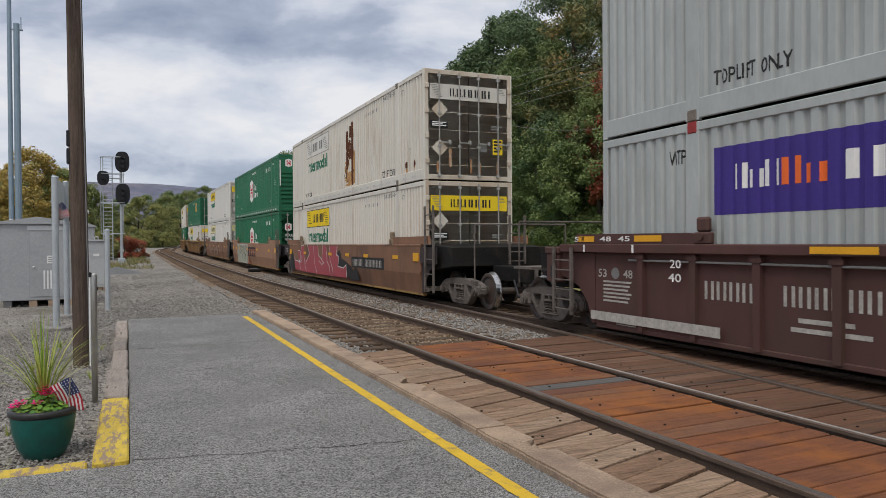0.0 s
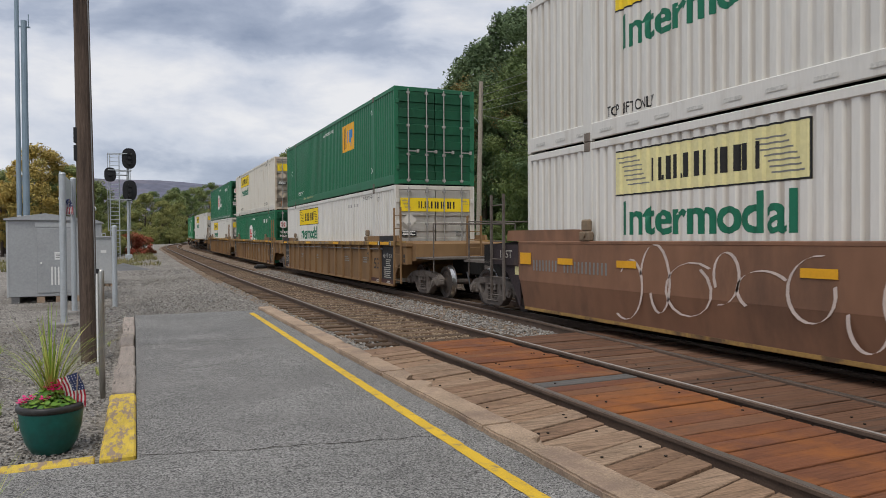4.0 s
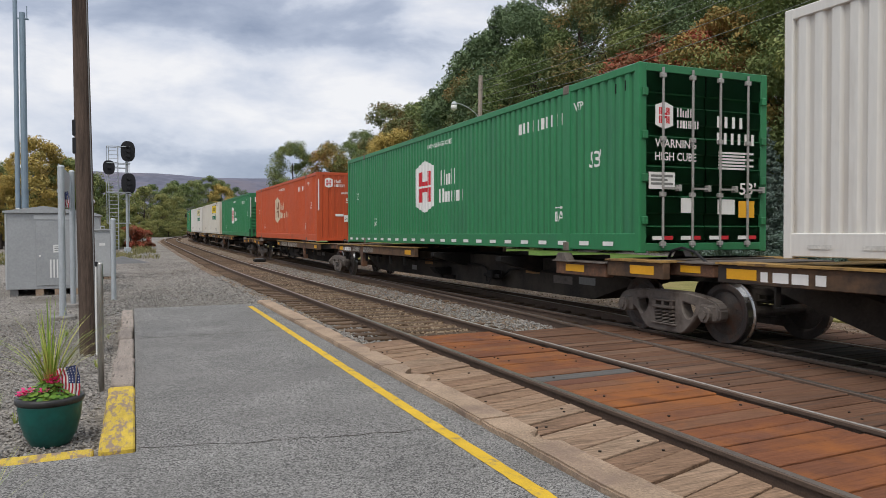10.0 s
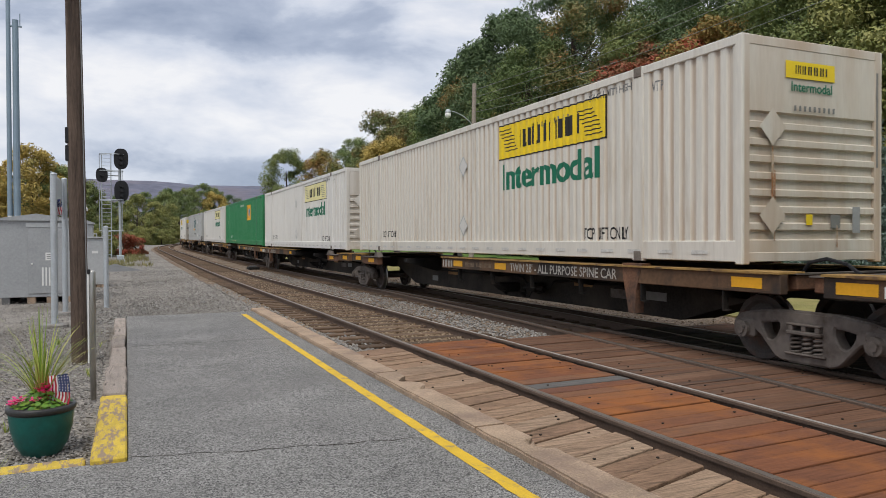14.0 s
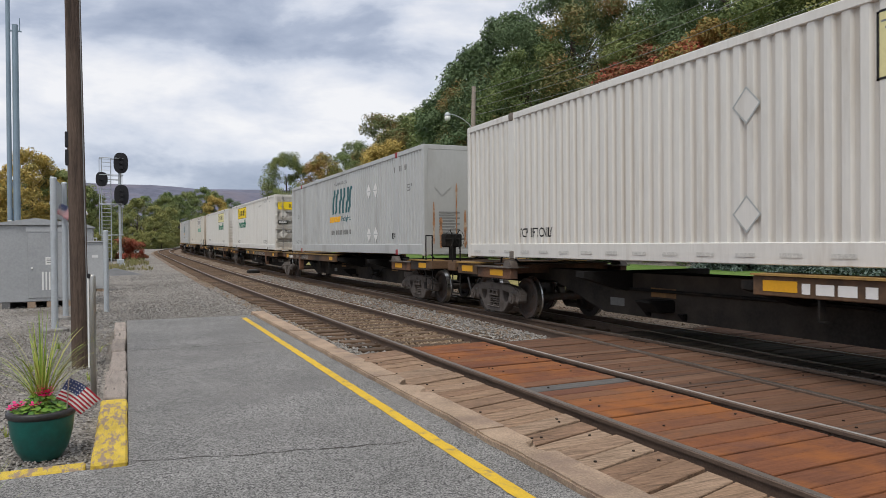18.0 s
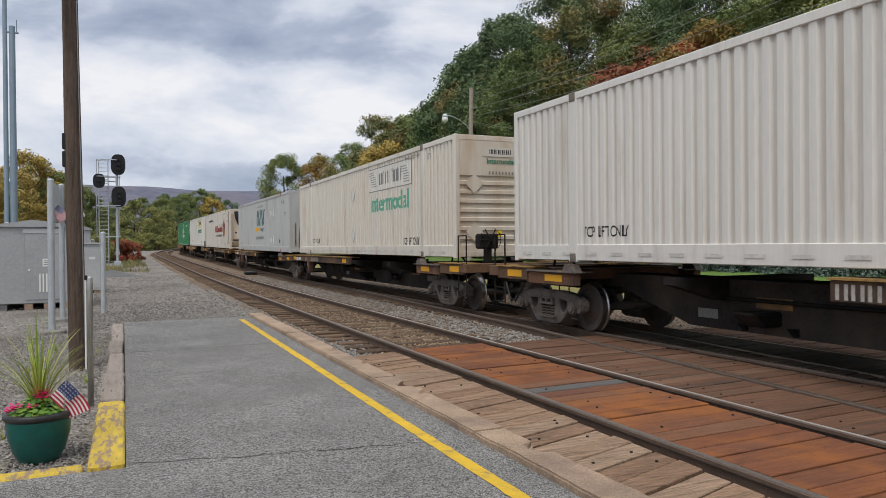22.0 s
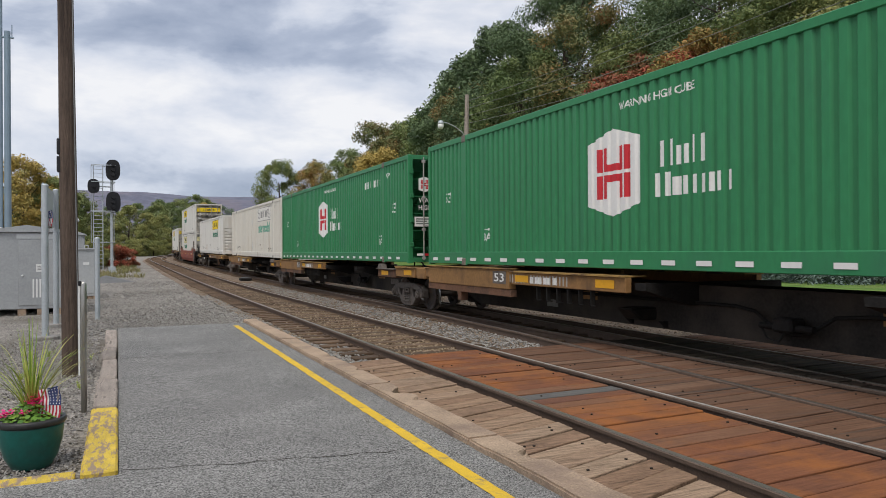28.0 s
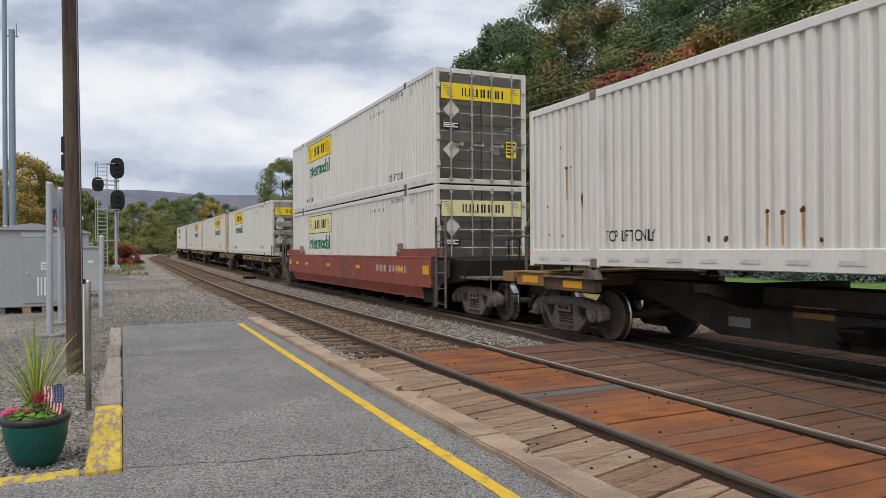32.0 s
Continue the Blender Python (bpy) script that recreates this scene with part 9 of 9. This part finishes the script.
def leaf_cloud(centres, radii, per, size, rng, flat=0.75):
    """Many small folded leaf sprays round the given clumps."""
    n = len(centres) * per
    c = np.repeat(np.asarray(centres), per, 0)
    rad = np.repeat(np.asarray(radii), per)
    d = rng.normal(size=(n, 3))
    d /= np.linalg.norm(d, axis=1, keepdims=True)
    p = c + d * (rad * rng.random(n) ** 0.45)[:, None] * np.array([1, 1, flat])
    nrm = d * 0.8 + rng.normal(size=(n, 3)) * 0.55 + np.array([0, 0, 0.45])
    nrm /= np.linalg.norm(nrm, axis=1, keepdims=True)
    t1 = np.cross(nrm, rng.normal(size=(n, 3)))
    t1 /= np.linalg.norm(t1, axis=1, keepdims=True)
    t2 = np.cross(nrm, t1)
    s = size * rng.uniform(0.55, 1.35, n)[:, None]
    v = np.stack([p - t1 * s + t2 * s * 0.45, p - t1 * s * 0.8 - t2 * s * 0.55 - nrm * s * 0.2, p + t1 * s * 1.1], 1)
    f = np.arange(3 * n).reshape(n, 3)
    return v.reshape(-1, 3), f


def tree(name, label, h, spread, tones, seed, per=58, size=0.24, clumps=70, low=0.22, category="tree", dense=4.2, small=0.54):
    r, rng = random.Random(seed), np.random.default_rng(seed)
    t = thing(name, label, category)
    part("trunk", trunk_mesh(r, h, spread, name), None, t, "rough grey-brown trunk with limbs")
    per, size = int(per * dense), size * small
    cs, rs, lobes = [], [], [(r.uniform(0, 6.283), r.uniform(0.75, 1.2), r.uniform(0.35, 0.95)) for _ in range(7)]
    while len(cs) < clumps:
        u = r.uniform(low, 1.0)
        prof = math.sin(math.pi * min(1, max(0.04, (u - low) / (1 - low) * 0.86 + 0.12))) ** 0.6
        a = r.uniform(0, 6.283)
        k = 1.0
        for la, ls, lu in lobes:
            k = max(k * 0.93, ls * (1 if abs(math.cos((a - la) / 2)) > 0.9 and abs(u - lu) < 0.2 else 0.8))
        q = spread * prof * k * (r.random() ** 0.33)
        cs.append((q * math.cos(a), q * math.sin(a), h * u))
        rs.append(r.uniform(0.55, 1.15) * spread * 0.24)
    v, f = leaf_cloud(cs, rs, per, size, rng)
    part("crown", sheet("crown", v.tolist(), f.tolist(), LEAF[tones]), None, t, "crown of many small leaves")
    return t


def spruce(label, h, spread, seed):
    r, rng = random.Random(seed), np.random.default_rng(seed)
    t = thing("spruce", label, "conifer", "spruces")
    bm = fresh()
    add_tube(bm, (0, 0, -0.1), (0, 0, h * 0.96), 0.16, 0.02, 8)
    part("trunk", bm, "bark", t)
    cs, rs = [], []
    tiers = 24
    for k in range(tiers):
        u = k / (tiers - 1)
        z, rad = h * (0.04 + 0.94 * u), spread * (1 - u) ** 0.85 + 0.12
        n = max(3, int(rad * 9))
        off = r.uniform(0, 6.28)
        for i in range(n):
            a = off + 6.283 * i / n + r.uniform(-0.25, 0.25)
            reach = rad * r.uniform(0.8, 1.12)
            for w in (0.45, 0.72, 0.95):
                cs.append((reach * w * math.cos(a), reach * w * math.sin(a), z - 0.22 * reach * w * w + r.uniform(-0.08, 0.08)))
                rs.append(0.2 + 0.14 * reach * 0.5)
    v, f = leaf_cloud(cs, rs, 60, 0.075, rng, 0.55)
    part("crown", sheet("crown", v.tolist(), f.tolist(), LEAF["spruce"]), None, t, "blue-green needled boughs")
    return t


def plant(proto, x, y, scale=1.0, turn_deg=0.0, sink=0.15):
    m = pose(x, y, ground_height(x, y) - sink, 0, 0, turn_deg)
    o = copy_thing(proto, m)
    o.scale = (scale, scale, scale * random.uniform(0.94, 1.08))
    return o


def discard(proto):
    for o in list(proto.children_recursive) + [proto]:
        bpy.data.objects.remove(o)


WOOD = {
    "dark": tree("broadleaf_tree", "tall dark green broadleaf tree on the bank", 17, 5.6, "dark", 1, 62, 0.27, 95, 0.12),
    "dark2": tree("broadleaf_tree", "tall dark green broadleaf tree on the bank", 19, 5.0, "dark", 2, 62, 0.27, 95, 0.12),
    "mid": tree("broadleaf_tree", "green broadleaf tree with a full crown", 16, 5.4, "mid", 3, 60, 0.27, 90, 0.12),
    "olive": tree("broadleaf_tree", "olive-green tree turning yellow in autumn", 15, 5.2, "olive", 4, 60, 0.27, 85, 0.12),
    "turning": tree("broadleaf_tree", "green broadleaf tree turning orange in patches", 15, 5.2, "turning", 12, 60, 0.27, 85, 0.12),
    "yellow": tree("autumn_tree", "broadleaf tree with yellow autumn leaves", 11, 4.4, "yellow", 5, 60, 0.24, 75, 0.15),
    "orange": tree("autumn_tree", "broadleaf tree with orange autumn leaves", 11, 4.2, "orange", 6, 60, 0.24, 75, 0.15),
    "red": tree("autumn_tree", "slender tree with red autumn leaves", 9, 3.2, "red", 7, 55, 0.22, 60, 0.2),
    "bright": tree("broadleaf_tree", "yellow-green leafy tree beside the railway", 9, 4.2, "bright", 8, 60, 0.25, 75, 0.05),
    "shrub": tree("shrub", "low dense green shrub beside the lawn", 3.2, 2.2, "mid", 9, 60, 0.13, 55, 0.06, "shrub"),
    "shrub_bright": tree("shrub", "low yellow-green leafy shrub in rough grass", 3.0, 2.2, "bright", 10, 60, 0.13, 55, 0.06, "shrub"),
    "shrub_red": tree("shrub", "round shrub with russet-red autumn leaves", 2.1, 1.7, "red", 11, 70, 0.10, 50, 0.05, "shrub"),
}
for key in ("dark", "dark2", "mid", "olive", "orange", "red", "bright", "yellow", "turning"):       # finer leaves for the trees nearest the line
    h, sp, tones, seed, low = {"dark": (17, 5.6, "dark", 21, 0.12), "dark2": (19, 5.0, "dark", 22, 0.12), "mid": (16, 5.4, "mid", 23, 0.12), "olive": (15, 5.2, "olive", 24, 0.12), "orange": (11, 4.2, "orange", 26, 0.15),
                               "red": (9, 3.2, "red", 27, 0.2), "bright": (9, 4.2, "bright", 28, 0.05), "yellow": (11, 4.4, "yellow", 29, 0.15), "turning": (15, 5.2, "turning", 30, 0.12)}[key]
    src = WOOD[key]
    WOOD["fine_" + key] = tree(src.name.split(".")[0], src["label"], h, sp, tones, seed, 60, 0.26, 92, low, dense=8.6, small=0.34)
FOREST = [
    # wooded bank across the tracks, from far to near
    ("olive", 30, 147, 1.22), ("bright", 28.5, 143, 1.15), ("orange", 36.2, 143, 1.65), ("orange", 39.5, 141, 1.25), ("mid", 45, 150, 1.25), ("olive", 41, 131, 1.1),
    ("turning", 37.2, 110, 1.3), ("turning", 40.6, 106, 1.2), ("yellow", 35.5, 101, 1.35), ("olive", 46, 118, 1.4), ("dark", 53.5, 112, 1.3), ("orange", 41, 120, 1.3), ("mid", 52, 126, 1.4), ("mid", 45.4, 101, 1.35),
    ("dark", 43.6, 88, 1.38), ("dark2", 45, 80, 1.4), ("mid", 39.6, 88, 1.1), ("dark2", 37.4, 81, 1.15), ("dark", 37.2, 75, 1.3), ("turning", 36.2, 70.2, 1.34), ("dark2", 38.8, 72, 1.35), ("dark2", 47, 70, 1.45), ("dark", 54, 84, 1.45), ("mid", 58, 94, 1.5),
    ("dark", 38.2, 65, 1.4), ("dark2", 42, 62, 1.45), ("mid", 35.5, 59, 1.25), ("turning", 39.6, 54, 1.55), ("mid", 50, 60, 1.45), ("dark2", 51, 50, 1.45), ("red", 37.6, 45.9, 1.8), ("mid", 34.2, 47.5, 0.78), ("mid", 34.0, 51.5, 0.74), ("dark", 34.2, 54, 0.72), ("olive", 39, 48, 1.25), ("mid", 40.5, 45, 1.15),
    ("red", 38.6, 42.3, 1.72), ("mid", 36.2, 40.2, 0.8), ("olive", 36.6, 42.8, 0.72), ("dark", 44, 44, 1.4), ("mid", 49, 41, 1.45), ("orange", 39.5, 41, 1.5), ("olive", 43, 36, 1.4), ("olive", 41.5, 33, 1.25), ("dark2", 54, 36, 1.5), ("olive", 50, 29, 1.45), ("bright", 42.5, 28.5, 1.7),
    ("olive", 46, 23, 1.4), ("bright", 41, 24, 1.5), ("olive", 50, 17, 1.4), ("olive", 43, 15, 1.3), ("mid", 50, 8, 1.4), ("dark", 60, 28, 1.5), ("mid", 62, 16, 1.5), ("dark2", 58, 64, 1.5), ("dark", 62, 50, 1.5),
    ("mid", 46, 0, 1.3), ("olive", 52, -12, 1.3),
    # across the yard to the west
    ("yellow", -8.3, 79, 0.93), ("yellow", -11.6, 80, 0.68), ("yellow", -14.5, 82, 0.75), ("olive", -5.6, 80, 0.60), ("yellow", -6.3, 84, 0.85), ("olive", -3.6, 80, 0.46), ("olive", -2.0, 83, 0.36), ("olive", -13, 92, 0.6), ("mid", -19, 86, 0.6),
    ("bright", -24, 90, 0.9), ("mid", -30, 90, 0.7),
    # where the line bends out of sight
    ("bright", 2.0, 165, 1.05), ("bright", 5.6, 172, 1.0), ("mid", -1.5, 172, 0.62), ("bright", 9.4, 181, 1.05), ("mid", 4, 196, 0.8), ("olive", 9.5, 206, 0.85), ("mid", 13.5, 214, 0.9), ("bright", -4.5, 168, 0.9),
    ("olive", 17, 228, 1.0), ("mid", 22, 240, 1.1), ("olive", 27, 252, 1.15), ("mid", 12, 236, 1.05), ("yellow", 25, 236, 1.3), ("mid", -8, 190, 0.8), ("olive", -14, 200, 0.9), ("mid", -20, 190, 0.9), ("dark", 34, 262, 1.0), ("mid", -28, 205, 1.0),
    # lower trees before the bank
    ("dark", 33.6, 67.6, 0.94), ("dark", 36.6, 67.0, 0.9),
]
for kind, x, y, s in FOREST:
    fine = "fine_" if x > 30 and y < 72 and s > 1 else ""
    plant(WOOD[fine + kind], x, y, s, random.uniform(0, 360))
for k in range(26):
    if 2 < k < 8:
        continue
    plant(WOOD["shrub" if k % 3 else "shrub_bright"], 34 + random.uniform(-1.5, 2.5), 6 + k * 4.1 + random.uniform(-1, 1), random.uniform(0.8, 1.5), random.uniform(0, 360))
plant(WOOD["shrub_red"], -0.25, 76, 1.0)
plant(WOOD["shrub_red"], 0.9, 78, 0.8, 80)
for x, y, s in ((-2.2, 74, 0.8), (-5.2, 70, 1.0), (2.4, 150, 1.0), (6.5, 156, 1.0), (-1.0, 152, 1.2), (4.4, 153, 1.1), (8.4, 166, 1.1)):
    plant(WOOD["shrub_bright"], x, y, s, random.uniform(0, 360))
for o in WOOD.values():
    discard(o)
for x, y, h, sp in ((33.3, 25.6, 11.4, 3.7), (33.2, 31.8, 9.7, 2.9), (35.8, 29.2, 10.4, 2.9), (36.2, 20.5, 10.0, 3.3)):
    o = spruce("blue-green spruce tree on the dry lawn", h, sp, int(x * 7 + y))
    o.matrix_basis = pose(x, y, ground_height(x, y) - 0.05, 0, 0, x * 40)


# far wooded ridge, with the haze of distance in its colour
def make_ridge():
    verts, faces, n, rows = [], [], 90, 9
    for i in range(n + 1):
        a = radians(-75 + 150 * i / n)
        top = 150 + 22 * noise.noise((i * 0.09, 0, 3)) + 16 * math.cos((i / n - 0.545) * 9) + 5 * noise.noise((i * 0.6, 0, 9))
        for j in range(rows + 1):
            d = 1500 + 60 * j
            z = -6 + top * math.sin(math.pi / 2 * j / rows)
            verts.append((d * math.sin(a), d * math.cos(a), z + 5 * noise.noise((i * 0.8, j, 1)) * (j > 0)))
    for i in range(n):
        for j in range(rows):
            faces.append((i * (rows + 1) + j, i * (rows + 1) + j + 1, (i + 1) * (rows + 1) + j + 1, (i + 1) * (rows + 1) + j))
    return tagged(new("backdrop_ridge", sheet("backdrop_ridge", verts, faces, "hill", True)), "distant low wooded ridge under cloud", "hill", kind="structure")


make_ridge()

# street lamp and wires beyond the tracks
p = thing("street_lamp", "wooden pole with a curved arm and a glass street lamp", "street lamp", at=pose(21.6, 44.1, ground_height(21.6, 44.1)))
bm = fresh()
add_tube(bm, (-0.25, 0, -0.2), (0.05, 0, 12.25), 0.19, 0.14, 10)
part("pole", bm, "timber_grey", p, "grey wooden pole")
bm = fresh()
add_bent(bm, [(-0.05, 0, 9.3), (-0.35, -0.05, 9.68), (-0.9, -0.1, 10.02), (-1.5, -0.2, 10.2), (-2.0, -0.28, 10.24)], 0.035)
part("arm", bm, "galvanised", p, "curved metal arm")
bm = fresh()
add_lathe(bm, [(0, 10.12), (0.12, 10.08), (0.2, 9.92), (0.2, 9.86)], 16, (-2.05, -0.3, 0.22))
part("lamp_hood", bm, "galvanised", p, "", True)
bm = fresh()
add_lathe(bm, [(0.19, 9.87), (0.2, 9.7), (0.14, 9.55), (0, 9.5)], 16, (-2.05, -0.3, 0.22))
part("lamp_globe", bm, "lamp_glass", p, "clear glass globe", True)
for k, (z0, x1, y1, z1) in enumerate(((11.7, 22.5, 4, 13.0), (11.2, 22.5, 4, 12.4), (10.7, 22.5, 4, 11.6), (10.2, 21.5, 4, 10.4), (9.9, 34, 40, 10.2))):
    a, b = Vector((21.6, 44.1, z0)), Vector((x1, y1, z1))
    pts = [a.lerp(b, i / 14) - Vector((0, 0, 0.9 * math.sin(math.pi * i / 14))) for i in range(15)]
    verts, faces = [], []
    for q in pts:
        verts += [(q.x - 0.014, q.y, q.z), (q.x, q.y, q.z + 0.014), (q.x + 0.014, q.y, q.z - 0.01)]
    for i in range(len(pts) - 1):
        faces += [(3 * i + j, 3 * i + (j + 1) % 3, 3 * i + 3 + (j + 1) % 3, 3 * i + 3 + j) for j in range(3)]
    w = tagged(new("overhead_wire", sheet("overhead_wire", verts, faces, "wire")), "thin dark overhead wire from the lamp pole", "wire", "wires")


# weeds in the gravel and by the platform
def tuft(name, label, x, y, z, n, reach, seed, group=""):
    r = random.Random(seed)
    verts, faces = [], []
    for k in range(n):
        a, lean, ln, w = r.uniform(0, 6.283), r.uniform(0.1, 0.7), reach * r.uniform(0.5, 1.0), 0.0035
        d, sd = Vector((math.cos(a), math.sin(a), 0)), Vector((-math.sin(a), math.cos(a), 0))
        b = d * r.uniform(0, 0.12 * reach)
        m = len(verts)
        for i in range(5):
            u = i / 4
            q = b + d * ln * lean * u ** 1.4 + Vector((0, 0, ln * (u - 0.45 * lean * u * u)))
            ww = w * (1 - 0.85 * u)
            verts += [tuple(q - sd * ww), tuple(q + sd * ww)]
        faces += [(m + 2 * i, m + 2 * i + 1, m + 2 * i + 3, m + 2 * i + 2) for i in range(4)]
    o = new(name, sheet(name, verts, faces, "grass_blade"))
    o.location = (x, y, z)
    return tagged(o, label, "weed", group, "stuff")


for k, (x, y, n, reach) in enumerate(((-1.25, 8.2, 40, 0.22), (-1.7, 9.4, 50, 0.25), (-0.95, 9.6, 36, 0.2), (-2.2, 10.6, 60, 0.26), (-1.2, 11.2, 40, 0.22), (-0.45, 10.2, 26, 0.16), (-1.9, 12.6, 60, 0.25), (-0.2, 8.9, 14, 0.12),
                                      (-1.05, 13.6, 40, 0.2), (-2.6, 13.4, 60, 0.25), (-0.4, 13.0, 20, 0.14), (-1.0, 7.5, 22, 0.18))):
    tuft("weed_tuft", "sparse dry yellow-green weeds in gravel", x, y, G, n, reach, 50 + k, "weeds")
tuft("weed_tuft", "long thin green grass blades at the pavement's edge", -0.78, 4.45, -0.012, 7, 0.62, 77, "weeds")
tuft("weed_tuft", "long thin green grass blades at the pavement's edge", -0.48, 3.95, -0.012, 5, 0.34, 78, "weeds")

# rough grass and weeds beyond the gravel, towards the bend
def rough_grass():
    g = np.random.default_rng(12)
    n = 5200
    x, y = g.uniform(-9, 1.6, n), 46 + 54 * g.random(n) ** 1.2
    keep = np.array([noise.noise((a * 0.35, b * 0.16, 4)) > 0.02 - 0.1 * (b > 66) for a, b in zip(x, y)])
    verts, faces = [], []
    for a, b in zip(x[keep], y[keep]):
        z = ground_height(a, b)
        for _ in range(4):
            t, ln, w = g.uniform(0, 6.283), g.uniform(0.12, 0.42), 0.02
            dx, dy = math.cos(t), math.sin(t)
            m = len(verts)
            verts += [(a - dy * w, b + dx * w, z), (a + dy * w, b - dx * w, z), (a + dx * ln * 0.5, b + dy * ln * 0.5, z + ln)]
            faces.append((m, m + 1, m + 2))
    return tagged(new("rough_grass", sheet("rough_grass", verts, faces, "grass_rough")), "patchy rough grass and weeds on gravel", "grass", kind="stuff")


rough_grass()

# grey board seen edge-on between the two posts
b = thing("sign_board", "grey metal sign board fixed behind two posts", "sign", at=pose(-1.38, 16.62, 0))
box_part("panel", (-0.012, 0.0, 2.15), (0.012, 2.6, 2.98), "galvanised", b, "", 0.004)
box_part("brace", (-0.04, 0.0, 2.4), (-0.012, 2.6, 2.46), "galvanised", b)


# ---- motion of the train ----
def place(mid, up, t):
    s = mid - run(t)
    p, h = line(s, TRACK_B)
    q, _ = line(s + 4.0, TRACK_B)
    r, _ = line(s - 4.0, TRACK_B)
    pitch = math.atan2(q.z - r.z, 8.0)
    return Matrix.Translation(p + Vector((0, 0, up))) @ Matrix.Rotation(-h, 4, "Z") @ Matrix.Rotation(pitch, 4, "X")


def motions():
    for ob, mid, up in MOVERS:
        near = [t / 2 for t in range(65)]
        walk(ob, [(t, place(mid, up, t)) for t in near])
    for ob, off, wagon in SPINNERS:
        mid = next(m for w, m, _ in MOVERS if w is wagon)
        here = ob.location.copy()
        t0 = max(0.0, (mid + off - 42) / SPEED)
        t1 = min(32.0, (mid + off + 4) / SPEED)
        if t1 <= t0 + 0.2:
            continue
        f0, f1 = int(t0 * FPS), int(t1 * FPS)
        times = [f / FPS for f in range(f0, f1 + 1)]
        rows = [] if f0 == 0 else [(0.0, times[0])]
        rows += [(t, t) for t in times]
        if f1 < 32 * FPS:
            rows.append((32.0, times[-1]))
        walk(ob, [(t, Matrix.Translation(here) @ Matrix.Rotation((run(u) - run(t0)) / WHEEL_R, 4, "X")) for t, u in rows])
    more_motions()


# how far the wind spreads the flag: 0 hangs, 1 flies
WIND = [(0, 0.35), (1, 0.5), (2, 0.25), (3, 0.2), (5.5, 0.3), (6, 0.5), (7, 0.5), (8, 0.55), (8.5, 0.5), (9, 0.25), (10, 0.15), (14, 0.1), (16.5, 0.15), (17, 0.2), (17.5, 0.5), (18, 0.75), (19, 0.9), (20, 0.8),
        (20.5, 0.4), (21, 0.45), (22, 0.6), (22.5, 0.65), (23, 0.5), (24, 0.25), (25, 0.2), (27.5, 0.4), (28, 0.15), (32, 0.1)]


def wind(t):
    for (a, u), (b, v) in zip(WIND, WIND[1:]):
        if a <= t <= b:
            return u + (v - u) * (t - a) / (b - a)
    return WIND[-1][1]


def more_motions():
    for k, (panels, w, top) in enumerate(FLAG_PANELS):
        rows = [[] for _ in panels]
        for i in range(129):
            t = i / 4
            u = wind(t if k == 0 else min(32.0, t + 0.5))
            m = Matrix.Translation(top) @ Matrix.Rotation(radians(80 - 72 * u), 4, "Y") @ Matrix.Rotation(radians(36 * (1 - u)), 4, "X")
            for j, ob in enumerate(panels):
                bend = radians((14 * (1 - u) * (1 if j % 2 else -1)) + (4 + 12 * u) * math.sin(1.3 * j + t * (1.0 + 3 * u) + k))
                m = m @ Matrix.Rotation(radians(6 - 2 * u), 4, "Y") @ Matrix.Rotation(bend, 4, "Z")
                rows[j].append((t, m.copy()))
                m = m @ Matrix.Translation((w, 0, 0))
        for ob, r in zip(panels, rows):
            walk(ob, r)


motions()
